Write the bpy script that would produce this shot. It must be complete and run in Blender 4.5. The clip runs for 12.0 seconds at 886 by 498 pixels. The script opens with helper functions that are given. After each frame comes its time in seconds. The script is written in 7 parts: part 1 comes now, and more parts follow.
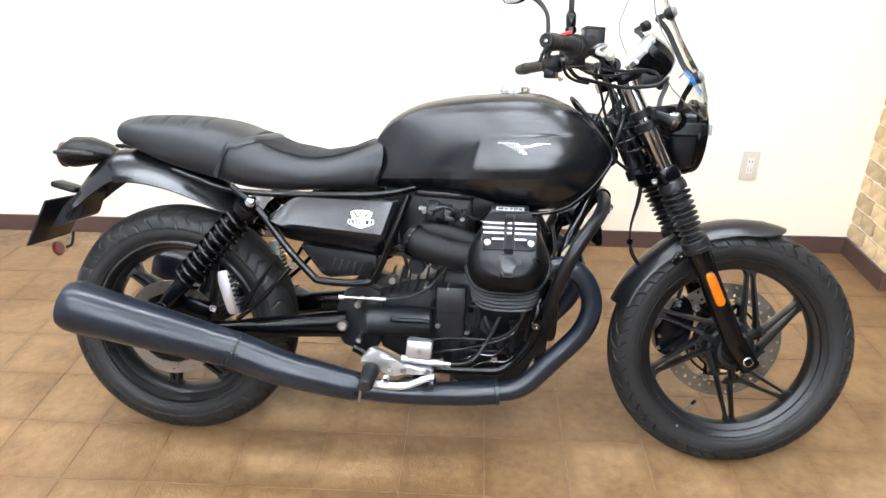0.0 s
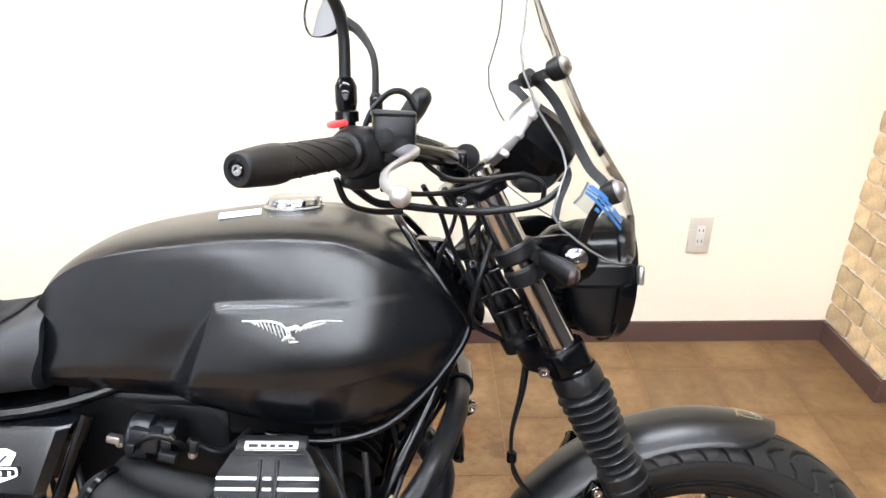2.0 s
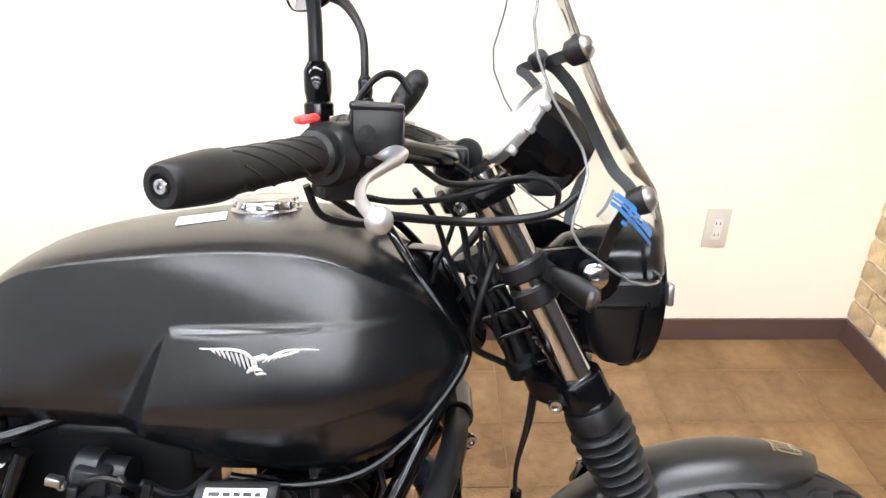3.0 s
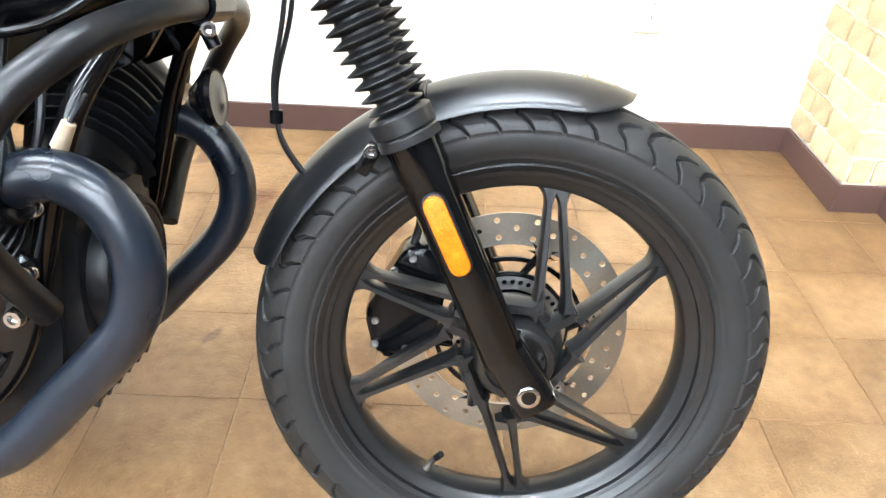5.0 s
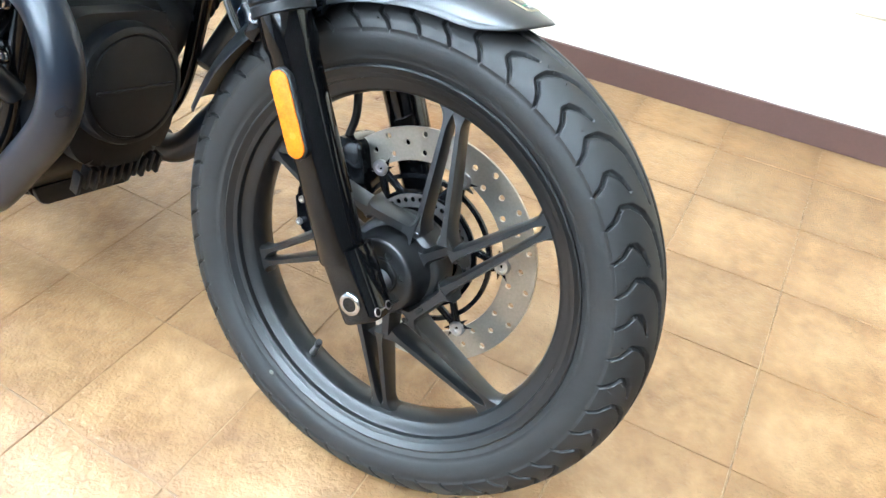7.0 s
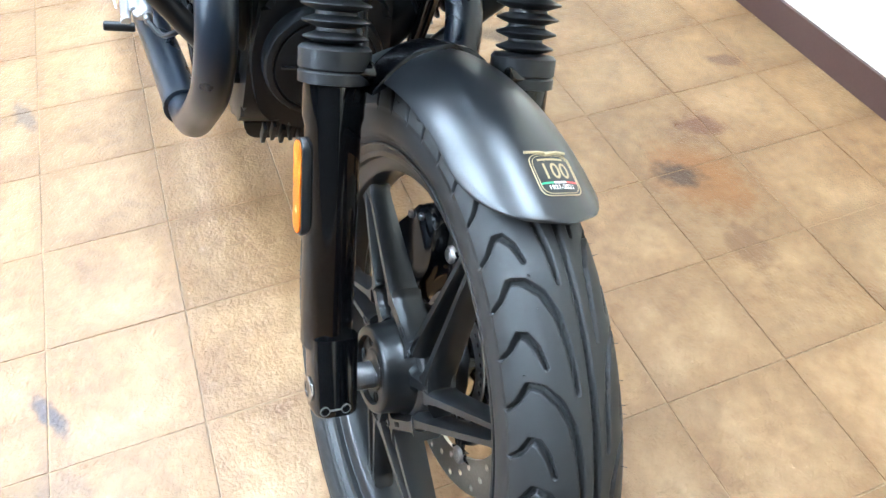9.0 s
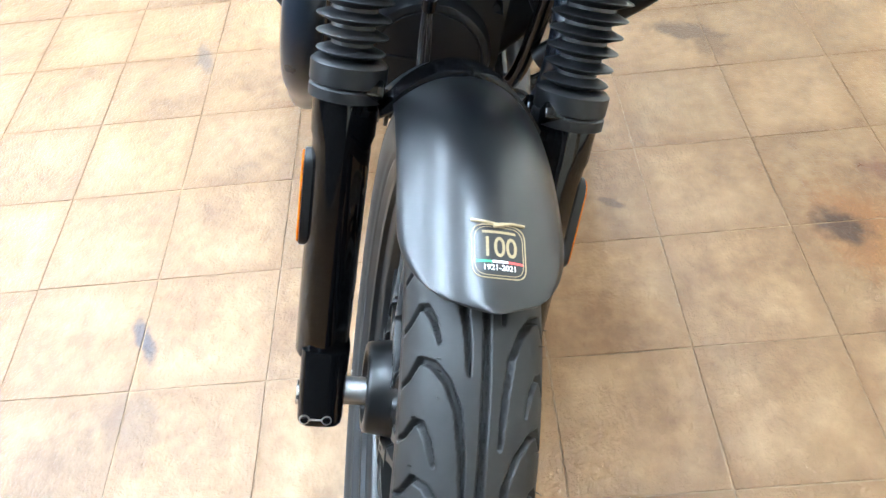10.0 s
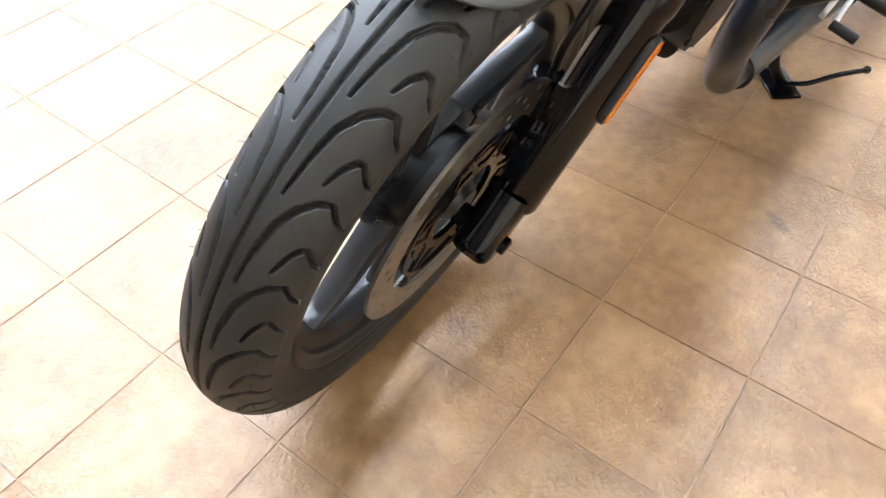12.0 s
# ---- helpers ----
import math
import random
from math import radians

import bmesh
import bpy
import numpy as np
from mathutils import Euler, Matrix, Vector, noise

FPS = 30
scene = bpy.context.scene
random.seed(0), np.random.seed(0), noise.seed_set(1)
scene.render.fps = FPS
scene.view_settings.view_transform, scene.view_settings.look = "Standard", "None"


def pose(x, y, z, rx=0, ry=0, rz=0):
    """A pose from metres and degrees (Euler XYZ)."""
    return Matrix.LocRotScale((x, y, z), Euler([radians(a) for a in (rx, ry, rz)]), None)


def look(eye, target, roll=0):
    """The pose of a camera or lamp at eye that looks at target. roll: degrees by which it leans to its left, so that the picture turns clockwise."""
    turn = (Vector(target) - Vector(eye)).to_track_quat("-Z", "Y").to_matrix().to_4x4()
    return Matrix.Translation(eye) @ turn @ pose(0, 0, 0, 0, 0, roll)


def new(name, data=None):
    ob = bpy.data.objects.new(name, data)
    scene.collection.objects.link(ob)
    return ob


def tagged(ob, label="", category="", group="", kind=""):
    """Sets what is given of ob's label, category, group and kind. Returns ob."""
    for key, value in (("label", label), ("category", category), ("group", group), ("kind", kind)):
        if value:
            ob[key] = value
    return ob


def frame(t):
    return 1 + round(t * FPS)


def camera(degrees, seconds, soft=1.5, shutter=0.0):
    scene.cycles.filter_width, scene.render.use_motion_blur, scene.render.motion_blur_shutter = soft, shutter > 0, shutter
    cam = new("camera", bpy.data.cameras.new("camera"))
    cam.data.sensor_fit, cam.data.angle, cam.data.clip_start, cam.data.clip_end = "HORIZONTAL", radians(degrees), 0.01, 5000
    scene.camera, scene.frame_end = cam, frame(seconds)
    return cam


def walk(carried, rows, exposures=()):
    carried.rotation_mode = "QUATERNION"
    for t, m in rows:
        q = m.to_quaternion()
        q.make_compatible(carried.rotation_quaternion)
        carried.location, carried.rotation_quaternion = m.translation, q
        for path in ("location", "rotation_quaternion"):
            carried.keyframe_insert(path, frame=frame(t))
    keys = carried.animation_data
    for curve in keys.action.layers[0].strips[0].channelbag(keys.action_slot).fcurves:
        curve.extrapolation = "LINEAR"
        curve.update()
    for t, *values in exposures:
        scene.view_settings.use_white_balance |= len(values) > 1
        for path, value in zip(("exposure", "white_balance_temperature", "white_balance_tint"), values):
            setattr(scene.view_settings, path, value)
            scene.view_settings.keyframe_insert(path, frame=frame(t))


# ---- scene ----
cam = camera(63.0, 12.0)
PATH = [
    (0, (0.392, 0.392, 1.375), (0.311, 2.182, 0.487), 0.5),
    (0.5, (0.442, 0.42, 1.372), (0.362, 2.21, 0.484), 0.5),
    (1, (0.508, 0.677, 1.355), (0.443, 2.475, 0.48), 0.5),
    (1.5, (0.574, 1.033, 1.349), (0.618, 2.83, 0.474), -0.3),
    (2, (0.665, 1.269, 1.319), (0.722, 3.059, 0.429), 0.5),
    (2.5, (0.671, 1.398, 1.296), (0.726, 3.173, 0.376), 0.7),
    (2.7, (0.665, 1.414, 1.296), (0.72, 3.186, 0.37), 0.7),
    (4.3, (0.845, 1.382, 1.095), (0.884, 3.085, 0.046), 2.8),
    (4.5, (0.874, 1.387, 1.031), (0.907, 3.084, -0.026), 2.7),
    (5, (0.967, 1.349, 0.916), (1.006, 2.991, -0.225), 3.3),
    (5.5, (1.051, 1.297, 0.862), (1.071, 2.905, -0.328), 4.5),
    (6, (1.147, 1.304, 0.859), (1.083, 2.881, -0.369), 5.9),
    (6.5, (1.336, 1.358, 0.88), (0.96, 2.865, -0.381), 4.6),
    (7, (1.413, 1.456, 0.894), (0.744, 2.822, -0.405), 4.9),
    (7.5, (1.453, 1.6, 0.94), (0.569, 2.787, -0.406), 6.2),
    (7.7, (1.469, 1.652, 0.959), (0.535, 2.782, -0.401), 5.8),
    (9.3, (1.487, 1.954, 0.983), (0.254, 2.321, -0.548), -0.4),
    (9.5, (1.462, 1.994, 0.982), (0.227, 2.291, -0.563), -1.2),
    (9.7, (1.452, 2.036, 0.976), (0.197, 2.175, -0.575), -4.6),
    (10, (1.441, 2.105, 0.984), (0.185, 2.013, -0.57), -8.2),
    (10.2, (1.442, 2.123, 0.968), (0.193, 1.974, -0.586), -7.4),
    (10.5, (1.434, 2.157, 0.949), (0.215, 1.957, -0.624), -5.5),
    (10.7, (1.457, 2.178, 0.934), (0.234, 1.896, -0.623), -3.8),
    (11, (1.476, 2.249, 0.904), (0.37, 1.68, -0.662), -5.1),
    (11.2, (1.500, 2.299, 0.867), (0.407, 1.624, -0.666), -2.5),
    (11.5, (1.505, 2.348, 0.855), (0.469, 1.619, -0.693), -1.4),
    (12, (1.533, 2.385, 0.841), (0.466, 1.615, -0.666), 0.5),
]
EXPOSURES = [(0.0, -0.04, 6000, 11), (2.7, -0.16, 6250, 14), (4.3, 0.42, 6300, 12), (5.0, 0.88, 5850, 8), (5.5, 1.03, 5560, 5), (7.5, 1.02, 5280, 2), (9.5, 0.78, 5130, 3), (10.5, 0.72, 5420, 4), (11.5, 0.80, 5740, 9), (12.0, 0.90, 5640, 10)]
walk(cam, [(t, look(eye, target, roll)) for t, eye, target, roll in PATH], EXPOSURES)

# ---- world and light ----
world = bpy.data.worlds.new("showroom_world")
scene.world = world
world.use_nodes = True
world.node_tree.nodes["Background"].inputs[0].default_value = (0.9, 0.95, 1.0, 1)
world.node_tree.nodes["Background"].inputs[1].default_value = 0.05

ROOM_W, ROOM_E, ROOM_S, ROOM_N, ROOM_H = -2.6, 3.4, -7.0, 3.24, 2.5
TILE = 0.22
PANEL_POWER = 74.0


# ---- materials ----
def base_material(name):
    m = bpy.data.materials.new(name)
    m.use_nodes = True
    nt = m.node_tree
    return m, nt, nt.nodes["Principled BSDF"]


def surface(name, color, rough=0.5, metal=0.0, vary=0.12, scale=6.0, fine=120.0, bump=0.0, dist=0.001, rvary=0.08, coat=0.0, per_object=0.0, spec=0.5):
    """A surface with variation at two scales in colour and roughness, and fine relief."""
    m, nt, p = base_material(name)
    N, L = nt.nodes.new, nt.links.new
    tc = N("ShaderNodeTexCoord")
    big, small = N("ShaderNodeTexNoise"), N("ShaderNodeTexNoise")
    big.inputs["Scale"].default_value, big.inputs["Detail"].default_value = scale, 5
    small.inputs["Scale"].default_value, small.inputs["Detail"].default_value = fine, 3
    for n in (big, small):
        L(tc.outputs["Object"], n.inputs["Vector"])
    mix = N("ShaderNodeMix")
    mix.data_type = "RGBA"
    mix.inputs["A"].default_value = (*[c * (1 - vary) for c in color], 1)
    mix.inputs["B"].default_value = (*[min(1, c * (1 + vary)) for c in color], 1)
    add = N("ShaderNodeMath")
    add.operation = "MULTIPLY_ADD"
    add.inputs[1].default_value = 0.35
    L(small.outputs["Fac"], add.inputs[0])
    sc = N("ShaderNodeMath")
    sc.operation = "MULTIPLY"
    sc.inputs[1].default_value = 0.65
    L(big.outputs["Fac"], sc.inputs[0])
    L(sc.outputs[0], add.inputs[2])
    ramp = N("ShaderNodeMapRange")
    ramp.inputs[1].default_value, ramp.inputs[2].default_value = 0.3, 0.7
    L(add.outputs[0], ramp.inputs[0])
    L(ramp.outputs[0], mix.inputs["Factor"])
    out = mix.outputs["Result"]
    if per_object:
        info, hsv, mr = N("ShaderNodeObjectInfo"), N("ShaderNodeHueSaturation"), N("ShaderNodeMapRange")
        mr.inputs[3].default_value, mr.inputs[4].default_value = 1 - per_object, 1 + per_object
        L(info.outputs["Random"], mr.inputs[0])
        L(mr.outputs[0], hsv.inputs["Value"])
        L(out, hsv.inputs["Color"])
        out = hsv.outputs["Color"]
    L(out, p.inputs["Base Color"])
    rr = N("ShaderNodeMapRange")
    rr.inputs[3].default_value, rr.inputs[4].default_value = max(0.02, rough - rvary), min(1, rough + rvary)
    L(big.outputs["Fac"], rr.inputs[0])
    L(rr.outputs[0], p.inputs["Roughness"])
    p.inputs["Metallic"].default_value = metal
    p.inputs["Coat Weight"].default_value = coat
    p.inputs["Specular IOR Level"].default_value = spec
    if bump:
        b = N("ShaderNodeBump")
        b.inputs["Strength"].default_value, b.inputs["Distance"].default_value = bump, dist
        L(small.outputs["Fac"], b.inputs["Height"])
        L(b.outputs["Normal"], p.inputs["Normal"])
    return m


def glowing(name, color, strength):
    m, nt, p = base_material(name)
    p.inputs["Emission Color"].default_value = (*color, 1)
    p.inputs["Emission Strength"].default_value = strength
    return m


def glass(name, color, rough=0.02, alpha=0.12):
    """A thin clear sheet: mostly let through, with real gloss."""
    m, nt, p = base_material(name)
    N, L = nt.nodes.new, nt.links.new
    tr, gl, mx, fr = N("ShaderNodeBsdfTransparent"), N("ShaderNodeBsdfGlossy"), N("ShaderNodeMixShader"), N("ShaderNodeFresnel")
    tr.inputs[0].default_value = (*color, 1)
    gl.inputs["Roughness"].default_value = rough
    fr.inputs["IOR"].default_value = 1.035
    L(fr.outputs[0], mx.inputs[0])
    L(tr.outputs[0], mx.inputs[1])
    L(gl.outputs[0], mx.inputs[2])
    L(mx.outputs[0], nt.nodes["Material Output"].inputs["Surface"])
    return m


MATT_BLACK = surface("matt_black_paint", (0.0024, 0.0029, 0.0040), 0.25, 0.0, 0.15, 3, 500, 0.0, 0.0002, 0.012, spec=0.62)
GUARD_BLACK = surface("satin_black_guard_paint", (0.0024, 0.0029, 0.0038), 0.32, 0.0, 0.15, 3, 500, 0.0, 0.0002, 0.012, spec=0.60)
SATIN_BLACK = surface("satin_black_enamel", (0.0020, 0.0022, 0.0028), 0.17, 0.0, 0.2, 8, 200, 0.05, 0.0004, spec=0.18)
GLOSS_BLACK = surface("gloss_black_enamel", (0.0018, 0.0019, 0.0022), 0.07, 0.0, 0.2, 8, 200, 0.0, spec=0.30)
EXHAUST = surface("dark_grey_ceramic_coat", (0.0056, 0.0084, 0.0140), 0.28, 0.0, 0.2, 5, 300, 0.05, 0.0003, 0.02, spec=0.42)
RUBBER = surface("tyre_rubber", (0.0104, 0.0101, 0.0098), 0.54, 0.0, 0.25, 9, 160, 0.12, 0.0006, 0.06, spec=0.32)
# near-black for shade put into grooves, slots and holes; also sight glass, silencer joint
SHADE_BLACK = surface("groove_rubber", (0.004, 0.004, 0.004), 0.9, 0.0, 0.2, 9, 160)
BELLOWS = surface("bellows_rubber", (0.0050, 0.0052, 0.0058), 0.42, 0.0, 0.25, 20, 250, 0.08, 0.0004, spec=0.32)
BOOT = surface("dull_boot_rubber", (0.0040, 0.0041, 0.0044), 0.58, 0.0, 0.3, 20, 200, 0.2, 0.0006, spec=0.22)
VINYL = surface("seat_vinyl", (0.015, 0.0158, 0.018), 0.46, 0.0, 0.15, 10, 500, 0.25, 0.0005, spec=0.42)
CLOTH = surface("seat_cloth", (0.008, 0.008, 0.009), 0.8, 0.0, 0.2, 10, 900, 0.4, 0.0006, spec=0.3)
PLASTIC = surface("black_plastic", (0.0040, 0.0044, 0.0052), 0.36, 0.0, 0.2, 12, 350, 0.15, 0.0004, spec=0.30)
COVER_BLACK = surface("satin_black_cover", (0.0024, 0.0026, 0.0032), 0.30, 0.0, 0.2, 10, 240, 0.08, 0.0004, spec=0.20)
ENGINE = surface("black_engine_casting", (0.0050, 0.0056, 0.0070), 0.36, 0.0, 0.3, 14, 260, 0.35, 0.0006, spec=0.24)
WHEEL = surface("matt_black_wheel_coat", (0.0062, 0.0063, 0.0065), 0.32, 0.0, 0.15, 6, 300, 0.06, 0.0003, 0.03, spec=0.42)
FORK_CHROME = surface("hard_chrome", (0.48, 0.48, 0.49), 0.09, 1.0, 0.08, 12, 200)
DISC = surface("drilled_disc_steel", (0.30, 0.280, 0.245), 0.34, 1.0, 0.2, 12, 300, 0.1, 0.0003)
CHROME = surface("polished_chrome", (0.52, 0.52, 0.53), 0.14, 1.0, 0.08, 12, 200)
STEEL = surface("brushed_steel", (0.40, 0.39, 0.38), 0.32, 1.0, 0.15, 12, 300, 0.1, 0.0003)
ALLOY = surface("cast_aluminium", (0.52, 0.52, 0.53), 0.36, 0.9, 0.1, 14, 300, 0.15, 0.0003)
ORANGE = surface("amber_reflector", (0.44, 0.108, 0.002), 0.25, 0.0, 0.3, 60, 420, 0.8, 0.0012, spec=0.2)
RED = surface("red_switch", (0.75, 0.03, 0.03), 0.35)
RED_LENS = surface("red_lens", (0.10, 0.008, 0.007), 0.15)
WHITE_PRINT = surface("white_print", (0.82, 0.82, 0.82), 0.45, 0.0, 0.04)
SILVER_PRINT = surface("silver_emblem", (0.50, 0.50, 0.48), 0.35, 0.6, 0.3, 40, 300, 0.3, 0.0008)
GOLD_PRINT = surface("gold_print", (0.30, 0.24, 0.14), 0.4, 0.35, 0.12)
GREEN_PRINT = surface("green_print", (0.05, 0.30, 0.15), 0.5)
RED_PRINT = surface("red_print", (0.55, 0.07, 0.06), 0.5)
BLUE_FILM = surface("blue_printed_film", (0.015, 0.12, 0.34), 0.4, 0.0, 0.15, 60, 300)
SMOKE_GLASS = glass("indicator_lens", (0.6, 0.58, 0.55), 0.1)
SCREEN = glass("clear_acrylic", (0.93, 0.94, 0.93), 0.03)
FILM = glass("thin_clear_film", (0.80, 0.84, 0.88), 0.10)
SCREEN_EDGE = surface("acrylic_edge", (0.13, 0.135, 0.135), 0.25)
DIAL = surface("dial_face", (0.60, 0.60, 0.58), 0.25, 0.2)
WALL = surface("cream_white_wallpaper", (0.8360, 0.7550, 0.6032), 0.8, 0.0, 0.02, 2, 260, 0.25, 0.0006, 0.04)
BASEBOARD = surface("brown_vinyl_baseboard", (0.0784, 0.0420, 0.0342), 0.45, 0.0, 0.12, 4, 180, 0.08, 0.0004)
CEILING = surface("white_ceiling_board", (0.8151, 0.7700, 0.7030), 0.9, 0.0, 0.04, 5, 120, 0.3, 0.001)
MORTAR = surface("pale_mortar", (0.7524, 0.6800, 0.5700), 0.9, 0.0, 0.1, 9, 160, 0.5, 0.002)
BRICK = surface("tan_brick", (0.5900, 0.4400, 0.2520), 0.85, 0.0, 0.3, 22, 150, 0.6, 0.002, 0.05, per_object=0.22)
GROUT = surface("tile_grout", (0.180, 0.114, 0.058), 0.8, 0.0, 0.65, 5, 40, 0.4, 0.001)
GREY_CAST = surface("dark_grey_casting", (0.0075, 0.0085, 0.0105), 0.40, 0.0, 0.2, 14, 260, 0.25, 0.0005, spec=0.36)
SMOKE_LENS = surface("smoked_lens", (0.035, 0.026, 0.022), 0.18, 0.0, 0.3, 60, 300)
OUTLET = surface("ivory_plastic", (0.5747, 0.5200, 0.4370), 0.4, 0.0, 0.03)
PANEL_GLOW = glowing("lamp_diffuser", (0.93, 0.97, 1.0), PANEL_POWER)
SIDE_WALL = surface("grey_beige_wall", (0.46, 0.48, 0.51), 0.8, 0.0, 0.05, 2, 200, 0.2, 0.0006)
UNSEEN_DARK_WALL = surface("dark_brown_wall", (0.055, 0.048, 0.042), 0.7, 0.0, 0.08, 2, 200, 0.2, 0.0006)
MIRROR = surface("mirror_glass", (0.86, 0.87, 0.88), 0.02, 1.0, 0.01, 4, 60, 0.0, rvary=0.0)
WHITE_METAL = surface("white_lamp_housing", (0.8, 0.8, 0.8), 0.4)


STAINS = [  # x, y, half length, half width, turn in degrees, colour, strength
    (0.690, 2.760, 0.130, 0.090, 20, (0.150, 0.058, 0.010), 0.72), (0.672, 2.722, 0.060, 0.040, 40, (0.030, 0.012, 0.005), 0.92),
    (0.558, 2.850, 0.050, 0.036, 70, (0.085, 0.030, 0.012), 0.85), (0.372, 3.045, 0.052, 0.026, 60, (0.075, 0.032, 0.014), 0.80),
    (0.880, 2.735, 0.065, 0.040, 10, (0.080, 0.035, 0.013), 0.55), (0.785, 1.542, 0.058, 0.016, 28, (0.040, 0.026, 0.026), 0.95),
    (0.014, 1.513, 0.060, 0.022, 20, (0.060, 0.046, 0.038), 0.7), (0.090, 2.600, 0.095, 0.034, 65, (0.050, 0.028, 0.013), 0.8),
    (0.150, 2.640, 0.045, 0.034, 10, (0.085, 0.045, 0.018), 0.7), (0.572, 2.352, 0.032, 0.010, 60, (0.065, 0.036, 0.018), 0.8),
    (-1.28, 2.66, 0.16, 0.10, 60, (0.120, 0.058, 0.018), 0.6), (0.942, 1.555, 0.09, 0.05, 20, (0.095, 0.055, 0.030), 0.5)]


def tile_material():
    """Matt-glazed terracotta tile: cloudy beige and brown, fine pits, a shade of its own for each tile, old stains."""
    m, nt, p = base_material("terracotta_floor_tile")
    N, L = nt.nodes.new, nt.links.new

    def math_node(op, a, b=None, c=None):
        n = N("ShaderNodeMath")
        n.operation = op
        for slot, v in enumerate((a, b, c)):
            if v is None:
                continue
            if isinstance(v, (int, float)):
                n.inputs[slot].default_value = v
            else:
                L(v, n.inputs[slot])
        return n.outputs[0]

    geo, info = N("ShaderNodeNewGeometry"), N("ShaderNodeObjectInfo")
    shift = N("ShaderNodeVectorMath")
    shift.operation = "MULTIPLY_ADD"
    shift.inputs[1].default_value = (9.0, 5.0, 7.0)
    L(info.outputs["Random"], shift.inputs[0])
    L(geo.outputs["Position"], shift.inputs[2])
    cloud, mid, fine, wide = (N("ShaderNodeTexNoise") for _ in range(4))
    for n, sc, d in ((cloud, 7.0, 9), (mid, 42.0, 10), (fine, 170.0, 4), (wide, 1.1, 3)):
        n.inputs["Scale"].default_value, n.inputs["Detail"].default_value = sc, d
        L(geo.outputs["Position"] if n is wide or n is fine else shift.outputs[0], n.inputs["Vector"])
    cloud.inputs["Distortion"].default_value = 0.25
    mixed = math_node("MULTIPLY_ADD", cloud.outputs["Fac"], 0.46, math_node("MULTIPLY_ADD", mid.outputs["Fac"], 0.30, math_node("MULTIPLY", wide.outputs["Fac"], 0.24)))
    ramp = N("ShaderNodeValToRGB")
    e = ramp.color_ramp.elements
    e[0].position, e[0].color = 0.365, (0.1235, 0.0650, 0.0262, 1)
    e[1].position, e[1].color = 0.645, (0.2570, 0.1640, 0.0805, 1)
    c = e.new(0.5)
    c.color = (0.1935, 0.1140, 0.0505, 1)
    L(mixed, ramp.inputs[0])
    hsv, mr = N("ShaderNodeHueSaturation"), N("ShaderNodeMapRange")
    mr.inputs[3].default_value, mr.inputs[4].default_value = 0.86, 1.10
    L(info.outputs["Random"], mr.inputs[0])
    L(mr.outputs[0], hsv.inputs["Value"])
    L(ramp.outputs[0], hsv.inputs["Color"])
    # worn brown smears along the tile's border
    place = N("ShaderNodeSeparateXYZ")
    L(geo.outputs["Position"], place.inputs[0])

    def off_centre(v):
        return math_node("ABSOLUTE", math_node("SUBTRACT", math_node("FRACT", math_node("MULTIPLY_ADD", v, 1 / TILE, 40.0)), 0.5))

    far = math_node("MULTIPLY", math_node("MAXIMUM", off_centre(place.outputs[0]), off_centre(place.outputs[1])), TILE)
    near_edge = N("ShaderNodeMapRange")
    near_edge.interpolation_type = "SMOOTHSTEP"
    near_edge.inputs[1].default_value, near_edge.inputs[2].default_value = 0.070, 0.112
    L(math_node("MULTIPLY_ADD", cloud.outputs["Fac"], 0.06, math_node("SUBTRACT", far, 0.03)), near_edge.inputs[0])
    smear = N("ShaderNodeMix")
    smear.data_type = "RGBA"
    smear.inputs["B"].default_value = (0.1225, 0.0630, 0.0235, 1)
    L(math_node("MULTIPLY", near_edge.outputs[0], 0.50), smear.inputs["Factor"])
    L(hsv.outputs[0], smear.inputs["A"])
    colour = smear.outputs["Result"]
    sep = N("ShaderNodeSeparateXYZ")
    L(geo.outputs["Position"], sep.inputs[0])
    wob = math_node("MULTIPLY_ADD", mid.outputs["Fac"], 1.1, -0.55)
    for x, y, a, b, deg, col, k in STAINS:
        ca, sa = math.cos(radians(deg)), math.sin(radians(deg))
        dx, dy = math_node("SUBTRACT", sep.outputs[0], x), math_node("SUBTRACT", sep.outputs[1], y)
        u = math_node("MULTIPLY_ADD", dx, ca / a, math_node("MULTIPLY", dy, sa / a))
        v = math_node("MULTIPLY_ADD", dx, -sa / b, math_node("MULTIPLY", dy, ca / b))
        r = math_node("SQRT", math_node("MULTIPLY_ADD", u, u, math_node("MULTIPLY", v, v)))
        fall = N("ShaderNodeMapRange")
        fall.interpolation_type = "SMOOTHSTEP"
        fall.inputs[1].default_value, fall.inputs[2].default_value, fall.inputs[3].default_value, fall.inputs[4].default_value = 0.45, 1.15, k, 0.0
        L(math_node("ADD", r, wob), fall.inputs[0])
        mx = N("ShaderNodeMix")
        mx.data_type = "RGBA"
        L(fall.outputs[0], mx.inputs["Factor"])
        L(colour, mx.inputs["A"])
        mx.inputs["B"].default_value = (*col, 1)
        colour = mx.outputs["Result"]
    L(colour, p.inputs["Base Color"])
    rr = N("ShaderNodeMapRange")
    rr.inputs[3].default_value, rr.inputs[4].default_value = 0.22, 0.46
    L(mid.outputs["Fac"], rr.inputs[0])
    L(rr.outputs[0], p.inputs["Roughness"])
    p.inputs["Specular IOR Level"].default_value = 0.34
    bp = N("ShaderNodeBump")
    bp.inputs["Strength"].default_value, bp.inputs["Distance"].default_value = 0.85, 0.0026
    # fine wrinkles pressed into the glaze
    wrinkle = N("ShaderNodeTexNoise")
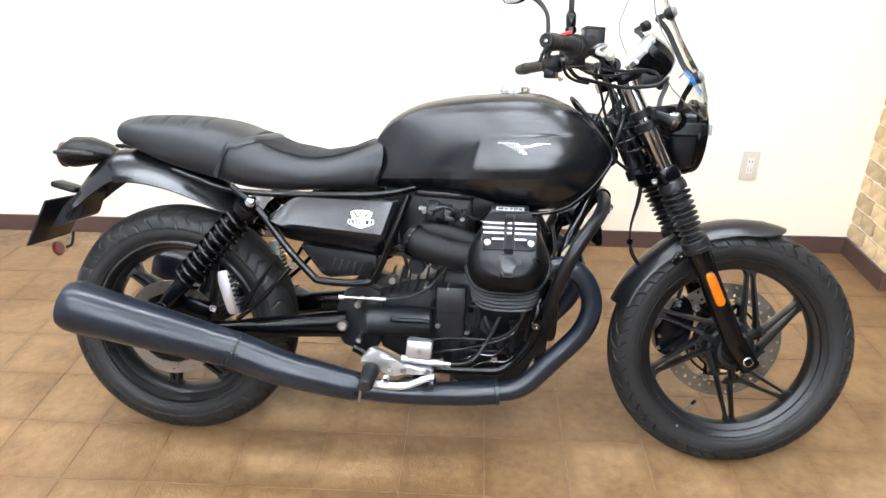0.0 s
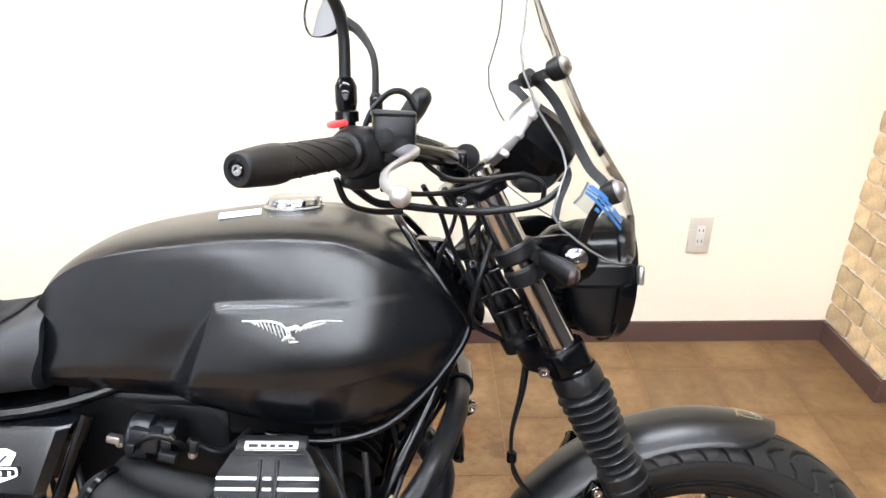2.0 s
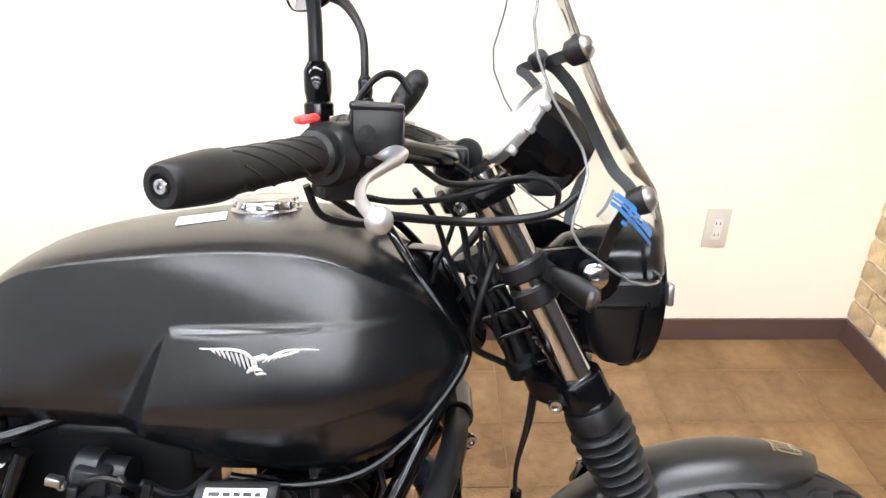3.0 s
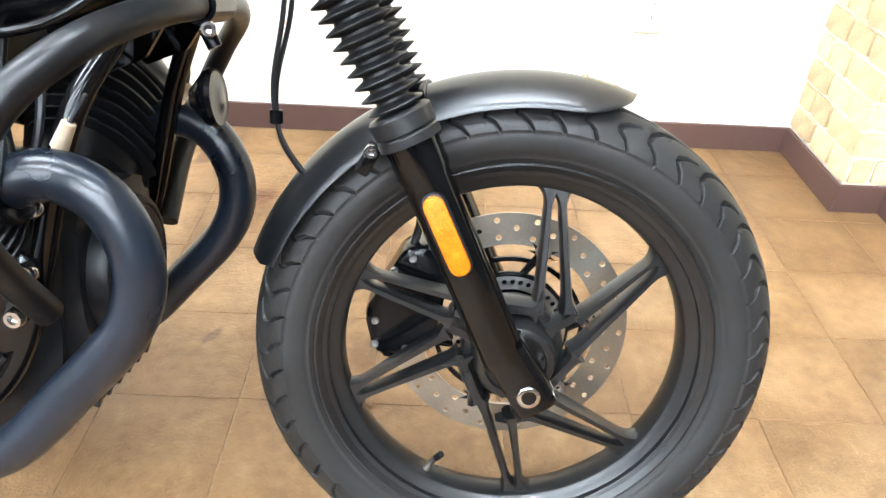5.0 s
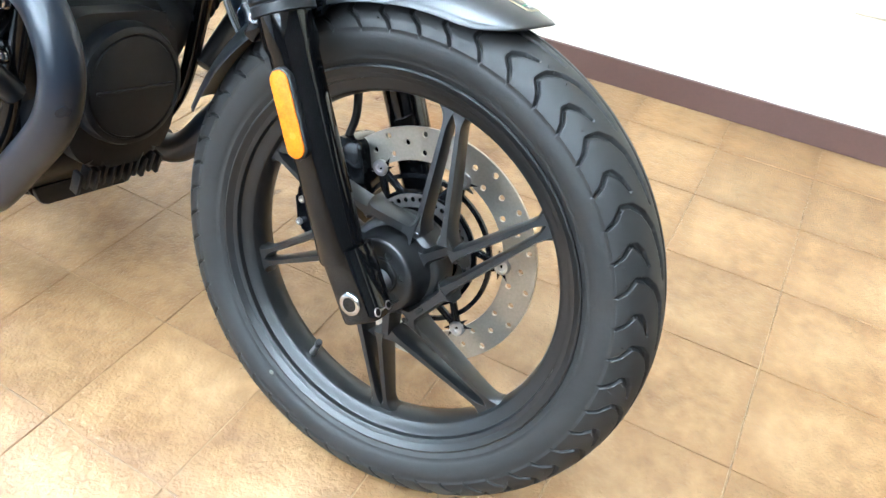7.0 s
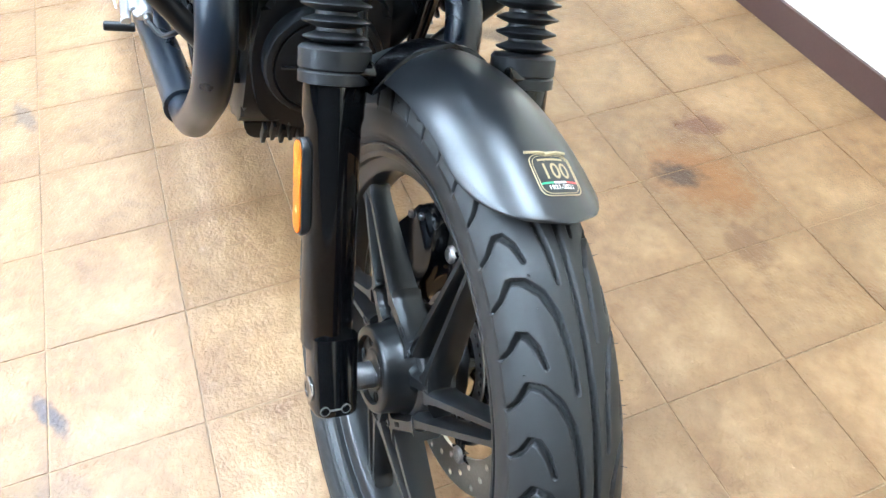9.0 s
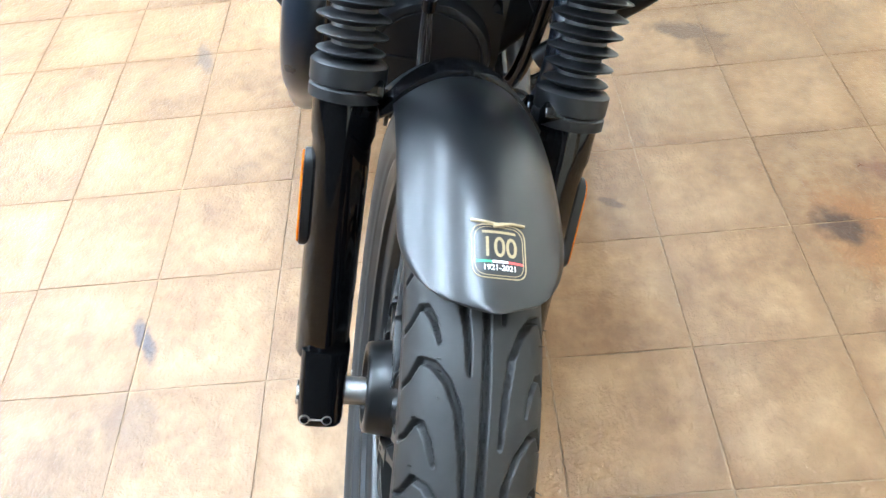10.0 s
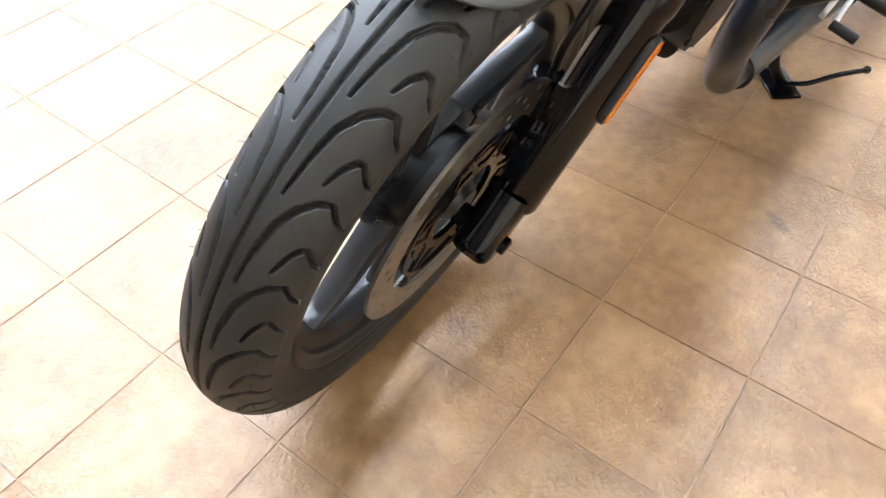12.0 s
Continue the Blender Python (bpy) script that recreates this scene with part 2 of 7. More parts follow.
    wrinkle.inputs["Scale"].default_value, wrinkle.inputs["Detail"].default_value, wrinkle.inputs["Distortion"].default_value = 16.0, 5, 1.2
    L(shift.outputs[0], wrinkle.inputs["Vector"])
    crease = math_node("MINIMUM", math_node("MULTIPLY", math_node("ABSOLUTE", math_node("SUBTRACT", wrinkle.outputs["Fac"], 0.5)), 22.0), 1.0)
    L(math_node("MULTIPLY_ADD", fine.outputs["Fac"], 0.8, math_node("MULTIPLY_ADD", crease, 0.10, mid.outputs["Fac"])), bp.inputs["Height"])
    lines = N("ShaderNodeMix")
    lines.data_type = "RGBA"
    lines.blend_type = "MULTIPLY"
    L(math_node("MULTIPLY", math_node("SUBTRACT", 1.0, crease), 0.05), lines.inputs["Factor"])
    L(colour, lines.inputs["A"])
    lines.inputs["B"].default_value = (0.45, 0.36, 0.28, 1)
    L(lines.outputs["Result"], p.inputs["Base Color"])
    L(bp.outputs[0], p.inputs["Normal"])
    return m


TILE_MAT = tile_material()


# ---- mesh helpers ----
def finish(name, bm, material, smooth=40):
    bmesh.ops.recalc_face_normals(bm, faces=bm.faces)
    me = bpy.data.meshes.new(name)
    bm.to_mesh(me)
    bm.free()
    me.materials.append(material)
    if smooth:
        me.shade_smooth()
        me.set_sharp_from_angle(angle=radians(smooth))
    return me


def part(name, bm, material, parent=None, label="", smooth=40):
    ob = new(name, finish(name, bm, material, smooth))
    ob.parent = parent
    return tagged(ob, label) if label else ob


def thing(name, bm, material, label, category, group="", kind="", smooth=40):
    return tagged(new(name, finish(name, bm, material, smooth)), label, category, group, kind)


def spline(pts, n=6):
    """A smooth line through the points (Catmull-Rom)."""
    p = [Vector(q) for q in pts]
    p = [2 * p[0] - p[1], *p, 2 * p[-1] - p[-2]]
    out = []
    for i in range(1, len(p) - 2):
        for k in range(n):
            t = k / n
            a, b, c, d = p[i - 1 : i + 3]
            out.append(0.5 * (2 * b + (c - a) * t + (2 * a - 5 * b + 4 * c - d) * t * t + (3 * b - a - 3 * c + d) * t**3))
    return [*out, p[-2]]


def loft(bm, rings, caps=True, closed=True):
    rows = [[bm.verts.new(v) for v in r] for r in rings]
    n = len(rows[0])
    for a, b in zip(rows, rows[1:]):
        for k in range(n if closed else n - 1):
            bm.faces.new((a[k], a[(k + 1) % n], b[(k + 1) % n], b[k]))
    if caps:
        bm.faces.new(rows[0][::-1])
        bm.faces.new(rows[-1])
    return rows


def tube(bm, pts, r, seg=12, n=6, flat=1.0):
    """A round bar along a smooth line; r is one radius or one for each point."""
    line = spline(pts, n) if n > 1 else [Vector(q) for q in pts]
    rs = r if isinstance(r, (list, tuple)) else [r] * len(pts)
    up, rings = None, []
    for i, c in enumerate(line):
        d = (line[min(i + 1, len(line) - 1)] - line[max(i - 1, 0)]).normalized()
        if up is None:
            up = d.orthogonal().normalized()
        up = (up - d * up.dot(d)).normalized()
        side = d.cross(up)
        u = i / n if n > 1 else i
        k = min(int(u), len(rs) - 2) if len(rs) > 1 else 0
        rad = rs[k] + (rs[k + 1] - rs[k]) * (u - k) if len(rs) > 1 else rs[0]
        rings.append([c + rad * (math.cos(a) * up + flat * math.sin(a) * side) for a in (2 * math.pi * j / seg for j in range(seg))])
    loft(bm, rings)
    return bm


def frame_of(origin, axis):
    return Matrix.Translation(origin) @ Vector(axis).to_track_quat("Z", "Y").to_matrix().to_4x4()


def lathe(bm, profile, origin, axis=(0, 1, 0), seg=40, close=False, caps=True):
    """Turns (radius, height) pairs about an axis."""
    m = frame_of(origin, axis)
    rings = [[m @ Vector((r * math.cos(a), r * math.sin(a), h)) for a in (2 * math.pi * k / seg for k in range(seg))] for r, h in profile]
    rows = loft(bm, rings, caps=caps and not close)
    if close:
        a, b = rows[-1], rows[0]
        for k in range(seg):
            bm.faces.new((a[k], a[(k + 1) % seg], b[(k + 1) % seg], b[k]))
    return bm


def rod(bm, a, b, r, r2=None, seg=16, chamfer=0.0):
    a, b = Vector(a), Vector(b)
    h, r2 = (b - a).length, r if r2 is None else r2
    c = min(chamfer, h / 3)
    prof = [(r - c, 0), (r, c), (r2, h - c), (r2 - c, h)] if c else [(r, 0), (r2, h)]
    return lathe(bm, prof, a, b - a, seg)


def block(bm, centre, size, turn=None, bevel=0.003):
    m = Matrix.Translation(centre) @ (turn or Matrix()) @ Matrix.Diagonal((*size, 1))
    vs = bmesh.ops.create_cube(bm, size=1.0, matrix=m)["verts"]
    if bevel:
        es = {e for v in vs for e in v.link_edges}
        bmesh.ops.bevel(bm, geom=list(es), offset=bevel, segments=2, profile=0.5, affect="EDGES")
    return bm


def plate(bm, outline, y0, y1, bevel=0.003, axis="y", segments=2):
    """A flat outline of (x, z) pairs given a thickness across y (or of (y, z) across x, (x, y) across z)."""
    def at(a, b, c):
        return {"y": (a, c, b), "x": (c, a, b), "z": (a, b, c)}[axis]

    lo, hi = ([bm.verts.new(at(a, b, c)) for a, b in outline] for c in (y0, y1))
    fs = [bm.faces.new(lo[::-1]), bm.faces.new(hi)]
    n = len(outline)
    for k in range(n):
        fs.append(bm.faces.new((lo[k], lo[(k + 1) % n], hi[(k + 1) % n], hi[k])))
    if bevel:
        es = {e for f in fs[:2] for e in f.edges}
        bmesh.ops.bevel(bm, geom=list(es), offset=bevel, segments=segments, profile=0.5, affect="EDGES")
    return bm


def rounded(outline, r=0.01, n=4):
    """The outline with its corners rounded."""
    out, k = [], len(outline)
    for i in range(k):
        p, c, q = (Vector(outline[j % k]) for j in (i - 1, i, i + 1))
        a, b = p - c, q - c
        d = min(r, a.length * 0.45, b.length * 0.45)
        a, b = c + a.normalized() * d, c + b.normalized() * d
        for j in range(n + 1):
            t = j / n
            out.append(tuple((1 - t) ** 2 * a + 2 * t * (1 - t) * c + t * t * b))
    return out


def lerp(table, x):
    """Reads a short table of (x, value) pairs, smoothly."""
    if x <= table[0][0]:
        return table[0][1]
    for (a, p), (b, q) in zip(table, table[1:]):
        if x <= b:
            t = (x - a) / (b - a)
            return p + (q - p) * t
    return table[-1][1]


def curve(table, x):
    """Reads a short table of (x, value) pairs along a smooth curve."""
    n = len(table)
    x = max(table[0][0], min(table[-1][0], x))
    i = next(k for k in range(n - 1) if x <= table[k + 1][0] + 1e-12)

    def slope(k):
        a, b = table[max(0, k - 1)], table[min(n - 1, k + 1)]
        return (b[1] - a[1]) / (b[0] - a[0])

    (a, p), (b, q) = table[i], table[i + 1]
    h = b - a
    t = (x - a) / h
    return p * (1 + 2 * t) * (1 - t) ** 2 + slope(i) * h * t * (1 - t) ** 2 + q * t * t * (3 - 2 * t) + slope(i + 1) * h * t * t * (t - 1)


def step(a, b, x):
    t = max(0.0, min(1.0, (x - a) / (b - a)))
    return t * t * (3 - 2 * t)


def bolt(bm, at, axis, r=0.008, h=0.006, seg=12):
    """A domed round head with a hexagonal socket."""
    lathe(bm, [(r, 0), (r, h * 0.6), (r * 0.8, h), (r * 0.5, h), (r * 0.45, h * 0.45), (0.0005, h * 0.4)], at, axis, seg)
    return bm


# ---- the room ----
def slab(name, lo, hi, material, label, category, bevel=0.0):
    bm = bmesh.new()
    c = [(a + b) / 2 for a, b in zip(lo, hi)]
    block(bm, c, [b - a for a, b in zip(lo, hi)], bevel=bevel)
    return thing(name, bm, material, label, category, kind="structure", smooth=0)


PILLAR_X, PILLAR_Y, PILLAR_W = 1.975, 2.915, 0.125
floor = slab("floor", (ROOM_W, ROOM_S, -0.08), (ROOM_E, ROOM_N, -0.0013), GROUT, "beige terracotta tiled showroom floor with grey-brown joints", "floor")
slab("wall_north", (ROOM_W, ROOM_N, -0.08), (ROOM_E, ROOM_N + 0.12, ROOM_H), WALL, "cream white wallpapered wall with a brown baseboard", "wall")
# south and far east walls are unseen, made dark to deepen the bike's reflections
slab("wall_south", (ROOM_W, ROOM_S - 0.12, -0.08), (ROOM_E, ROOM_S, ROOM_H), UNSEEN_DARK_WALL, "unseen dark brown wall added to deepen reflections", "wall")
slab("wall_west", (ROOM_W - 0.12, ROOM_S, -0.08), (ROOM_W, ROOM_N, ROOM_H), SIDE_WALL, "plain grey-beige wall", "wall")
slab("wall_east", (PILLAR_X + PILLAR_W, 2.3, -0.0012), (ROOM_E, ROOM_N, ROOM_H), WALL, "plain cream white wall beside the brick pillar", "wall")
slab("wall_east_far", (ROOM_E, ROOM_S, -0.08), (ROOM_E + 0.12, 2.3, ROOM_H), UNSEEN_DARK_WALL, "unseen dark brown wall added to deepen reflections", "wall")
slab("ceiling", (ROOM_W, ROOM_S, ROOM_H), (ROOM_E, ROOM_N, ROOM_H + 0.1), CEILING, "white board ceiling with fluorescent lamps", "ceiling")


def baseboard(name, lo, hi):
    slab(name, lo, hi, BASEBOARD, "dark brown vinyl baseboard along the wall", "baseboard", 0.0012)


BH = 0.075
baseboard("baseboard_north", (ROOM_W, ROOM_N - 0.009, 0.0005), (PILLAR_X - 0.009, ROOM_N, BH))
baseboard("baseboard_pillar_west", (PILLAR_X - 0.009, PILLAR_Y - 0.009, 0.0005), (PILLAR_X, ROOM_N, BH))
baseboard("baseboard_pillar_south", (PILLAR_X, PILLAR_Y - 0.009, 0.0005), (PILLAR_X + PILLAR_W - 0.009, PILLAR_Y, BH))
baseboard("baseboard_east", (PILLAR_X + PILLAR_W - 0.009, 2.3, 0.0005), (PILLAR_X + PILLAR_W, PILLAR_Y, BH))

pillar = slab("brick_pillar", (PILLAR_X + 0.008, PILLAR_Y + 0.008, -0.003), (PILLAR_X + PILLAR_W, ROOM_N, ROOM_H), MORTAR, "tan brick-faced pillar with pale mortar joints", "pillar")


def ceiling_lamp(x, y):
    root = tagged(new("ceiling_lamp"), "white ceiling lamp with a long lit diffuser", "ceiling lamp", "ceiling lamps")
    root.location = (x, y, ROOM_H)
    bm = bmesh.new()
    for cy, w in ((-0.105, 0.03), (0.105, 0.03)):
        block(bm, (0, cy, -0.03), (1.26, w, 0.06), bevel=0.006)
    block(bm, (0, 0, -0.006), (1.26, 0.20, 0.012), bevel=0)
    for cx in (-0.625, 0.625):
        block(bm, (cx, 0, -0.03), (0.012, 0.19, 0.06), bevel=0)
    part("housing", bm, WHITE_METAL, root)
    bm = bmesh.new()
    block(bm, (0, 0, -0.040), (1.22, 0.10, 0.012), bevel=0.003)
    part("diffuser", bm, PANEL_GLOW, root, "lit white diffuser")
    return root


for lamp_y in (-3.8, -2.9, -2.0, -1.1, -0.15, 1.05, 2.25):
    for lamp_x in (-1.3, 0.25, 1.46) if lamp_y < 2 else (-1.5, -0.25, 1.0):
        ceiling_lamp(lamp_x, lamp_y)

# the socket on the wall
bm = bmesh.new()
block(bm, (1.509, ROOM_N - 0.004, 0.384), (0.07, 0.008, 0.12), bevel=0.003)
socket = thing("wall_socket", bm, OUTLET, "ivory plastic double power socket on the wall", "wall socket")
bm = bmesh.new()
block(bm, (1.509, ROOM_N - 0.009, 0.384), (0.026, 0.004, 0.068), bevel=0.0015)
part("insert", bm, surface("socket_insert", (0.66, 0.63, 0.57), 0.4), socket)
# uncut slots: dark blocks carry the shade of the openings
for dz in (0.018, -0.018):
    for dx in (-0.006, 0.006):
        bm = bmesh.new()
        block(bm, (1.509 + dx, ROOM_N - 0.0112, 0.384 + dz), (0.0022, 0.001, 0.008), bevel=0)
        part("slot", bm, SHADE_BLACK, socket)

# ---- the motorcycle: x ahead, y to its left, z up, leaning on its side stand ----
bike = tagged(new("motorcycle"), "matt black naked motorcycle with clear windscreen leaning on its side stand", "motorcycle")
bike.matrix_world = pose(-0.400, 1.995, 0.0055, 0, 0, -1.95) @ pose(0, 0, 0, -15.0, 0, 0)
FWX, FWZ, RWZ = 1.474, 0.308, 0.309


def tread_tyre(name, cx, cz, r, w, rim, inner, n_blocks, n_round, n_across, parent, label, depth=0.0055):
    """A tyre whose tread grooves are cut into its surface: big and small arches by turns on both sides of a centre groove."""
    lim = math.asin(0.975)
    du, dv = 2 * math.pi * r / n_round, 2 * lim * w / n_across
    cut = np.zeros((n_round, n_across + 1))
    pitch = 2 * math.pi / n_blocks
    lines = [[(2 * math.pi * k / 200, 0.0, 0.0021) for k in range(201)]]
    for k in range(n_blocks):
        for s in (-1, 1):
            o = pitch * k + radians(13.75 if s > 0 else 7.6)
            big = [(o - 0.270, s * 0.22, 0.0010), (o - 0.180, s * 0.255, 0.0018), (o - 0.090, s * 0.34, 0.0022), (o - 0.035, s * 0.48, 0.0024), (o, s * 0.655, 0.0025), (o + 0.010, s * 0.80, 0.0021), (o - 0.030, s * 0.905, 0.0017), (o - 0.052, s * 0.975, 0.0014)]
            q = o + pitch * 0.5
            small = [(q - 0.080, s * 0.585, 0.0010), (q - 0.030, s * 0.66, 0.0020), (q, s * 0.75, 0.0023), (q + 0.004, s * 0.82, 0.0020), (q - 0.030, s * 0.910, 0.0017), (q - 0.050, s * 0.975, 0.0014)]
            lines += [big, small]
    for line in lines:
        for (a0, s0, h0), (a1, s1, h1) in zip(line, line[1:]):
            v0, v1 = math.asin(s0) * w, math.asin(s1) * w
            n = max(1, int(math.hypot((a1 - a0) * r, v1 - v0) / 0.0015))
            for k in range(n):
                t = k / n
                u, v, h = (a0 + (a1 - a0) * t) * r, v0 + (v1 - v0) * t, 1.12 * (h0 + (h1 - h0) * t)
                ci, cj = int(round(u / du)), int(round((v + lim * w) / dv))
                ii = np.arange(ci - 4, ci + 5)
                jj = np.arange(max(0, cj - 4), min(n_across, cj + 4) + 1)
                d = np.hypot(ii[:, None] * du - u, jj[None, :] * dv - lim * w - v)
                g = np.clip((h + 0.0004 - d) / 0.0008, 0, 1)
                sub = cut[np.ix_(ii % n_round, jj)]
                cut[np.ix_(ii % n_round, jj)] = np.maximum(sub, g)
    k = (r - w - rim) / 0.0315
    side = [(inner, w * 0.55), (rim, w * 0.68), (rim + 0.004 * k, w * 0.755), (rim + 0.009 * k, w * 0.82), (rim + 0.0105 * k, w * 0.842), (rim + 0.0115 * k, w * 0.838), (rim + 0.015 * k, w * 0.892), (rim + 0.022 * k, w * 0.945), (r - w * 1.0, w * 0.978), (r - w * 0.87, w * 0.973), (r - w * 0.80, w * 0.956)]
    cols = [(a, -b, None) for a, b in side]
    for j in range(n_across + 1):
        q = -lim + 2 * lim * j / n_across
        cols.append((r - w * (1 - math.cos(q)), w * math.sin(q), (j, q)))
    cols += [(a, b, None) for a, b in side[::-1]]
    ang = 2 * np.pi * np.arange(n_round) / n_round
    verts = np.zeros((n_round, len(cols), 3))
    for c, (rad, y, at) in enumerate(cols):
        sunk = depth * cut[:, at[0]] if at else np.zeros(n_round)
        q = at[1] if at else 0.0
        rr = rad - sunk * math.cos(q)
        verts[:, c] = np.stack([cx + rr * np.cos(ang), y - sunk * math.sin(q), cz + rr * np.sin(ang)], 1)
    m = len(cols)
    i, c = np.meshgrid(np.arange(n_round), np.arange(m), indexing="ij")
    nxt, cc = (i + 1) % n_round, (c + 1) % m
    faces = np.stack([i * m + c, i * m + cc, nxt * m + cc, nxt * m + c], -1).reshape(-1, 4)
    me = bpy.data.meshes.new(name)
    me.from_pydata(verts.reshape(-1, 3).tolist(), [], faces.tolist())
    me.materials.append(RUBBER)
    me.materials.append(SHADE_BLACK)
    # groove floors take the darker material: their shade is put into the colour
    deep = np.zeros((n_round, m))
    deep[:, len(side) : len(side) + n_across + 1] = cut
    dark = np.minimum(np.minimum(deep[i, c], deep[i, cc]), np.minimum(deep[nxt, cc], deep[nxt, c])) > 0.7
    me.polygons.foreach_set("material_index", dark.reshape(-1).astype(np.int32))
    me.shade_smooth()
    ob = new(name, me)
    ob.parent = parent
    return tagged(ob, label)


def disc_with_holes(bm, cx, cy, cz, r_out, r_in, thick, holes, seg=72):
    """A flat ring across y with round holes right through it; holes: (angle, radius, hole radius)."""
    edges = []
    loops = []
    for r, c, s in [(r_out, (0, 0), seg), (r_in, (0, 0), seg), *[(h, (q * math.cos(a), q * math.sin(a)), 8) for a, q, h in holes]]:
        vs = [bm.verts.new((cx + c[0] + r * math.cos(2 * math.pi * k / s), cy - thick / 2, cz + c[1] + r * math.sin(2 * math.pi * k / s))) for k in range(s)]
        edges += [bm.edges.new((vs[k], vs[(k + 1) % s])) for k in range(s)]
        loops.append(vs)
    fill = bmesh.ops.triangle_fill(bm, edges=edges, use_beauty=True)
    faces = [g for g in fill["geom"] if isinstance(g, bmesh.types.BMFace)]
    ext = bmesh.ops.extrude_face_region(bm, geom=faces)
    for v in [g for g in ext["geom"] if isinstance(g, bmesh.types.BMVert)]:
        v.co.y += thick
    return bm


def arm(bm, a, b, w0, w1, t0, t1):
    """A cast spoke arm from a to b with rounded edges; widths in the wheel's plane, thickness across y."""
    a, b = Vector(a), Vector(b)
    d = (b - a).normalized()
    side = d.cross(Vector((0, 1, 0))).normalized()
    rings = []
    for t in (0, 0.06, 0.14, 0.5, 0.85, 0.90, 0.94, 0.97, 1):
        c, w, h = a.lerp(b, t), w0 + (w1 - w0) * t, t0 + (t1 - t0) * t
        w *= 1 + 0.9 * max(0.0, 1 - t / 0.14) ** 2 + 3.0 * max(0.0, 1 - (1 - t) / 0.15) ** 2
        ring = []
        for u, v in ((-1, -0.6), (-0.6, -1), (0.6, -1), (1, -0.6), (1, 0.6), (0.6, 1), (-0.6, 1), (-1, 0.6)):
            ring.append(c + side * (u * w / 2) + Vector((0, v * h / 2, 0)))
        rings.append(ring)
    loft(bm, rings)


# front wheel
WR, WW = 0.318, 0.0505
bm = bmesh.new()
lathe(bm, [(0.2385, -0.0400), (0.2405, -0.0398), (0.2412, -0.0385), (0.2400, -0.0368), (0.2385, -0.0362), (0.2268, -0.0332), (0.2258, -0.0324), (0.2252, -0.0262), (0.2238, -0.0250), (0.2185, -0.0236), (0.2150, -0.0214), (0.2118, -0.0198), (0.2105, -0.0180), (0.2085, -0.0080), (0.2075, 0.0), (0.2085, 0.0080), (0.2105, 0.0180), (0.2118, 0.0198), (0.2150, 0.0214), (0.2185, 0.0236), (0.2238, 0.0250), (0.2252, 0.0262), (0.2258, 0.0324), (0.2268, 0.0332), (0.2385, 0.0362), (0.2400, 0.0368), (0.2412, 0.0385), (0.2405, 0.0398), (0.2385, 0.0400), (0.2310, 0.034), (0.2290, 0), (0.2310, -0.034)], (FWX, 0, FWZ), (0, 1, 0), 96, close=True)
front_wheel = part("front_wheel", bm, WHEEL, bike, "matt black cast six-spoke front wheel rim")
for g in (58.5, 178.5, 298.5):
    for s in (-1, 1):
        a = radians(g + s * 22.4)
        tip = (FWX + 0.210 * math.cos(a), 0, FWZ + 0.210 * math.sin(a))
        for off, rr, lead in ((9, 0.066, 1.9), (-15, 0.085, -1.9)) if s > 0 else ((-25, 0.088, 1.9), (-57, 0.073, -1.9)):
            h = radians(g + off)
            j = radians(g + s * 22.4 + lead)
            bm = bmesh.new()
            arm(bm, (FWX + rr * math.cos(h), -0.012, FWZ + rr * math.sin(h)), (FWX + 0.2105 * math.cos(j), 0, FWZ + 0.2105 * math.sin(j)), 0.0115, 0.008, 0.034, 0.024)
            part("spoke", bm, WHEEL, front_wheel)
for g in (58.5, 178.5, 298.5):
    h = radians(g - 20)
    bm = bmesh.new()
    arm(bm, (FWX + 0.050 * math.cos(h), -0.010, FWZ + 0.050 * math.sin(h)), (FWX + 0.094 * math.cos(h), -0.012, FWZ + 0.094 * math.sin(h)), 0.017, 0.014, 0.034, 0.030)
    part("spoke_root", bm, WHEEL, front_wheel)
for g in (58.5, 178.5, 298.5):
    h1, h2 = radians(g - 57), radians(g - 111)
    p1, p2 = Vector((FWX + 0.078 * math.cos(h1), -0.013, FWZ + 0.078 * math.sin(h1))), Vector((FWX + 0.064 * math.cos(h2), -0.013, FWZ + 0.064 * math.sin(h2)))
    bm = bmesh.new()
    arm(bm, p1, p2, 0.016, 0.017, 0.034, 0.034)
    web = part("spoke_web", bm, WHEEL, front_wheel)
    d = (p2 - p1).normalized()
    # the slot is a dark block on the web, its shade given as colour
    bm = bmesh.new()
    block(bm, p1.lerp(p2, 0.66) + Vector((0, -0.0165, 0)), (0.0125, 0.0022, 0.0055), Matrix.Rotation(-math.atan2(d.z, d.x), 4, "Y"), 0.001)
    part("web_slot", bm, SHADE_BLACK, web)
    bm = bmesh.new()
    bolt(bm, p2 + d * 0.003 + Vector((0, -0.0165, 0)), (0, -1, 0), 0.0042, 0.002)
    part("web_pin", bm, WHEEL, web)
bm = bmesh.new()
lathe(bm, [(0.016, -0.048), (0.022, -0.048), (0.0235, -0.046), (0.0365, -0.046), (0.0375, -0.052), (0.0440, -0.052), (0.0462, -0.0505), (0.0472, -0.048), (0.0480, -0.040), (0.0510, -0.021), (0.0530, -0.018), (0.0600, -0.016), (0.0625, -0.013), (0.064, 0.0), (0.064, 0.014), (0.064, 0.020), (0.056, 0.028), (0.054, 0.040), (0.030, 0.044), (0.020, 0.060)], (FWX, 0, FWZ), (0, 1, 0), 48)
hub = part("hub", bm, WHEEL, front_wheel, "matt black hub")
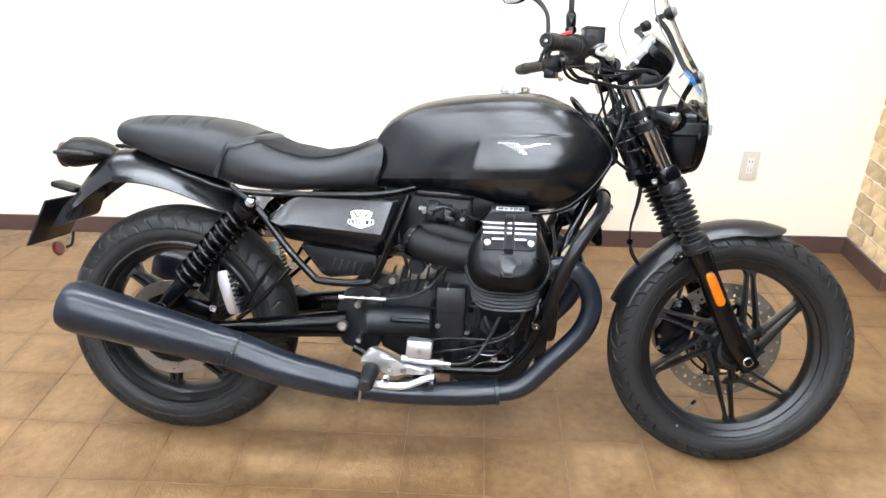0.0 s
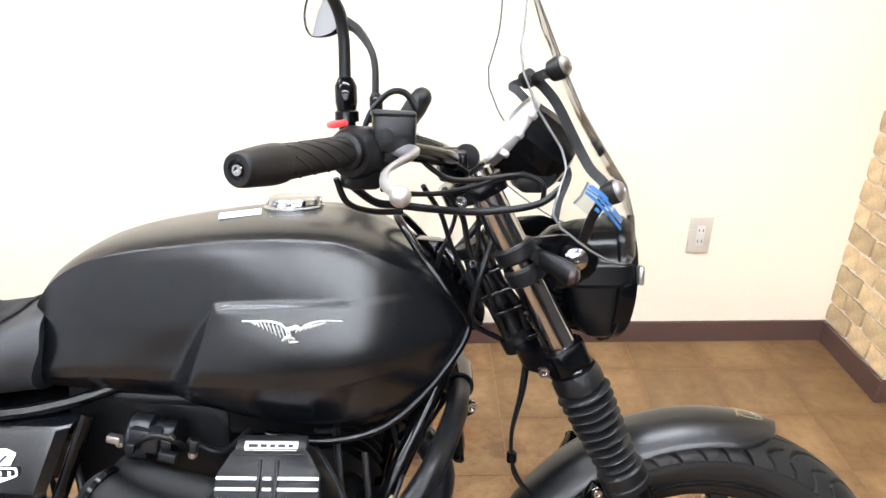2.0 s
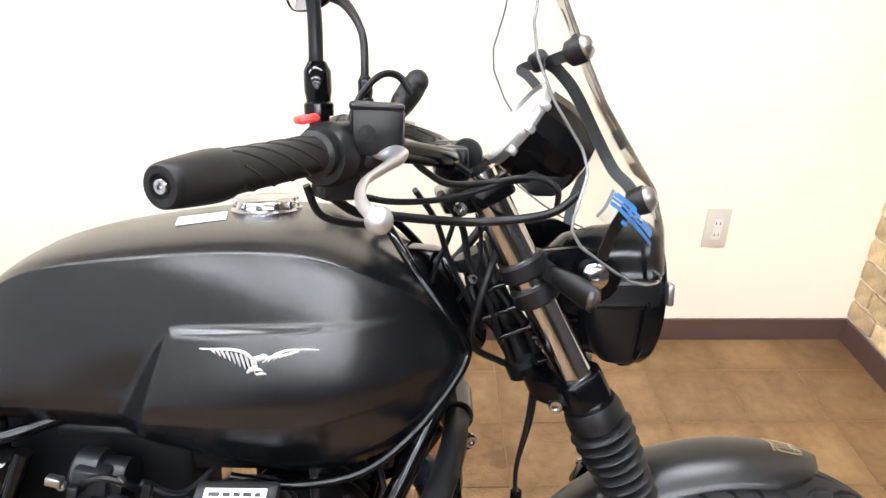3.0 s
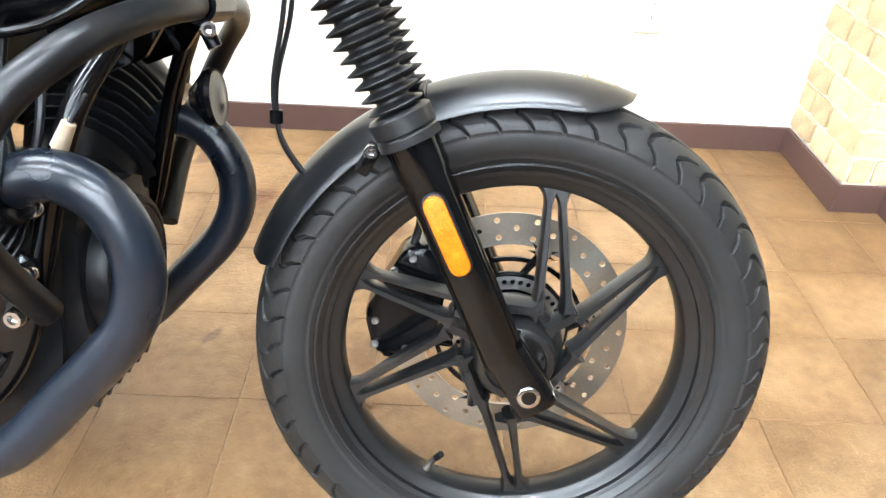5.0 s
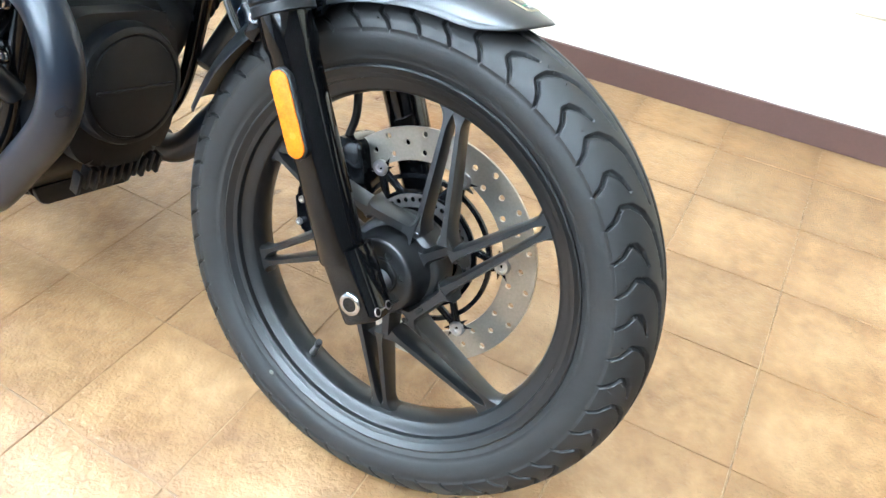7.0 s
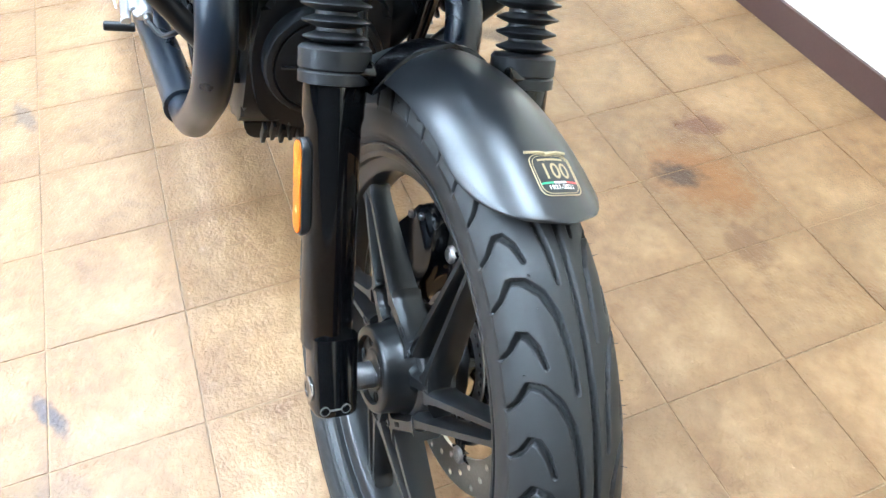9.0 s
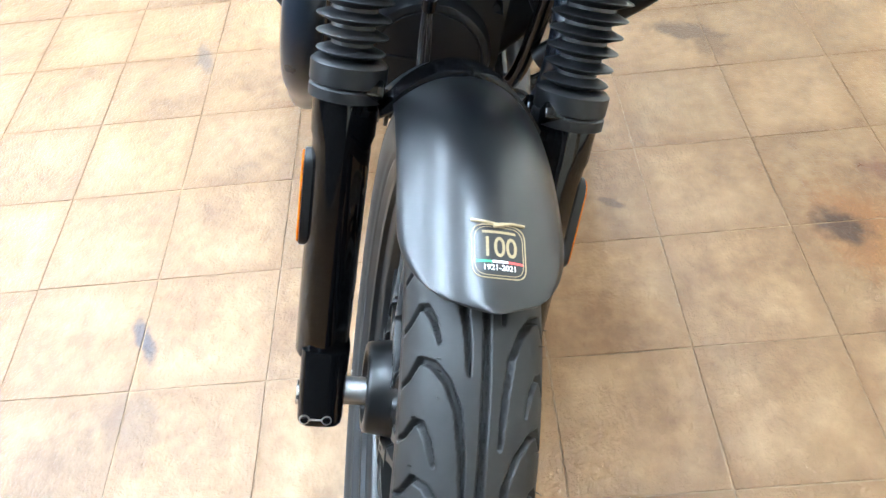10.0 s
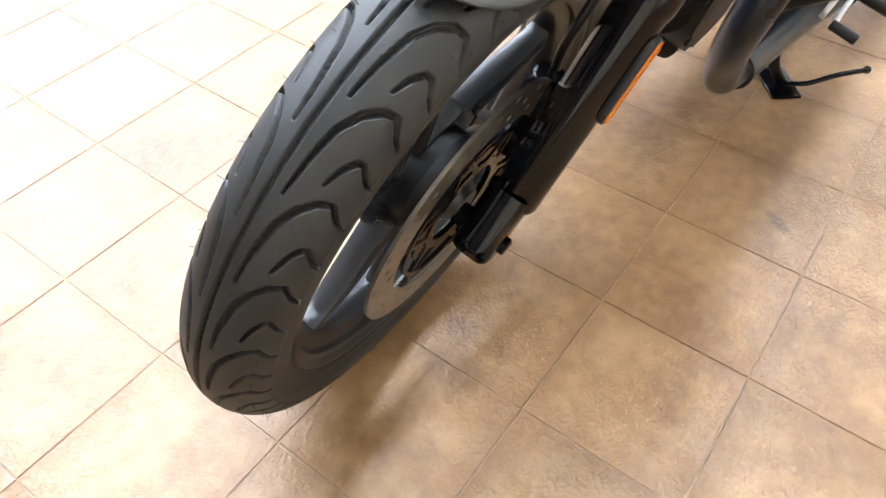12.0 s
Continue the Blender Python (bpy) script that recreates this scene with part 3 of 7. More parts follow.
# recesses are small dark rings with the shade painted in
for k in range(6):
    bm = bmesh.new()
    a = k * math.pi / 3 + 0.3
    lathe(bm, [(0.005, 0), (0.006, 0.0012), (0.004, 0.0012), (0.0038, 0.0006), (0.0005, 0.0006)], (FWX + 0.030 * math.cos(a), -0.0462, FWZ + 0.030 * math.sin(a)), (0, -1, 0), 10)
    part("hub_recess", bm, SHADE_BLACK, hub)
front_tyre = tread_tyre("tyre", FWX, FWZ, WR, WW, 0.238, 0.230, 25, 2200, 128, front_wheel, "black road tyre with curved tread grooves")
# moulding whiskers along the tyre's shoulders
bm = bmesh.new()
whisk = random.Random(3)
for k in range(130):
    a, s, q = 2 * math.pi * k / 130 + whisk.uniform(-0.02, 0.02), whisk.choice((-1, 1)), whisk.choice((0.6, 0.95, 1.15))
    rr = WR - WW * (1 - math.cos(q))
    at = Vector((FWX + rr * math.cos(a), s * WW * math.sin(q), FWZ + rr * math.sin(a)))
    out = Vector((math.cos(a) * 0.6, s * 0.8, math.sin(a) * 0.6)) + Vector([whisk.uniform(-0.3, 0.3) for _ in range(3)])
    rod(bm, at - out * 0.001, at + out.normalized() * whisk.uniform(0.003, 0.0065), 0.0005, 0.0003, 4)
tagged(part("tyre_whiskers", bm, RUBBER, front_wheel, smooth=0), kind="stuff")
bm = bmesh.new()
tube(bm, [(FWX - 0.098, -0.006, FWZ - 0.183), (FWX - 0.093, -0.008, FWZ - 0.172), (FWX - 0.086, -0.016, FWZ - 0.158)], [0.005, 0.004, 0.0035], 10, 2)
valve = part("valve_stem", bm, STEEL, front_wheel, "steel tyre valve with black cap")
bm = bmesh.new()
rod(bm, (FWX - 0.0865, -0.0155, FWZ - 0.159), (FWX - 0.080, -0.0235, FWZ - 0.147), 0.0045, chamfer=0.001)
part("cap", bm, PLASTIC, valve)
bm = bmesh.new()
bolt(bm, (FWX - 0.130, -0.0505, FWZ - 0.208), (-0.1, -1, -0.1), 0.0035, 0.0012)
part("balance_mark", bm, STEEL, front_wheel)
# brake disc with two rows of holes, carrier, tone ring
holes = [(2 * math.pi * (k + 0.5 * (k % 3)) / 54, (0.126, 0.138, 0.149)[k % 3], 0.0040) for k in range(54)]
bm = bmesh.new()
disc_with_holes(bm, FWX, 0.056, FWZ, 0.158, 0.116, 0.0042, holes)
disc = part("brake_disc", bm, DISC, front_wheel, "drilled steel brake disc", smooth=30)
bm = bmesh.new()
lathe(bm, [(0.062, 0.050), (0.062, 0.056), (0.050, 0.056), (0.050, 0.050)], (FWX, 0, FWZ), (0, 1, 0), 40, close=True)
lathe(bm, [(0.100, 0.052), (0.100, 0.057), (0.094, 0.057), (0.094, 0.052)], (FWX, 0, FWZ), (0, 1, 0), 60, close=True)
lathe(bm, [(0.080, 0.051), (0.080, 0.0545), (0.058, 0.0545), (0.058, 0.051)], (FWX, 0, FWZ), (0, 1, 0), 60, close=True)
carrier = part("disc_carrier", bm, SATIN_BLACK, front_wheel)
for k in range(6):
    a = k * math.pi / 3 + 0.2
    for q in (-0.2, 0.2):
        bm = bmesh.new()
        arm(bm, (FWX + 0.054 * math.cos(a + 2 * q), 0.053, FWZ + 0.054 * math.sin(a + 2 * q)), (FWX + 0.115 * math.cos(a), 0.054, FWZ + 0.115 * math.sin(a)), 0.009, 0.010, 0.006, 0.005)
        part("carrier_arm", bm, SATIN_BLACK, carrier)
for k in range(6):
    a = k * math.pi / 3 + 0.2
    bm = bmesh.new()
    bolt(bm, (FWX + 0.115 * math.cos(a), 0.054, FWZ + 0.115 * math.sin(a)), (0, -1, 0), 0.0105, 0.006, 16)
    part("disc_bobbin", bm, STEEL, disc)
bm = bmesh.new()
disc_with_holes(bm, FWX, 0.047, FWZ, 0.075, 0.058, 0.002, [(2 * math.pi * k / 40, 0.0675, 0.0036) for k in range(40)], 80)
part("sensor_ring", bm, STEEL, front_wheel)

# fork
RAKE = 0.512


def fork_at(z, y=0.0, off=0.0):
    """A point on the fork leg's line at height z, off metres ahead of it."""
    d = Vector((1, 0, RAKE)).normalized()
    return Vector((1.152 + (0.951 - z) * RAKE, y, z)) + d * off


for side in (-1, 1):
    y = side * 0.099
    bm = bmesh.new()
    rod(bm, fork_at(1.005, y), fork_at(0.74, y), 0.0205, seg=28)
    stanchion = part("fork_tube", bm, FORK_CHROME, bike, "chromed fork tube")
    bm = bmesh.new()
    top, low = fork_at(0.745, y), fork_at(0.578, y, -0.003)
    axis, ln = (low - top), (low - top).length
    prof = [(0.022, 0), (0.031, 0.001), (0.034, 0.012), (0.034, 0.024)]
    nb = 9
    for k in range(nb):
        h0 = 0.028 + (ln - 0.062) * k / nb
        dh = (ln - 0.062) / nb
        w = 0.0375 - 0.0010 * k
        prof += [(w - 0.0125, h0), (w - 0.012, h0 + dh * 0.22), (w - 0.001, h0 + dh * 0.52), (w, h0 + dh * 0.60), (w - 0.001, h0 + dh * 0.68), (w - 0.012, h0 + dh * 0.96)]
    prof += [(0.030, ln - 0.033), (0.033, ln - 0.03), (0.033, ln - 0.014), (0.031, ln - 0.012), (0.033, ln - 0.010), (0.033, ln - 0.001), (0.026, ln)]
    lathe(bm, prof, top, axis, 32)
    part("fork_gaiter", bm, BELLOWS, bike, "ribbed black rubber fork gaiter")
    bm = bmesh.new()
    low2 = fork_at(0.345, y, -0.010)
    lathe(bm, [(0.0285, 0), (0.0285, 0.03), (0.0262, 0.038), (0.0262, (low2 - low).length - 0.004), (0.0245, (low2 - low).length)], low, low2 - low, 32)
    fork_leg = part("fork_leg", bm, GLOSS_BLACK, bike, "gloss black fork lower leg")
    bm = bmesh.new()
    f0, f1 = fork_at(0.352, y, -0.008), fork_at(0.282, y, -0.001)
    d = (f1 - f0).normalized()
    q = Vector((d.z, 0, -d.x))
    rings = []
    for t, w, h in ((-0.05, 0.050, 0.048), (0.90, 0.050, 0.046), (0.97, 0.049, 0.045), (1.0, 0.046, 0.041)):
        c = f0.lerp(f1, t) + q * -0.003 - Vector((0, side * 0.004, 0))
        rings.append([c + q * (w / 2 * math.copysign(abs(math.cos(k * math.pi / 12)) ** 0.5, math.cos(k * math.pi / 12))) + Vector((0, h / 2 * math.copysign(abs(math.sin(k * math.pi / 12)) ** 0.5, math.sin(k * math.pi / 12)), 0)) for k in range(24)])
    loft(bm, rings)
    part("axle_clamp", bm, GLOSS_BLACK, fork_leg)
    bm = bmesh.new()
    for u in (-0.011, 0.011):
        bolt(bm, f1 - q * 0.0275 + Vector((0, u, 0)) - d * 0.009, -q, 0.0042, 0.0018)
    part("pinch_bolt", bm, SATIN_BLACK, fork_leg)
    bm = bmesh.new()
    for u in (-0.011, 0.011):
        lathe(bm, [(0.0052, 0), (0.0052, 0.0011), (0.0040, 0.0011), (0.0040, 0)], f1 - q * 0.0272 + Vector((0, u, 0)) - d * 0.009, -q, 18, close=True)
    rod(bm, f1 - q * 0.0277 + Vector((0, -0.006, 0)) - d * 0.009, f1 - q * 0.0277 + Vector((0, 0.006, 0)) - d * 0.009, 0.0011, seg=8)
    part("bolt_mark", bm, STEEL if y < 0 else SATIN_BLACK, fork_leg)
    # orange reflector in its black holder
    ra, rb = fork_at(0.532, y + side * 0.028, -0.006), fork_at(0.452, y + side * 0.028, -0.008)
    d2 = (rb - ra).normalized()
    q2 = Vector((d2.z, 0, -d2.x))
    for nm, mt, w, extra, y0, y1 in (("reflector_holder", PLASTIC, 0.0135, 0.0022, -0.006, 0.0034), ("reflector", ORANGE, 0.0112, 0.0, 0.0030, 0.0056)):
        bm = bmesh.new()
        outline = []
        for k in range(9):
            a = math.pi * k / 8
            outline.append(ra - d2 * extra + q2 * (w * math.cos(a)) - d2 * (w * math.sin(a) - w))
        for k in range(9):
            a = math.pi * k / 8
            outline.append(rb + d2 * extra - q2 * (w * math.cos(a)) + d2 * (w * math.sin(a) - w))
        plate(bm, [(p.x, p.z) for p in outline], ra.y + side * y0, ra.y + side * y1, 0.0015)
        part(nm, bm, mt, fork_leg, "orange plastic reflector" if mt is ORANGE else "")
    # sleeves that hold the lamp
    for za, zb in ((0.912, 0.893), (0.885, 0.865)):
        bm = bmesh.new()
        rod(bm, fork_at(za, y), fork_at(zb, y), 0.027, seg=28, chamfer=0.003)
        part("lamp_clamp", bm, PLASTIC, bike)

bm = bmesh.new()
rod(bm, (FWX + 0.008, -0.1185, FWZ - 0.004), (FWX + 0.008, 0.117, FWZ - 0.004), 0.0105, seg=20)
axle = part("front_axle", bm, STEEL, bike, "steel front axle")
bm = bmesh.new()
lathe(bm, [(0.0130, 0), (0.0130, 0.002), (0.0115, 0.0030), (0.0085, 0.0030), (0.0085, 0.0012), (0.0004, 0.0012)], (FWX + 0.008, -0.1178, FWZ - 0.004), (0, -1, 0), 24)
part("axle_cap", bm, CHROME, axle)
bm = bmesh.new()
lathe(bm, [(0.0092, 0), (0.0085, 0.0016), (0.0005, 0.002)], (FWX + 0.008, -0.1186, FWZ - 0.004), (0, -1, 0), 20)
part("axle_hole", bm, GLOSS_BLACK, axle)
bm = bmesh.new()
lathe(bm, [(0.0115, 0), (0.0115, 0.007), (0.009, 0.009)], (FWX + 0.008, 0.116, FWZ - 0.004), (0, 1, 0), 6)
part("axle_nut", bm, SATIN_BLACK, axle)
bm = bmesh.new()
rod(bm, (FWX + 0.004, -0.084, FWZ - 0.002), (FWX + 0.004, -0.051, FWZ - 0.002), 0.0140, seg=24)
part("axle_spacer", bm, ALLOY, axle)
bm = bmesh.new()
rod(bm, (FWX + 0.008, 0.058, FWZ - 0.004), (FWX + 0.008, 0.088, FWZ - 0.004), 0.0135, seg=24)
part("axle_spacer", bm, SATIN_BLACK, axle)

# triple clamps and steering stem
for nm, z, th, back in (("upper_clamp", 0.985, 0.024, -0.055), ("lower_clamp", 0.763, 0.034, -0.06)):
    bm = bmesh.new()
    up = (fork_at(1.0) - fork_at(0.9)).normalized()
    fw = Vector((up.z, 0, -up.x))
    c = fork_at(z)
    out = [(-0.130, -0.02), (-0.12, 0.028), (-0.085, 0.028), (-0.05, -0.005), (0.05, -0.005), (0.085, 0.028), (0.12, 0.028), (0.130, -0.02), (0.10, -0.03), (0.035, back), (-0.035, back), (-0.10, -0.03)]
    out = rounded(out, 0.012, 3)
    lo, hi = ([bm.verts.new(c + fw * b + Vector((0, a, 0)) + up * s) for a, b in out] for s in (-th / 2, th / 2))
    fs = [bm.faces.new(lo), bm.faces.new(hi)]
    for k in range(len(out)):
        bm.faces.new((lo[k], lo[(k + 1) % len(out)], hi[(k + 1) % len(out)], hi[k]))
    bmesh.ops.bevel(bm, geom=list({e for f in fs for e in f.edges}), offset=0.003, segments=2, profile=0.5, affect="EDGES")
    clamp = part(nm, bm, SATIN_BLACK, bike)
    for s in (-1, 1):
        bm = bmesh.new()
        bolt(bm, c + fw * (back * 0.55) + Vector((0, s * 0.105, -0.004)), (-0.2, s, 0), 0.0085, 0.007)
        part("clamp_bolt", bm, CHROME, clamp)
bm = bmesh.new()
lathe(bm, [(0.004, 0), (0.023, 0.001), (0.026, 0.005), (0.026, 0.016), (0.0205, 0.020), (0.0205, 0.145), (0.027, 0.150), (0.027, 0.172)], fork_at(0.920, 0, -0.048), fork_at(0.75) - fork_at(0.945), 28)
head = part("steering_head", bm, PLASTIC, bike, "gloss black steering head tube")
bm = bmesh.new()
plate(bm, rounded([(1.040, 0.905), (1.095, 0.900), (1.150, 0.80), (1.140, 0.770), (1.100, 0.775), (1.060, 0.840)], 0.012), -0.016, 0.016, 0.004)
part("frame_gusset", bm, GLOSS_BLACK, bike, "gloss black frame gusset behind the steering head")
# cables from the bar dropping to the steering head
for pts, r in (([(1.062, -0.120, 0.990), (1.084, -0.082, 0.950), (1.098, -0.064, 0.905), (1.118, -0.056, 0.862), (1.142, -0.048, 0.815)], 0.0034), ([(1.088, -0.105, 0.985), (1.112, -0.074, 0.945), (1.122, -0.066, 0.900), (1.146, -0.060, 0.850), (1.162, -0.052, 0.800)], 0.0040), ([(1.110, -0.060, 0.975), (1.100, -0.050, 0.930), (1.086, -0.046, 0.895), (1.076, -0.040, 0.860)], 0.0030), ([(1.128, -0.085, 0.965), (1.134, -0.072, 0.930), (1.130, -0.066, 0.890), (1.110, -0.050, 0.850)], 0.0026)):
    bm = bmesh.new()
    tube(bm, pts, r, 8, 6)
    part("head_cable", bm, PLASTIC, bike)
# wiring looms tied along the steering head, with clips
for off, y, r, z0, z1 in ((-0.030, -0.040, 0.0065, 0.93, 0.775), (-0.012, -0.052, 0.0050, 0.955, 0.768), (-0.062, -0.030, 0.0055, 0.90, 0.79), (0.004, -0.060, 0.0042, 0.94, 0.770)):
    bm = bmesh.new()
    tube(bm, [fork_at(z0, y * 0.7, off), fork_at(z0 * 0.7 + z1 * 0.3, y, off - 0.006), fork_at(z0 * 0.35 + z1 * 0.65, y, off + 0.004), fork_at(z1, y * 0.6, off)], r, 10, 6)
    part("wiring_loom", bm, PLASTIC, head)
for z, off, w in ((0.885, -0.040, 0.060), (0.858, -0.045, 0.070), (0.832, -0.038, 0.066), (0.790, -0.020, 0.050)):
    bm = bmesh.new()
    c = fork_at(z, -0.046, off + 0.012)
    block(bm, c, (w, 0.030, 0.0045), pose(0, 0, 0, 0, -22, 0), 0.0015)
    part("loom_clip", bm, GLOSS_BLACK, head)
for z, off in ((0.905, -0.055), (0.815, -0.018)):
    bm = bmesh.new()
    bolt(bm, fork_at(z, -0.062, off), (0, -1, 0.2), 0.0065, 0.008)
    part("loom_bolt", bm, SATIN_BLACK, head)

# front mudguard: one pressed sheet, rounded at its nose
def mudguard(bm, cx, cz, radius, a0, a1, hw, drop, thick, nose=0.088, tail=0.02, n=40, m=14, rise=0.0):
    outer, inner = [], []
    for i in range(n + 1):
        t = i / n
        a = a0 + (a1 - a0) * t
        L = abs(a1 - a0) * radius
        w = hw
        if t * L < nose:
            w = hw * max(0.0, 1 - (1 - t * L / nose) ** 2.4) ** 0.46
        if (1 - t) * L < tail:
            w = hw * (0.75 + 0.25 * math.sqrt(max(0.0, 1 - (1 - (1 - t) * L / tail) ** 2)))
        w = max(w, 0.004)
        for store, dr in ((outer, 0.0), (inner, -thick)):
            row = []
            for k in range(m + 1):
                s = 2 * k / m - 1
                y = w * s
                q = abs(y) / hw
                r = radius + dr + rise * math.sin(t * math.pi) - drop * (q**2.1)
                row.append((cx + r * math.cos(a), y, cz + r * math.sin(a)))
            store.append(row)
    vo, vi = ([[bm.verts.new(v) for v in row] for row in s] for s in (outer, inner))
    for i in range(n):
        for k in range(m):
            bm.faces.new((vo[i][k], vo[i][k + 1], vo[i + 1][k + 1], vo[i + 1][k]))
            bm.faces.new((vi[i][k], vi[i + 1][k], vi[i + 1][k + 1], vi[i][k + 1]))
    for i in range(n):
        for k, s in ((0, 1), (m, -1)):
            q = (vo[i][k], vo[i + 1][k], vi[i + 1][k], vi[i][k])
            bm.faces.new(q if s > 0 else q[::-1])
    for i in (0, n):
        for k in range(m):
            bm.faces.new((vo[i][k], vo[i][k + 1], vi[i][k + 1], vi[i][k]))
    return bm


bm = bmesh.new()
mudguard(bm, FWX, FWZ, 0.338, radians(70.5), radians(160), 0.0605, 0.032, 0.0022, tail=0.006, n=60, m=24)
front_guard = part("front_mudguard", bm, GUARD_BLACK, bike, "matt black front mudguard with a gold anniversary badge", smooth=60)
bm = bmesh.new()
mudguard(bm, FWX, FWZ, 0.3430, radians(111), radians(120), 0.0705, 0.046, 0.004, nose=0.001, tail=0.001, n=10, m=24)
brace = part("guard_brace", bm, SATIN_BLACK, bike, "gloss black mudguard brace between the fork legs")
for s in (-1, 1):
    for px, pz in ((1.352, 0.598), (1.300, 0.563)):
        bm = bmesh.new()
        block(bm, (px - 0.004, s * 0.080, pz - 0.01), (0.016, 0.022, 0.034), pose(0, 0, 0, 0, 27, 0), 0.003)
        lug = part("fork_lug", bm, GLOSS_BLACK, brace)
        bm = bmesh.new()
        bolt(bm, (px, s * 0.092, pz), (0, s, 0), 0.0075, 0.006)
        part("lug_bolt", bm, CHROME, brace)

# ---- tank, seat and bodywork ----
TANK_TOP = [(0.528, 0.800), (0.545, 0.838), (0.577, 0.876), (0.635, 0.909), (0.721, 0.930), (0.836, 0.945), (0.935, 0.946), (0.993, 0.931), (1.051, 0.898), (1.090, 0.860), (1.122, 0.815)]
TANK_LOW = [(0.528, 0.712), (0.545, 0.702), (0.734, 0.700), (0.791, 0.688), (0.860, 0.672), (0.933, 0.662), (1.016, 0.674), (1.069, 0.705), (1.105, 0.748), (1.122, 0.780)]
TANK_CREASE = [(0.528, 0.726), (0.70, 0.733), (0.80, 0.741), (0.90, 0.744), (0.96, 0.748), (1.02, 0.760), (1.122, 0.790)]
TANK_HW = [(0.528, 0.076), (0.56, 0.098), (0.64, 0.128), (0.74, 0.150), (0.84, 0.168), (0.93, 0.172), (1.00, 0.162), (1.06, 0.135), (1.10, 0.105), (1.122, 0.075)]


def tank_side(x, z, zt, zb):
    """How far the tank's flank stands in from its full width: everything round the proud emblem panel."""
    inner, outer = 0.776 + 0.30 * (z - 0.745), 0.738 + 0.62 * (z - 0.745)
    ledge = 0.841 + 0.05 * (x - 0.804)
    across = step(min(outer, inner - 0.007), inner + 0.004, x)
    below = 1 - step(ledge - 0.004, ledge + 0.004, z)
    corner = 1 - step(-0.012, 0.0, (z - ledge) - 0.9 * (x - inner - 0.002))
    proud = min(across, below) * (0.35 + 0.65 * max(corner, step(0.0, 0.03, x - inner)))
    shallow = step(zt - 0.020, zt - 0.175, z) * step(0.530, 0.640, x) * (1 - step(0.84, 1.08, x) * step(0.74, 0.88, z))
    valley = 0.006 * step(outer - 0.10, outer, x) * (1 - across) * (1 - step(0.76, 0.83, z))
    return 0.0155 * shallow * (1 - proud) + valley


def tank_ring(x):
    """Half of the tank's outline at x, from the top centre down to the bottom centre: (y, z) pairs with a crease below the top."""
    zt, zb, hw = curve(TANK_TOP, x), curve(TANK_LOW, x), curve(TANK_HW, x)
    h = zt - zb
    k = min(1.0, h / 0.24)
    top = spline([(0, zt, 0), (0.40 * hw, zt - 0.004 * k, 0), (0.66 * hw, zt - 0.012 * k, 0), (0.80 * hw, zt - 0.024 * k, 0)], 6)
    z0 = zt - 0.024 * k
    zc = max(zb + 0.15 * h, min(curve(TANK_CREASE, x), zb + 0.42 * h))
    zw = zc + 0.10 * h
    flank = spline([(0.80 * hw, z0, 0), *[(f * hw, z0 + q * (zw - z0), 0) for f, q in ((0.842, 0.144), (0.905, 0.418), (0.972, 0.76))], (hw, zw, 0), (0.992 * hw, zc, 0)], 20)
    under = spline([(0.992 * hw, zc, 0), (0.925 * hw, zc - 0.36 * (zc - zb), 0), (0.83 * hw, zc - 0.72 * (zc - zb), 0), (0.66 * hw, zb + 0.015 * h, 0), (0.35 * hw, zb, 0), (0, zb, 0)], 16)
    out = []
    for p in [*top[:-1], *flank[:-1], *under]:
        y, z = p.x, p.y
        y -= min(y, tank_side(x, z, zt, zb) * step(0.6, 0.9, y / hw))
        out.append((y, z))
    return out


def tank_y(x, z):
    """Where the tank's right flank stands at x and z."""
    ring = tank_ring(x)
    for (y0, z0), (y1, z1) in zip(ring[18:], ring[19:]):
        if z1 <= z <= z0 and z0 > z1:
            return -(y0 + (y1 - y0) * (z0 - z) / (z0 - z1))
    return -lerp(TANK_HW, x)


bm = bmesh.new()
rings = []
NX = 250
for i in range(NX + 1):
    t = i / NX
    x = 0.528 + (1.122 - 0.528) * (t - 0.10 * math.sin(2 * math.pi * t))
    halfring = tank_ring(x)
    rings.append([(x, -y, z) for y, z in halfring] + [(x, y, z) for y, z in halfring[-2:0:-1]])
loft(bm, rings)
bmesh.ops.smooth_vert(bm, verts=bm.verts, factor=0.5, use_axis_x=True, use_axis_y=True, use_axis_z=True)
tank = part("fuel_tank", bm, MATT_BLACK, bike, "matt black sculpted fuel tank with silver eagle emblem", smooth=70)
bm = bmesh.new()
lathe(bm, [(0.042, -0.006), (0.042, 0.002), (0.039, 0.004), (0.037, 0.012), (0.032, 0.016), (0.012, 0.017)], (0.878, 0, 0.945), (-0.02, 0, 1), 40)
cap = part("filler_cap", bm, CHROME, tank, "ribbed chrome filler cap")
bm = bmesh.new()
for k in range(12):
    a = k * math.pi / 6
    block(bm, (0.878 + 0.0365 * math.cos(a), 0.0365 * math.sin(a), 0.9545), (0.006, 0.007, 0.009), pose(0, 0, 0, 0, 0, math.degrees(a)), 0.0015)
part("cap_rib", bm, CHROME, cap)
bm = bmesh.new()
block(bm, (0.815, -0.048, 0.9425), (0.055, 0.03, 0.0008), pose(0, 0, 0, 6, -6, 12), 0)
part("tank_sticker", bm, WHITE_PRINT, tank)
# welded seam round the tank's lower front edge
half = [(1.032, 0.035, 0.926), (1.060, 0.066, 0.890), (1.090, 0.078, 0.850), (1.116, 0.078, 0.814), (1.121, 0.080, 0.790), (1.098, 0.094, 0.752), (1.058, 0.118, 0.710), (1.005, 0.134, 0.674), (0.930, 0.140, 0.660), (0.86, 0.138, 0.668)]
bm = bmesh.new()
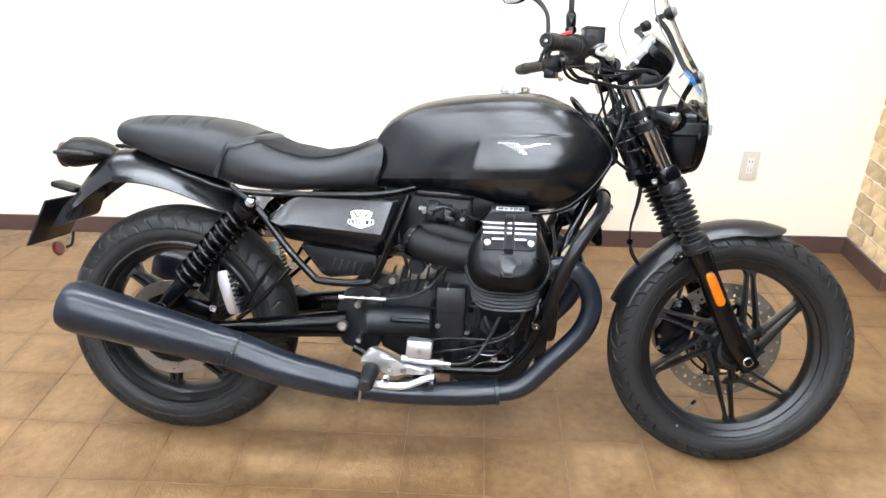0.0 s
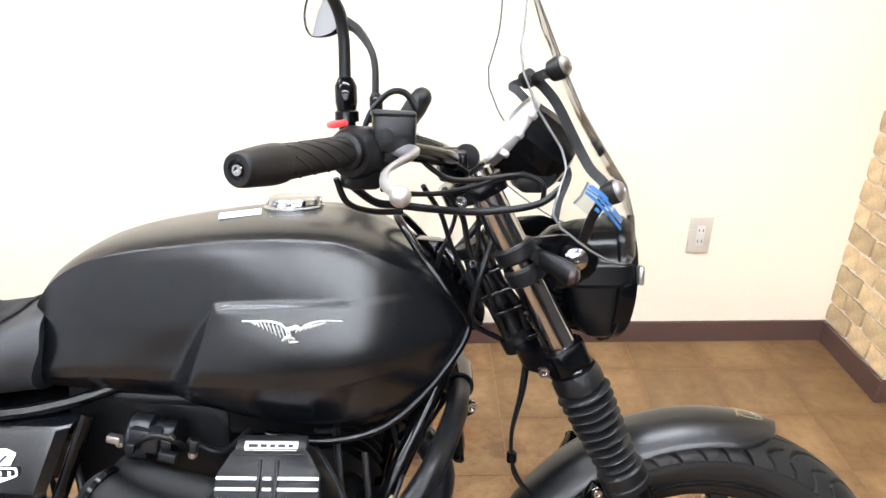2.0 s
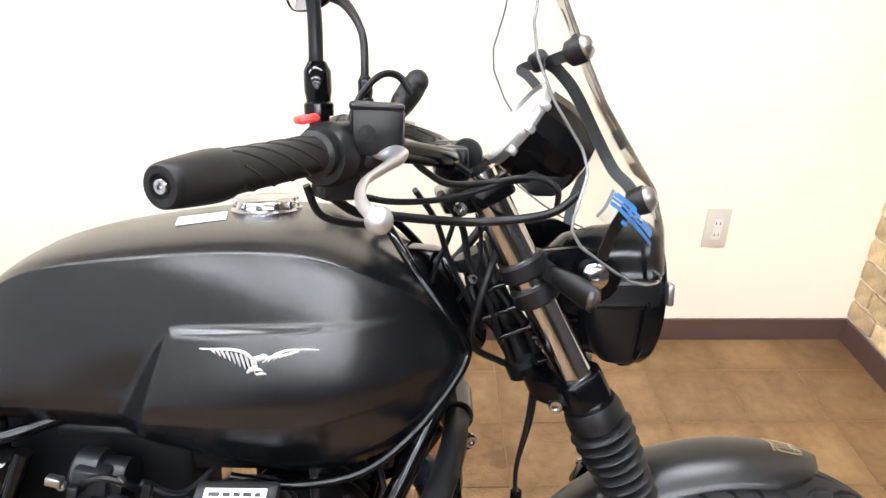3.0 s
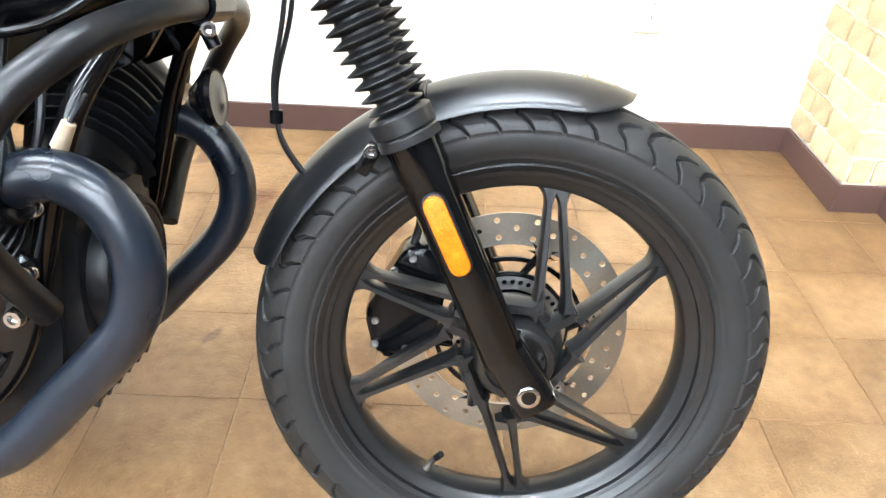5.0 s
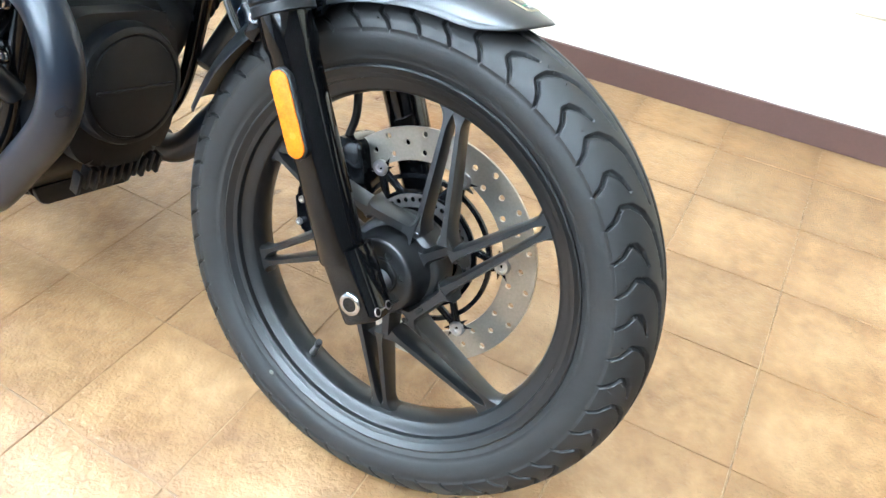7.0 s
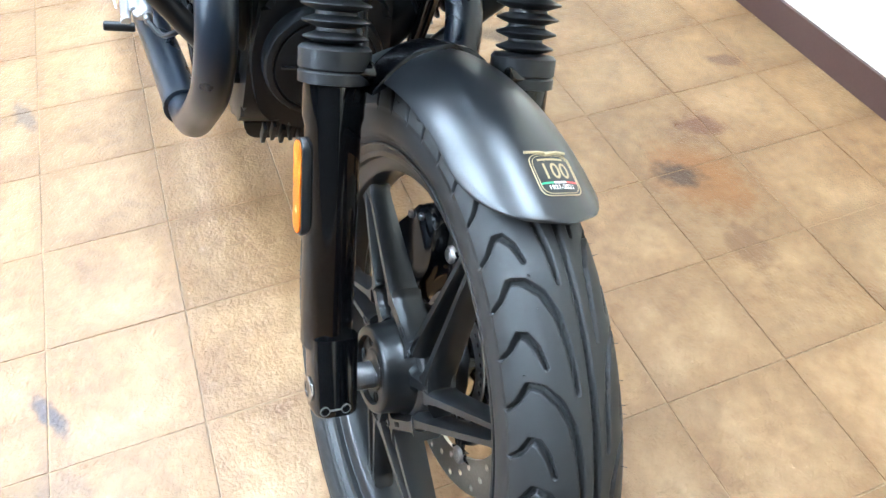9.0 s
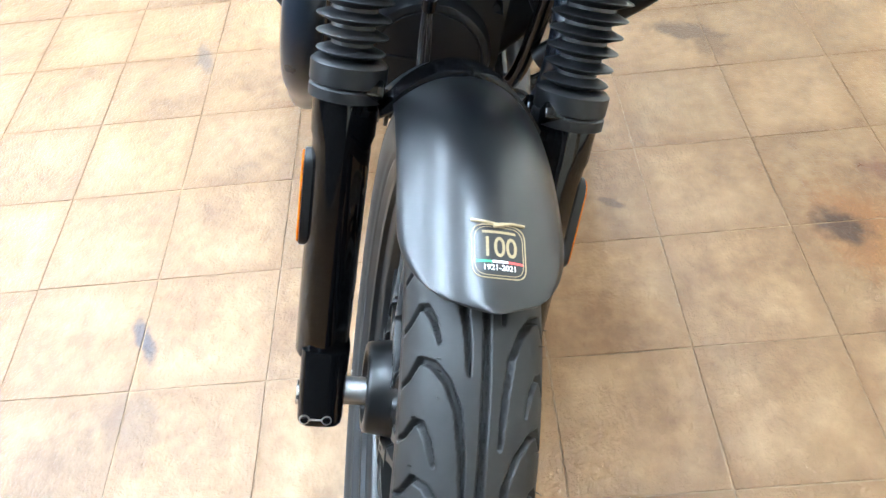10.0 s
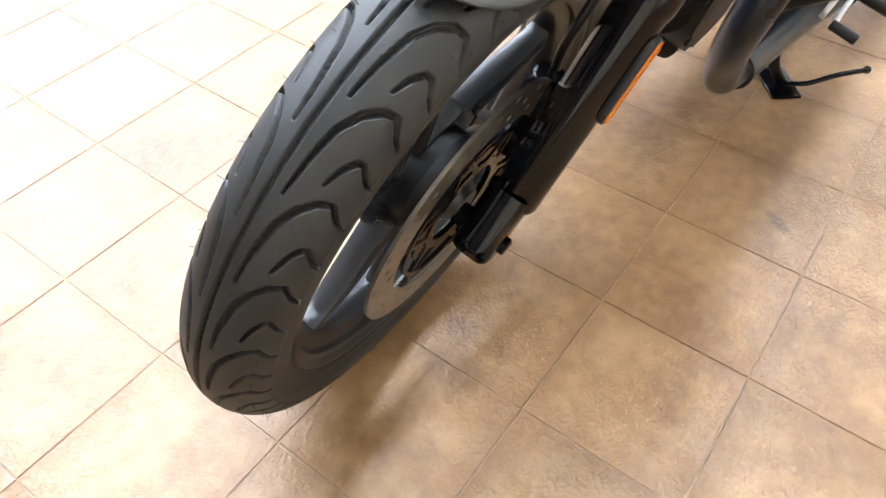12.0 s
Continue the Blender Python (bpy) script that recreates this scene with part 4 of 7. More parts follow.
tube(bm, [(x, -y, z) for x, y, z in half[::-1]] + [(1.022, 0, 0.936)] + half, 0.0055, 10, 5)
part("tank_seam", bm, GLOSS_BLACK, tank, "gloss black seam along the tank's front edge")

SEAT_TOP = [(-0.140, 0.815), (-0.136, 0.832), (-0.127, 0.846), (-0.105, 0.855), (-0.067, 0.862), (0.019, 0.865), (0.120, 0.859), (0.180, 0.847), (0.237, 0.826), (0.304, 0.799), (0.395, 0.784), (0.470, 0.796), (0.524, 0.819), (0.54, 0.826)]
SEAT_LOW = [(-0.140, 0.807), (-0.134, 0.795), (-0.115, 0.783), (-0.098, 0.778), (0.008, 0.738), (0.135, 0.706), (0.212, 0.688), (0.314, 0.685), (0.54, 0.696)]
SEAT_HW = [(-0.140, 0.048), (-0.132, 0.070), (-0.115, 0.086), (-0.080, 0.102), (0.1, 0.132), (0.25, 0.146), (0.36, 0.142), (0.46, 0.126), (0.52, 0.118), (0.54, 0.114)]
bm = bmesh.new()
rings = []
for i in range(161):
    x = -0.140 + 0.694 * (i / 160) ** 1.25
    zt, zb, hw = curve(SEAT_TOP, x), curve(SEAT_LOW, x), curve(SEAT_HW, x)
    ring = []
    for k in range(48):
        a = 2 * math.pi * k / 48
        ca, sa = math.cos(a), math.sin(a)
        n = 2.7 if sa > 0 else 3.4
        y = hw * math.copysign(abs(ca) ** (2 / n), ca)
        mid = zb + (zt - zb) * 0.42
        z = mid + (zt - mid if sa > 0 else mid - zb) * math.copysign(abs(sa) ** (2 / n), sa)
        if sa < 0:
            y *= 1 - 0.06 * step(mid, zb, z)
        xx = x
        if x > 0.48:
            xx += 0.010 * step(0.48, 0.554, x) * (1 - abs((z - 0.77) / 0.08)) - 0.012 * step(0.78, 0.72, z) * step(0.5, 0.554, x)
        if x < 0.14 and sa > 0.6:
            z -= 0.009 * max(0, math.cos((x + 0.1) * 2 * math.pi / 0.052)) ** 10 * step(0.55, 0.80, sa)
        ring.append((xx, y, z))
    rings.append(ring)
loft(bm, rings)
seat = part("seat", bm, VINYL, bike, "black stitched two-level dual seat", smooth=60)
# cloth inset on the rider's place, raised piping and strap
bm = bmesh.new()
rows = []
for i in range(31):
    x = 0.235 + 0.285 * i / 30
    zt, hw = lerp(SEAT_TOP, x), lerp(SEAT_HW, x)
    e = hw * (0.60 + 0.20 * math.sin(math.pi * i / 30) ** 0.5)
    rows.append([(x, e * (2 * k / 12 - 1), lerp(SEAT_LOW, x) + 0.42 * (zt - lerp(SEAT_LOW, x)) + 0.58 * (zt - lerp(SEAT_LOW, x)) * (1 - abs(e * (2 * k / 12 - 1) / hw) ** 2.7) ** (1 / 2.7) + 0.0025) for k in range(13)])
loft(bm, rows, caps=False, closed=False)
part("cloth_panel", bm, CLOTH, seat, "dark woven cloth seat panel", smooth=60)
bm = bmesh.new()
arc = []
for k in range(17):
    a = math.pi * (0.02 + 0.96 * k / 16)
    q = math.cos(a)
    x = 0.137 + 0.122 * math.sin(a) ** 0.8
    zt, zb, hw = lerp(SEAT_TOP, x), lerp(SEAT_LOW, x), lerp(SEAT_HW, x)
    mid = zb + (zt - zb) * 0.42
    arc.append((x, (hw + 0.002) * math.copysign(abs(q) ** (2 / 2.7), q), mid + (zt - mid + 0.002) * math.sin(a) ** (2 / 2.7) - (0.055 if k in (0, 16) else 0)))
tube(bm, arc, 0.013, 8, 3, 0.30)
part("seat_strap", bm, VINYL, seat, "black passenger grab strap")

# rear mudguard and tail
bm = bmesh.new()
GUARD = [(0.21, 0.640), (0.16, 0.672), (0.09, 0.715), (0.01, 0.752), (-0.08, 0.772), (-0.166, 0.767), (-0.21, 0.741), (-0.253, 0.695), (-0.288, 0.646), (-0.318, 0.605)]
line = spline([(x, 0, z) for x, z in GUARD], 4)
rings = []
for i, c in enumerate(line):
    d = (line[min(i + 1, len(line) - 1)] - line[max(i - 1, 0)]).normalized()
    nrm = Vector((d.z, 0, -d.x)) if d.x < 0 else Vector((-d.z, 0, d.x))
    nrm = nrm if nrm.z > 0 or nrm.x < 0 else -nrm
    t = i / (len(line) - 1)
    hw = 0.082 - 0.02 * t
    deep = 0.034 + 0.048 * max(0.0, math.sin(math.pi * min(1, t * 1.08))) if t < 0.92 else 0.034
    o = [c + Vector((0, hw * s, 0)) - nrm * (deep * abs(s) ** 2.4) for s in (k / 8 - 1 for k in range(17))]
    q = [c + Vector((0, (hw - 0.003) * s, 0)) - nrm * (0.003 + deep * abs(s) ** 2.4) for s in (1 - k / 8 for k in range(17))]
    rings.append(o + q)
loft(bm, rings)
rear_guard = part("rear_mudguard", bm, MATT_BLACK, bike, "matt black curved rear mudguard", smooth=50)
bm = bmesh.new()
rings = []
for x, z, w, h in ((-0.165, 0.755, 0.02, 0.012), (-0.19, 0.760, 0.034, 0.022), (-0.24, 0.762, 0.048, 0.037), (-0.285, 0.758, 0.052, 0.041), (-0.312, 0.752, 0.044, 0.032), (-0.325, 0.750, 0.028, 0.018)):
    rings.append([(x, w * math.cos(a), z + h * math.sin(a)) for a in (2 * math.pi * k / 24 for k in range(24))])
loft(bm, rings)
tail = part("tail_lamp", bm, PLASTIC, rear_guard, "rounded black tail lamp housing")
bm = bmesh.new()
lathe(bm, [(0.030, 0), (0.034, 0.004), (0.026, 0.012), (0.004, 0.015)], (-0.316, 0, 0.750), (-1, 0, -0.1), 24)
part("tail_lens", bm, RED_LENS, tail)
for s in (-1, 1):
    bm = bmesh.new()
    tube(bm, [(-0.20, s * 0.05, 0.752), (-0.205, s * 0.10, 0.756), (-0.215, s * 0.125, 0.758)], 0.008, 10, 4)
    ind = part("rear_indicator", bm, PLASTIC, rear_guard, "slim black indicator on a short stalk")
    bm = bmesh.new()
    rings = []
    for t, w, h in ((0, 0.006, 0.008), (0.15, 0.013, 0.014), (0.6, 0.013, 0.013), (1.0, 0.006, 0.006)):
        x = -0.150 - 0.105 * t
        rings.append([(x, s * (0.148 + w * math.cos(a)), 0.764 + 0.004 * t + h * 0.8 * math.sin(a)) for a in (2 * math.pi * k / 14 for k in range(14))])
    loft(bm, rings)
    part("indicator_body", bm, PLASTIC, ind)
# number plate holder, blank plate seen from its edge and back
bm = bmesh.new()
block(bm, (0, 0, 0), (0.006, 0.19, 0.135), bevel=0.001)
bmesh.ops.transform(bm, matrix=pose(-0.353, 0, 0.575, 0, 26, 0), verts=bm.verts)
number_plate = part("number_plate_holder", bm, PLASTIC, rear_guard, "black number plate holder")
bm = bmesh.new()
plate(bm, rounded([(-0.300, 0.62), (-0.255, 0.66), (-0.235, 0.655), (-0.262, 0.585), (-0.345, 0.555)], 0.008), -0.05, 0.05, 0.004)
part("plate_bracket", bm, PLASTIC, number_plate)
bm = bmesh.new()
block(bm, (-0.318, 0, 0.664), (0.07, 0.05, 0.016), pose(0, 0, 0, 0, 14, 0), 0.005)
part("plate_lamp", bm, PLASTIC, number_plate)
bm = bmesh.new()
lathe(bm, [(0.018, 0), (0.0205, 0.004), (0.0205, 0.010), (0.014, 0.016), (0.003, 0.018)], (-0.352, 0, 0.492), (-1, 0, -0.35), 20)
reflector = part("rear_reflector", bm, RED_LENS, number_plate, "round red reflector")
bm = bmesh.new()
tube(bm, [(-0.335, 0, 0.495), (-0.318, 0, 0.505), (-0.312, 0, 0.540)], 0.004, 8, 4)
part("reflector_stalk", bm, PLASTIC, reflector)

# side panels with a white badge
for s in (-1, 1):
    bm = bmesh.new()
    rows = []
    for v, dy in ((0.0, 0.100), (0.0, 0.146), (0.02, 0.151), (0.06, 0.153), (0.30, 0.162), (0.52, 0.171), (0.58, 0.172), (0.64, 0.168), (0.80, 0.152), (0.95, 0.138), (1.0, 0.130), (1.0, 0.10)):
        row = []
        for k in range(25):
            u = k / 24
            top = lerp([(0.0, 0.634), (0.19, 0.679), (0.22, 0.682), (1.0, 0.679)], u)
            low = lerp([(0.0, 0.615), (0.12, 0.574), (0.16, 0.570), (1.0, 0.538)], u)
            x0, x1 = 0.290 + 0.0 * v, 0.610 - 0.047 * v
            edge = 0.010 * (step(0.06, 0.0, u) + step(0.95, 1.0, u))
            row.append((x0 + (x1 - x0) * u, s * (dy - edge * (dy > 0.12)), top + (low - top) * v))
        rows.append(row)
    loft(bm, rows, caps=False, closed=False)
    panel = part("side_panel", bm, MATT_BLACK, bike, "matt black side panel with a white model badge" if s < 0 else "matt black side panel", smooth=28)
    bm = bmesh.new()
    plate(bm, rounded([(0.360, 0.560), (0.560, 0.540), (0.545, 0.490), (0.425, 0.478)], 0.012), s * 0.08, s * 0.138, 0.006)
    lower = part("lower_cover", bm, PLASTIC, bike, "black plastic cover with slanting vents")
    # vents are dark blocks that paint the shade inside each opening
    for k in range(5):
        bm = bmesh.new()
        block(bm, (0.446 + 0.017 * k, s * 0.1378, 0.515 - 0.003 * k), (0.006, 0.002, 0.030), pose(0, 0, 0, 0, 24, 0), 0.0008)
        part("vent_slot", bm, SHADE_BLACK, lower)
    # round hole in the cover, its shade painted as a dark ring
    bm = bmesh.new()
    lathe(bm, [(0.0075, 0), (0.0075, 0.002), (0.005, 0.002), (0.0045, 0.0006), (0.0004, 0.0006)], (0.418, s * 0.1375, 0.500), (0, s, 0), 16)
    part("cover_plug", bm, SHADE_BLACK, lower)
    bm = bmesh.new()
    plate(bm, rounded([(0.232, 0.682), (0.300, 0.676), (0.282, 0.662), (0.268, 0.640), (0.250, 0.652)], 0.006), s * 0.138, s * 0.143, 0.001)
    part("shock_bracket", bm, STEEL, bike, "bright steel shock bracket")

# ---- frame tubes ----
for s in (-1, 1):
    bm = bmesh.new()
    tube(bm, [(0.190, s * 0.135, 0.698), (0.265, s * 0.150, 0.640), (0.330, s * 0.158, 0.560), (0.395, s * 0.16, 0.490), (0.425, s * 0.16, 0.474), (0.530, s * 0.16, 0.474), (0.560, s * 0.158, 0.500), (0.595, s * 0.150, 0.590), (0.634, s * 0.140, 0.695)], 0.0095, 12, 5)
    part("subframe_tube", bm, GLOSS_BLACK, bike, "gloss black frame tube")
    bm = bmesh.new()
    tube(bm, [(0.03, s * 0.108, 0.730), (0.10, s * 0.122, 0.710), (0.18, s * 0.135, 0.690), (0.30, s * 0.140, 0.684), (0.50, s * 0.134, 0.688), (0.59, s * 0.105, 0.694), (0.66, s * 0.080, 0.712), (0.80, s * 0.06, 0.745), (1.05, s * 0.03, 0.80)], 0.0085, 12, 5)
    part("top_rail", bm, GLOSS_BLACK, bike)
    bm = bmesh.new()
    tube(bm, [(1.115, s * 0.045, 0.79), (1.06, s * 0.10, 0.672), (1.015, s * 0.135, 0.575), (0.968, s * 0.145, 0.40), (0.935, s * 0.145, 0.320), (0.885, s * 0.145, 0.268), (0.82, s * 0.145, 0.257), (0.60, s * 0.145, 0.262), (0.50, s * 0.14, 0.30)], 0.0125, 14, 6)
    part("cradle_tube", bm, GLOSS_BLACK, bike, "gloss black cradle tube")

# ---- engine ----
bm = bmesh.new()
plate(bm, rounded([(0.700, 0.50), (0.730, 0.220), (0.790, 0.200), (0.90, 0.205), (0.955, 0.26), (0.975, 0.44), (0.95, 0.50), (0.74, 0.50)], 0.03), -0.100, 0.100, 0.012)
crankcase = part("crankcase", bm, ENGINE, bike, "black cast crankcase", smooth=30)
bm = bmesh.new()
plate(bm, rounded([(0.520, 0.430), (0.540, 0.300), (0.640, 0.250), (0.730, 0.250), (0.730, 0.480), (0.640, 0.470)], 0.03), -0.085, 0.085, 0.015)
part("gearbox", bm, ENGINE, bike, "black cast gearbox", smooth=30)
bm = bmesh.new()
lathe(bm, [(0.020, 0), (0.037, 0.002), (0.0400, 0.006), (0.0400, 0.012), (0.0385, 0.014), (0.0385, 0.100), (0.0370, 0.102), (0.0355, 0.165), (0.030, 0.170)], (0.528, -0.128, 0.368), (1, 0, 0.02), 36)
starter = part("starter_motor", bm, GREY_CAST, bike, "dark grey cylindrical starter motor")
bm = bmesh.new()
block(bm, (0.744, -0.125, 0.392), (0.072, 0.070, 0.100), bevel=0.008)
part("engine_cover", bm, ENGINE, crankcase)
bm = bmesh.new()
block(bm, (0.745, -0.142, 0.440), (0.074, 0.046, 0.068), bevel=0.007)
part("relay_box", bm, GREY_CAST, crankcase, "dark grey cast box")
for s in (-1, 1):
    bm = bmesh.new()
    plate(bm, rounded([(0.448, 0.395), (0.455, 0.300), (0.500, 0.282), (0.560, 0.290), (0.565, 0.440), (0.520, 0.452), (0.470, 0.440)], 0.014), s * 0.060, s * 0.104, 0.008)
    part("pivot_plate", bm, ENGINE, crankcase)
# ribs, bosses and pipes of the casting behind the starter and under the cylinder
for k in range(7):
    bm = bmesh.new()
    block(bm, (0.590 + 0.022 * k, -0.090, 0.470 + 0.003 * k), (0.005, 0.036, 0.075), pose(0, 0, 0, 0, 12, 0), 0.0015)
    part("casting_rib", bm, ENGINE, crankcase)
for x, y, z, r, ln in ((0.835, -0.100, 0.372, 0.022, 0.045), (0.800, -0.100, 0.330, 0.013, 0.040), (0.872, -0.100, 0.325, 0.016, 0.038), (0.905, -0.100, 0.385, 0.018, 0.036), (0.655, -0.085, 0.515, 0.024, 0.050)):
    bm = bmesh.new()
    rod(bm, (x, y, z), (x, y - ln, z), r, r * 0.86, 20, 0.003)
    part("casting_boss", bm, ENGINE, crankcase)
for x, z, w, h in ((0.855, 0.415, 0.13, 0.014), (0.845, 0.300, 0.15, 0.012), (0.900, 0.345, 0.012, 0.10), (0.815, 0.395, 0.012, 0.07)):
    bm = bmesh.new()
    block(bm, (x, -0.110, z), (w, 0.034, h), bevel=0.003)
    part("casting_ridge", bm, ENGINE, crankcase)
bm = bmesh.new()
block(bm, (0.675, 0.0, 0.615), (0.230, 0.115, 0.190), bevel=0.015)
block(bm, (0.830, 0.0, 0.660), (0.160, 0.10, 0.075), bevel=0.012)
part("air_box", bm, PLASTIC, bike, "black plastic air box under the tank")
bm = bmesh.new()
block(bm, (0.715, -0.072, 0.690), (0.150, 0.024, 0.016), pose(0, 0, 0, 0, 3, 0), 0.005)
part("tank_support", bm, PLASTIC, bike)
bm = bmesh.new()
rod(bm, (0.598, -0.175, 0.388), (0.695, -0.175, 0.386), 0.0065, seg=10, chamfer=0.002)
part("solenoid_rod", bm, SATIN_BLACK, starter)
# finned sump
for k in range(9):
    bm = bmesh.new()
    x = 0.745 + 0.0195 * k
    plate(bm, rounded([(-0.090, 0.215), (-0.078, 0.184 + 0.004 * (k % 2)), (0.078, 0.184 + 0.004 * (k % 2)), (0.090, 0.215)], 0.01), x, x + 0.009, 0.002, axis="x")
    part("sump_fin", bm, ENGINE, crankcase)
for k in range(11):
    bm = bmesh.new()
    block(bm, (0.978, -0.070 + 0.014 * k, 0.246 + 0.005 * (k % 2)), (0.016, 0.0065, 0.036), pose(0, 0, 0, 0, 18, 0), 0.0015)
    part("case_rib", bm, ENGINE, crankcase)
# round alternator cover at the front
bm = bmesh.new()
lathe(bm, [(0.088, -0.03), (0.087, 0.000), (0.0835, 0.007), (0.0775, 0.0095), (0.0755, 0.0095), (0.0745, 0.0068), (0.0730, 0.0068), (0.0715, 0.0095), (0.050, 0.0125), (0.002, 0.0140)], (1.005, 0, 0.387), (1, 0, 0), 48)
block(bm, (1.0180, 0, 0.387), (0.006, 0.128, 0.0045), bevel=0.0015)
part("alternator_cover", bm, ENGINE, crankcase, "round black alternator cover")
bm = bmesh.new()
plate(bm, rounded([(-0.085, 0.295), (-0.102, 0.38), (-0.09, 0.470), (-0.06, 0.485), (0.06, 0.485), (0.09, 0.470), (0.102, 0.38), (0.085, 0.295), (0.05, 0.262), (-0.05, 0.262)], 0.03), 0.93, 0.990, 0.012, axis="x")
part("timing_cover", bm, ENGINE, crankcase, smooth=30)


COVER_TILT = math.radians(33)


def bank(s):
    """One cylinder: finned barrel and head leaning outwards, and its valve cover with a narrow top."""
    cax = Vector((0, s * math.cos(COVER_TILT), math.sin(COVER_TILT)))
    clat = Vector((0, -s * math.sin(COVER_TILT), math.cos(COVER_TILT)))
    face = Vector((0.879 if s < 0 else 0.899, s * 0.228, 0.604))
    base = Vector((face.x, s * 0.075, 0.400))
    fx = Vector((1, 0, 0))

    def ring(c, wx, wl, n=3.0, taper=0.42, seg=48, lat=clat):
        out = []
        for k in range(seg):
            a = 2 * math.pi * k / seg
            ca, sa = math.cos(a), math.sin(a)
            v = math.copysign(abs(sa) ** (2 / n), sa)
            narrow = 1 - taper * step(-0.25, 1.0, v)
            out.append(c + fx * (wx * narrow * math.copysign(abs(ca) ** (2 / n), ca)) + lat * (wl * v))
        return out

    rim = face - cax * 0.062
    bm = bmesh.new()
    loft(bm, [ring(base, 0.07, 0.06), ring(rim, 0.082, 0.080)])
    barrel = part("cylinder", bm, ENGINE, bike, "black finned cylinder", smooth=30)
    for k in range(7):
        bm = bmesh.new()
        t = 0.07 + 0.075 * k
        w = 0.086 - 0.020 * t
        c = rim.lerp(base, t) - cax * 0.004
        loft(bm, [ring(c + cax * h, w * 1.16 + g, w + g, 3.2, 0.25) for h, g in ((0, -0.002), (0.001, 0), (0.0045, 0), (0.0055, -0.002))])
        part("fin", bm, ENGINE, barrel, smooth=30)
    bm = bmesh.new()
    loft(bm, [ring(rim + cax * h, 0.1045 + g, 0.1070 + g) for h, g in ((-0.008, -0.003), (-0.006, 0.0), (0.001, 0.0), (0.004, -0.004))])
    part("cover_flange", bm, GREY_CAST, barrel, smooth=30)
    bm = bmesh.new()
    loft(bm, [ring(face + cax * h, wx, wl, n, tp) for h, wx, wl, n, tp in ((-0.059, 0.0985, 0.1030, 3.0, 0.42), (-0.050, 0.0985, 0.1030, 3.0, 0.42), (-0.030, 0.0930, 0.1000, 2.9, 0.40), (-0.014, 0.0835, 0.0955, 2.8, 0.38), (-0.004, 0.0720, 0.0890, 2.7, 0.34), (0.001, 0.058, 0.076, 2.6, 0.30), (0.002, 0.035, 0.05, 2.6, 0.30))])
    cover = part("valve_cover", bm, COVER_BLACK, barrel, "black valve cover with polished ribs", smooth=60)
    return face, cax, clat, barrel, cover


for s in (-1, 1):
    face, ax, lat, barrel, cover = bank(s)
    turn = Matrix((Vector((1, 0, 0)), lat, ax)).transposed().to_4x4()
    lay = Matrix.Translation(face) @ turn

    def on_face(u, v, h=0.0):
        return face + Vector((1, 0, 0)) * u + lat * v + ax * h

    # raised plate, polished ribs, name bar, two bright screws
    bm = bmesh.new()
    plate(bm, rounded([(-0.044, 0.080), (0.044, 0.080), (0.062, 0.050), (0.064, 0.012), (0.059, -0.020), (-0.059, -0.020), (-0.064, 0.012), (-0.062, 0.050)], 0.005), -0.008, 0.006, 0.002, axis="z")
    bmesh.ops.transform(bm, matrix=lay, verts=bm.verts)
    boss = part("cover_boss", bm, COVER_BLACK, cover)
    for v, w in ((0.045, 0.062), (0.0325, 0.062), (0.020, 0.060), (0.005, 0.040)):
        for q in (-1, 1):
            bm = bmesh.new()
            block(bm, on_face(q * (w + 0.011) / 2, v, 0.0065), (w - 0.011, 0.0044, 0.006), turn, 0.0012)
            part("cover_rib", bm, ALLOY, boss, "polished rib")
        if w > 0.05:
            bm = bmesh.new()
            block(bm, on_face(0, v, 0.0065), (0.011, 0.0044, 0.006), turn, 0.0012)
            part("cover_rib", bm, ALLOY, boss, "polished rib")
    bm = bmesh.new()
    block(bm, on_face(0, 0.083, -0.0035), (0.088, 0.030, 0.012), turn @ pose(0, 0, 0, -24, 0, 0), 0.004)
    part("cover_brow", bm, COVER_BLACK, cover)
    bm = bmesh.new()
    block(bm, on_face(0, 0.0835, 0.0022), (0.066, 0.014, 0.003), turn @ pose(0, 0, 0, -24, 0, 0), 0.001)
    name_bar = part("name_bar", bm, ALLOY, cover, "bright name bar with dark marks")
    for u, w in ((-0.022, 0.012), (-0.009, 0.008), (0.002, 0.007), (0.013, 0.009), (0.024, 0.006)):
        bm = bmesh.new()
        block(bm, on_face(u, 0.0835, 0.0036), (w, 0.0044, 0.0010), turn @ pose(0, 0, 0, -24, 0, 0), 0)
        part("name_mark", bm, COVER_BLACK, name_bar)
    for q in (-1, 1):
        bm = bmesh.new()
        block(bm, on_face(q * 0.0105, 0.024, 0.005), (0.0042, 0.086, 0.011), turn, 0.001)
        part("cover_spine", bm, COVER_BLACK, cover)
    bm = bmesh.new()
    plate(bm, rounded([(-0.011, -0.018), (0.011, -0.018), (0.011, -0.036), (0.019, -0.048), (0.017, -0.062), (0.011, -0.070), (0.011, -0.088), (-0.011, -0.088), (-0.011, -0.070), (-0.017, -0.062), (-0.019, -0.048), (-0.011, -0.036)], 0.002), -0.020, 0.0065, 0.002, axis="z")
    bmesh.ops.transform(bm, matrix=lay, verts=bm.verts)
    part("cover_key", bm, SATIN_BLACK, cover)
    for u in (-0.050, 0.050):
        bm = bmesh.new()
        bolt(bm, on_face(u, -0.005, 0.005), ax, 0.0098, 0.006, 18)
        part("cover_screw", bm, CHROME, cover)
    # intake: throttle body and thick boot
    bm = bmesh.new()
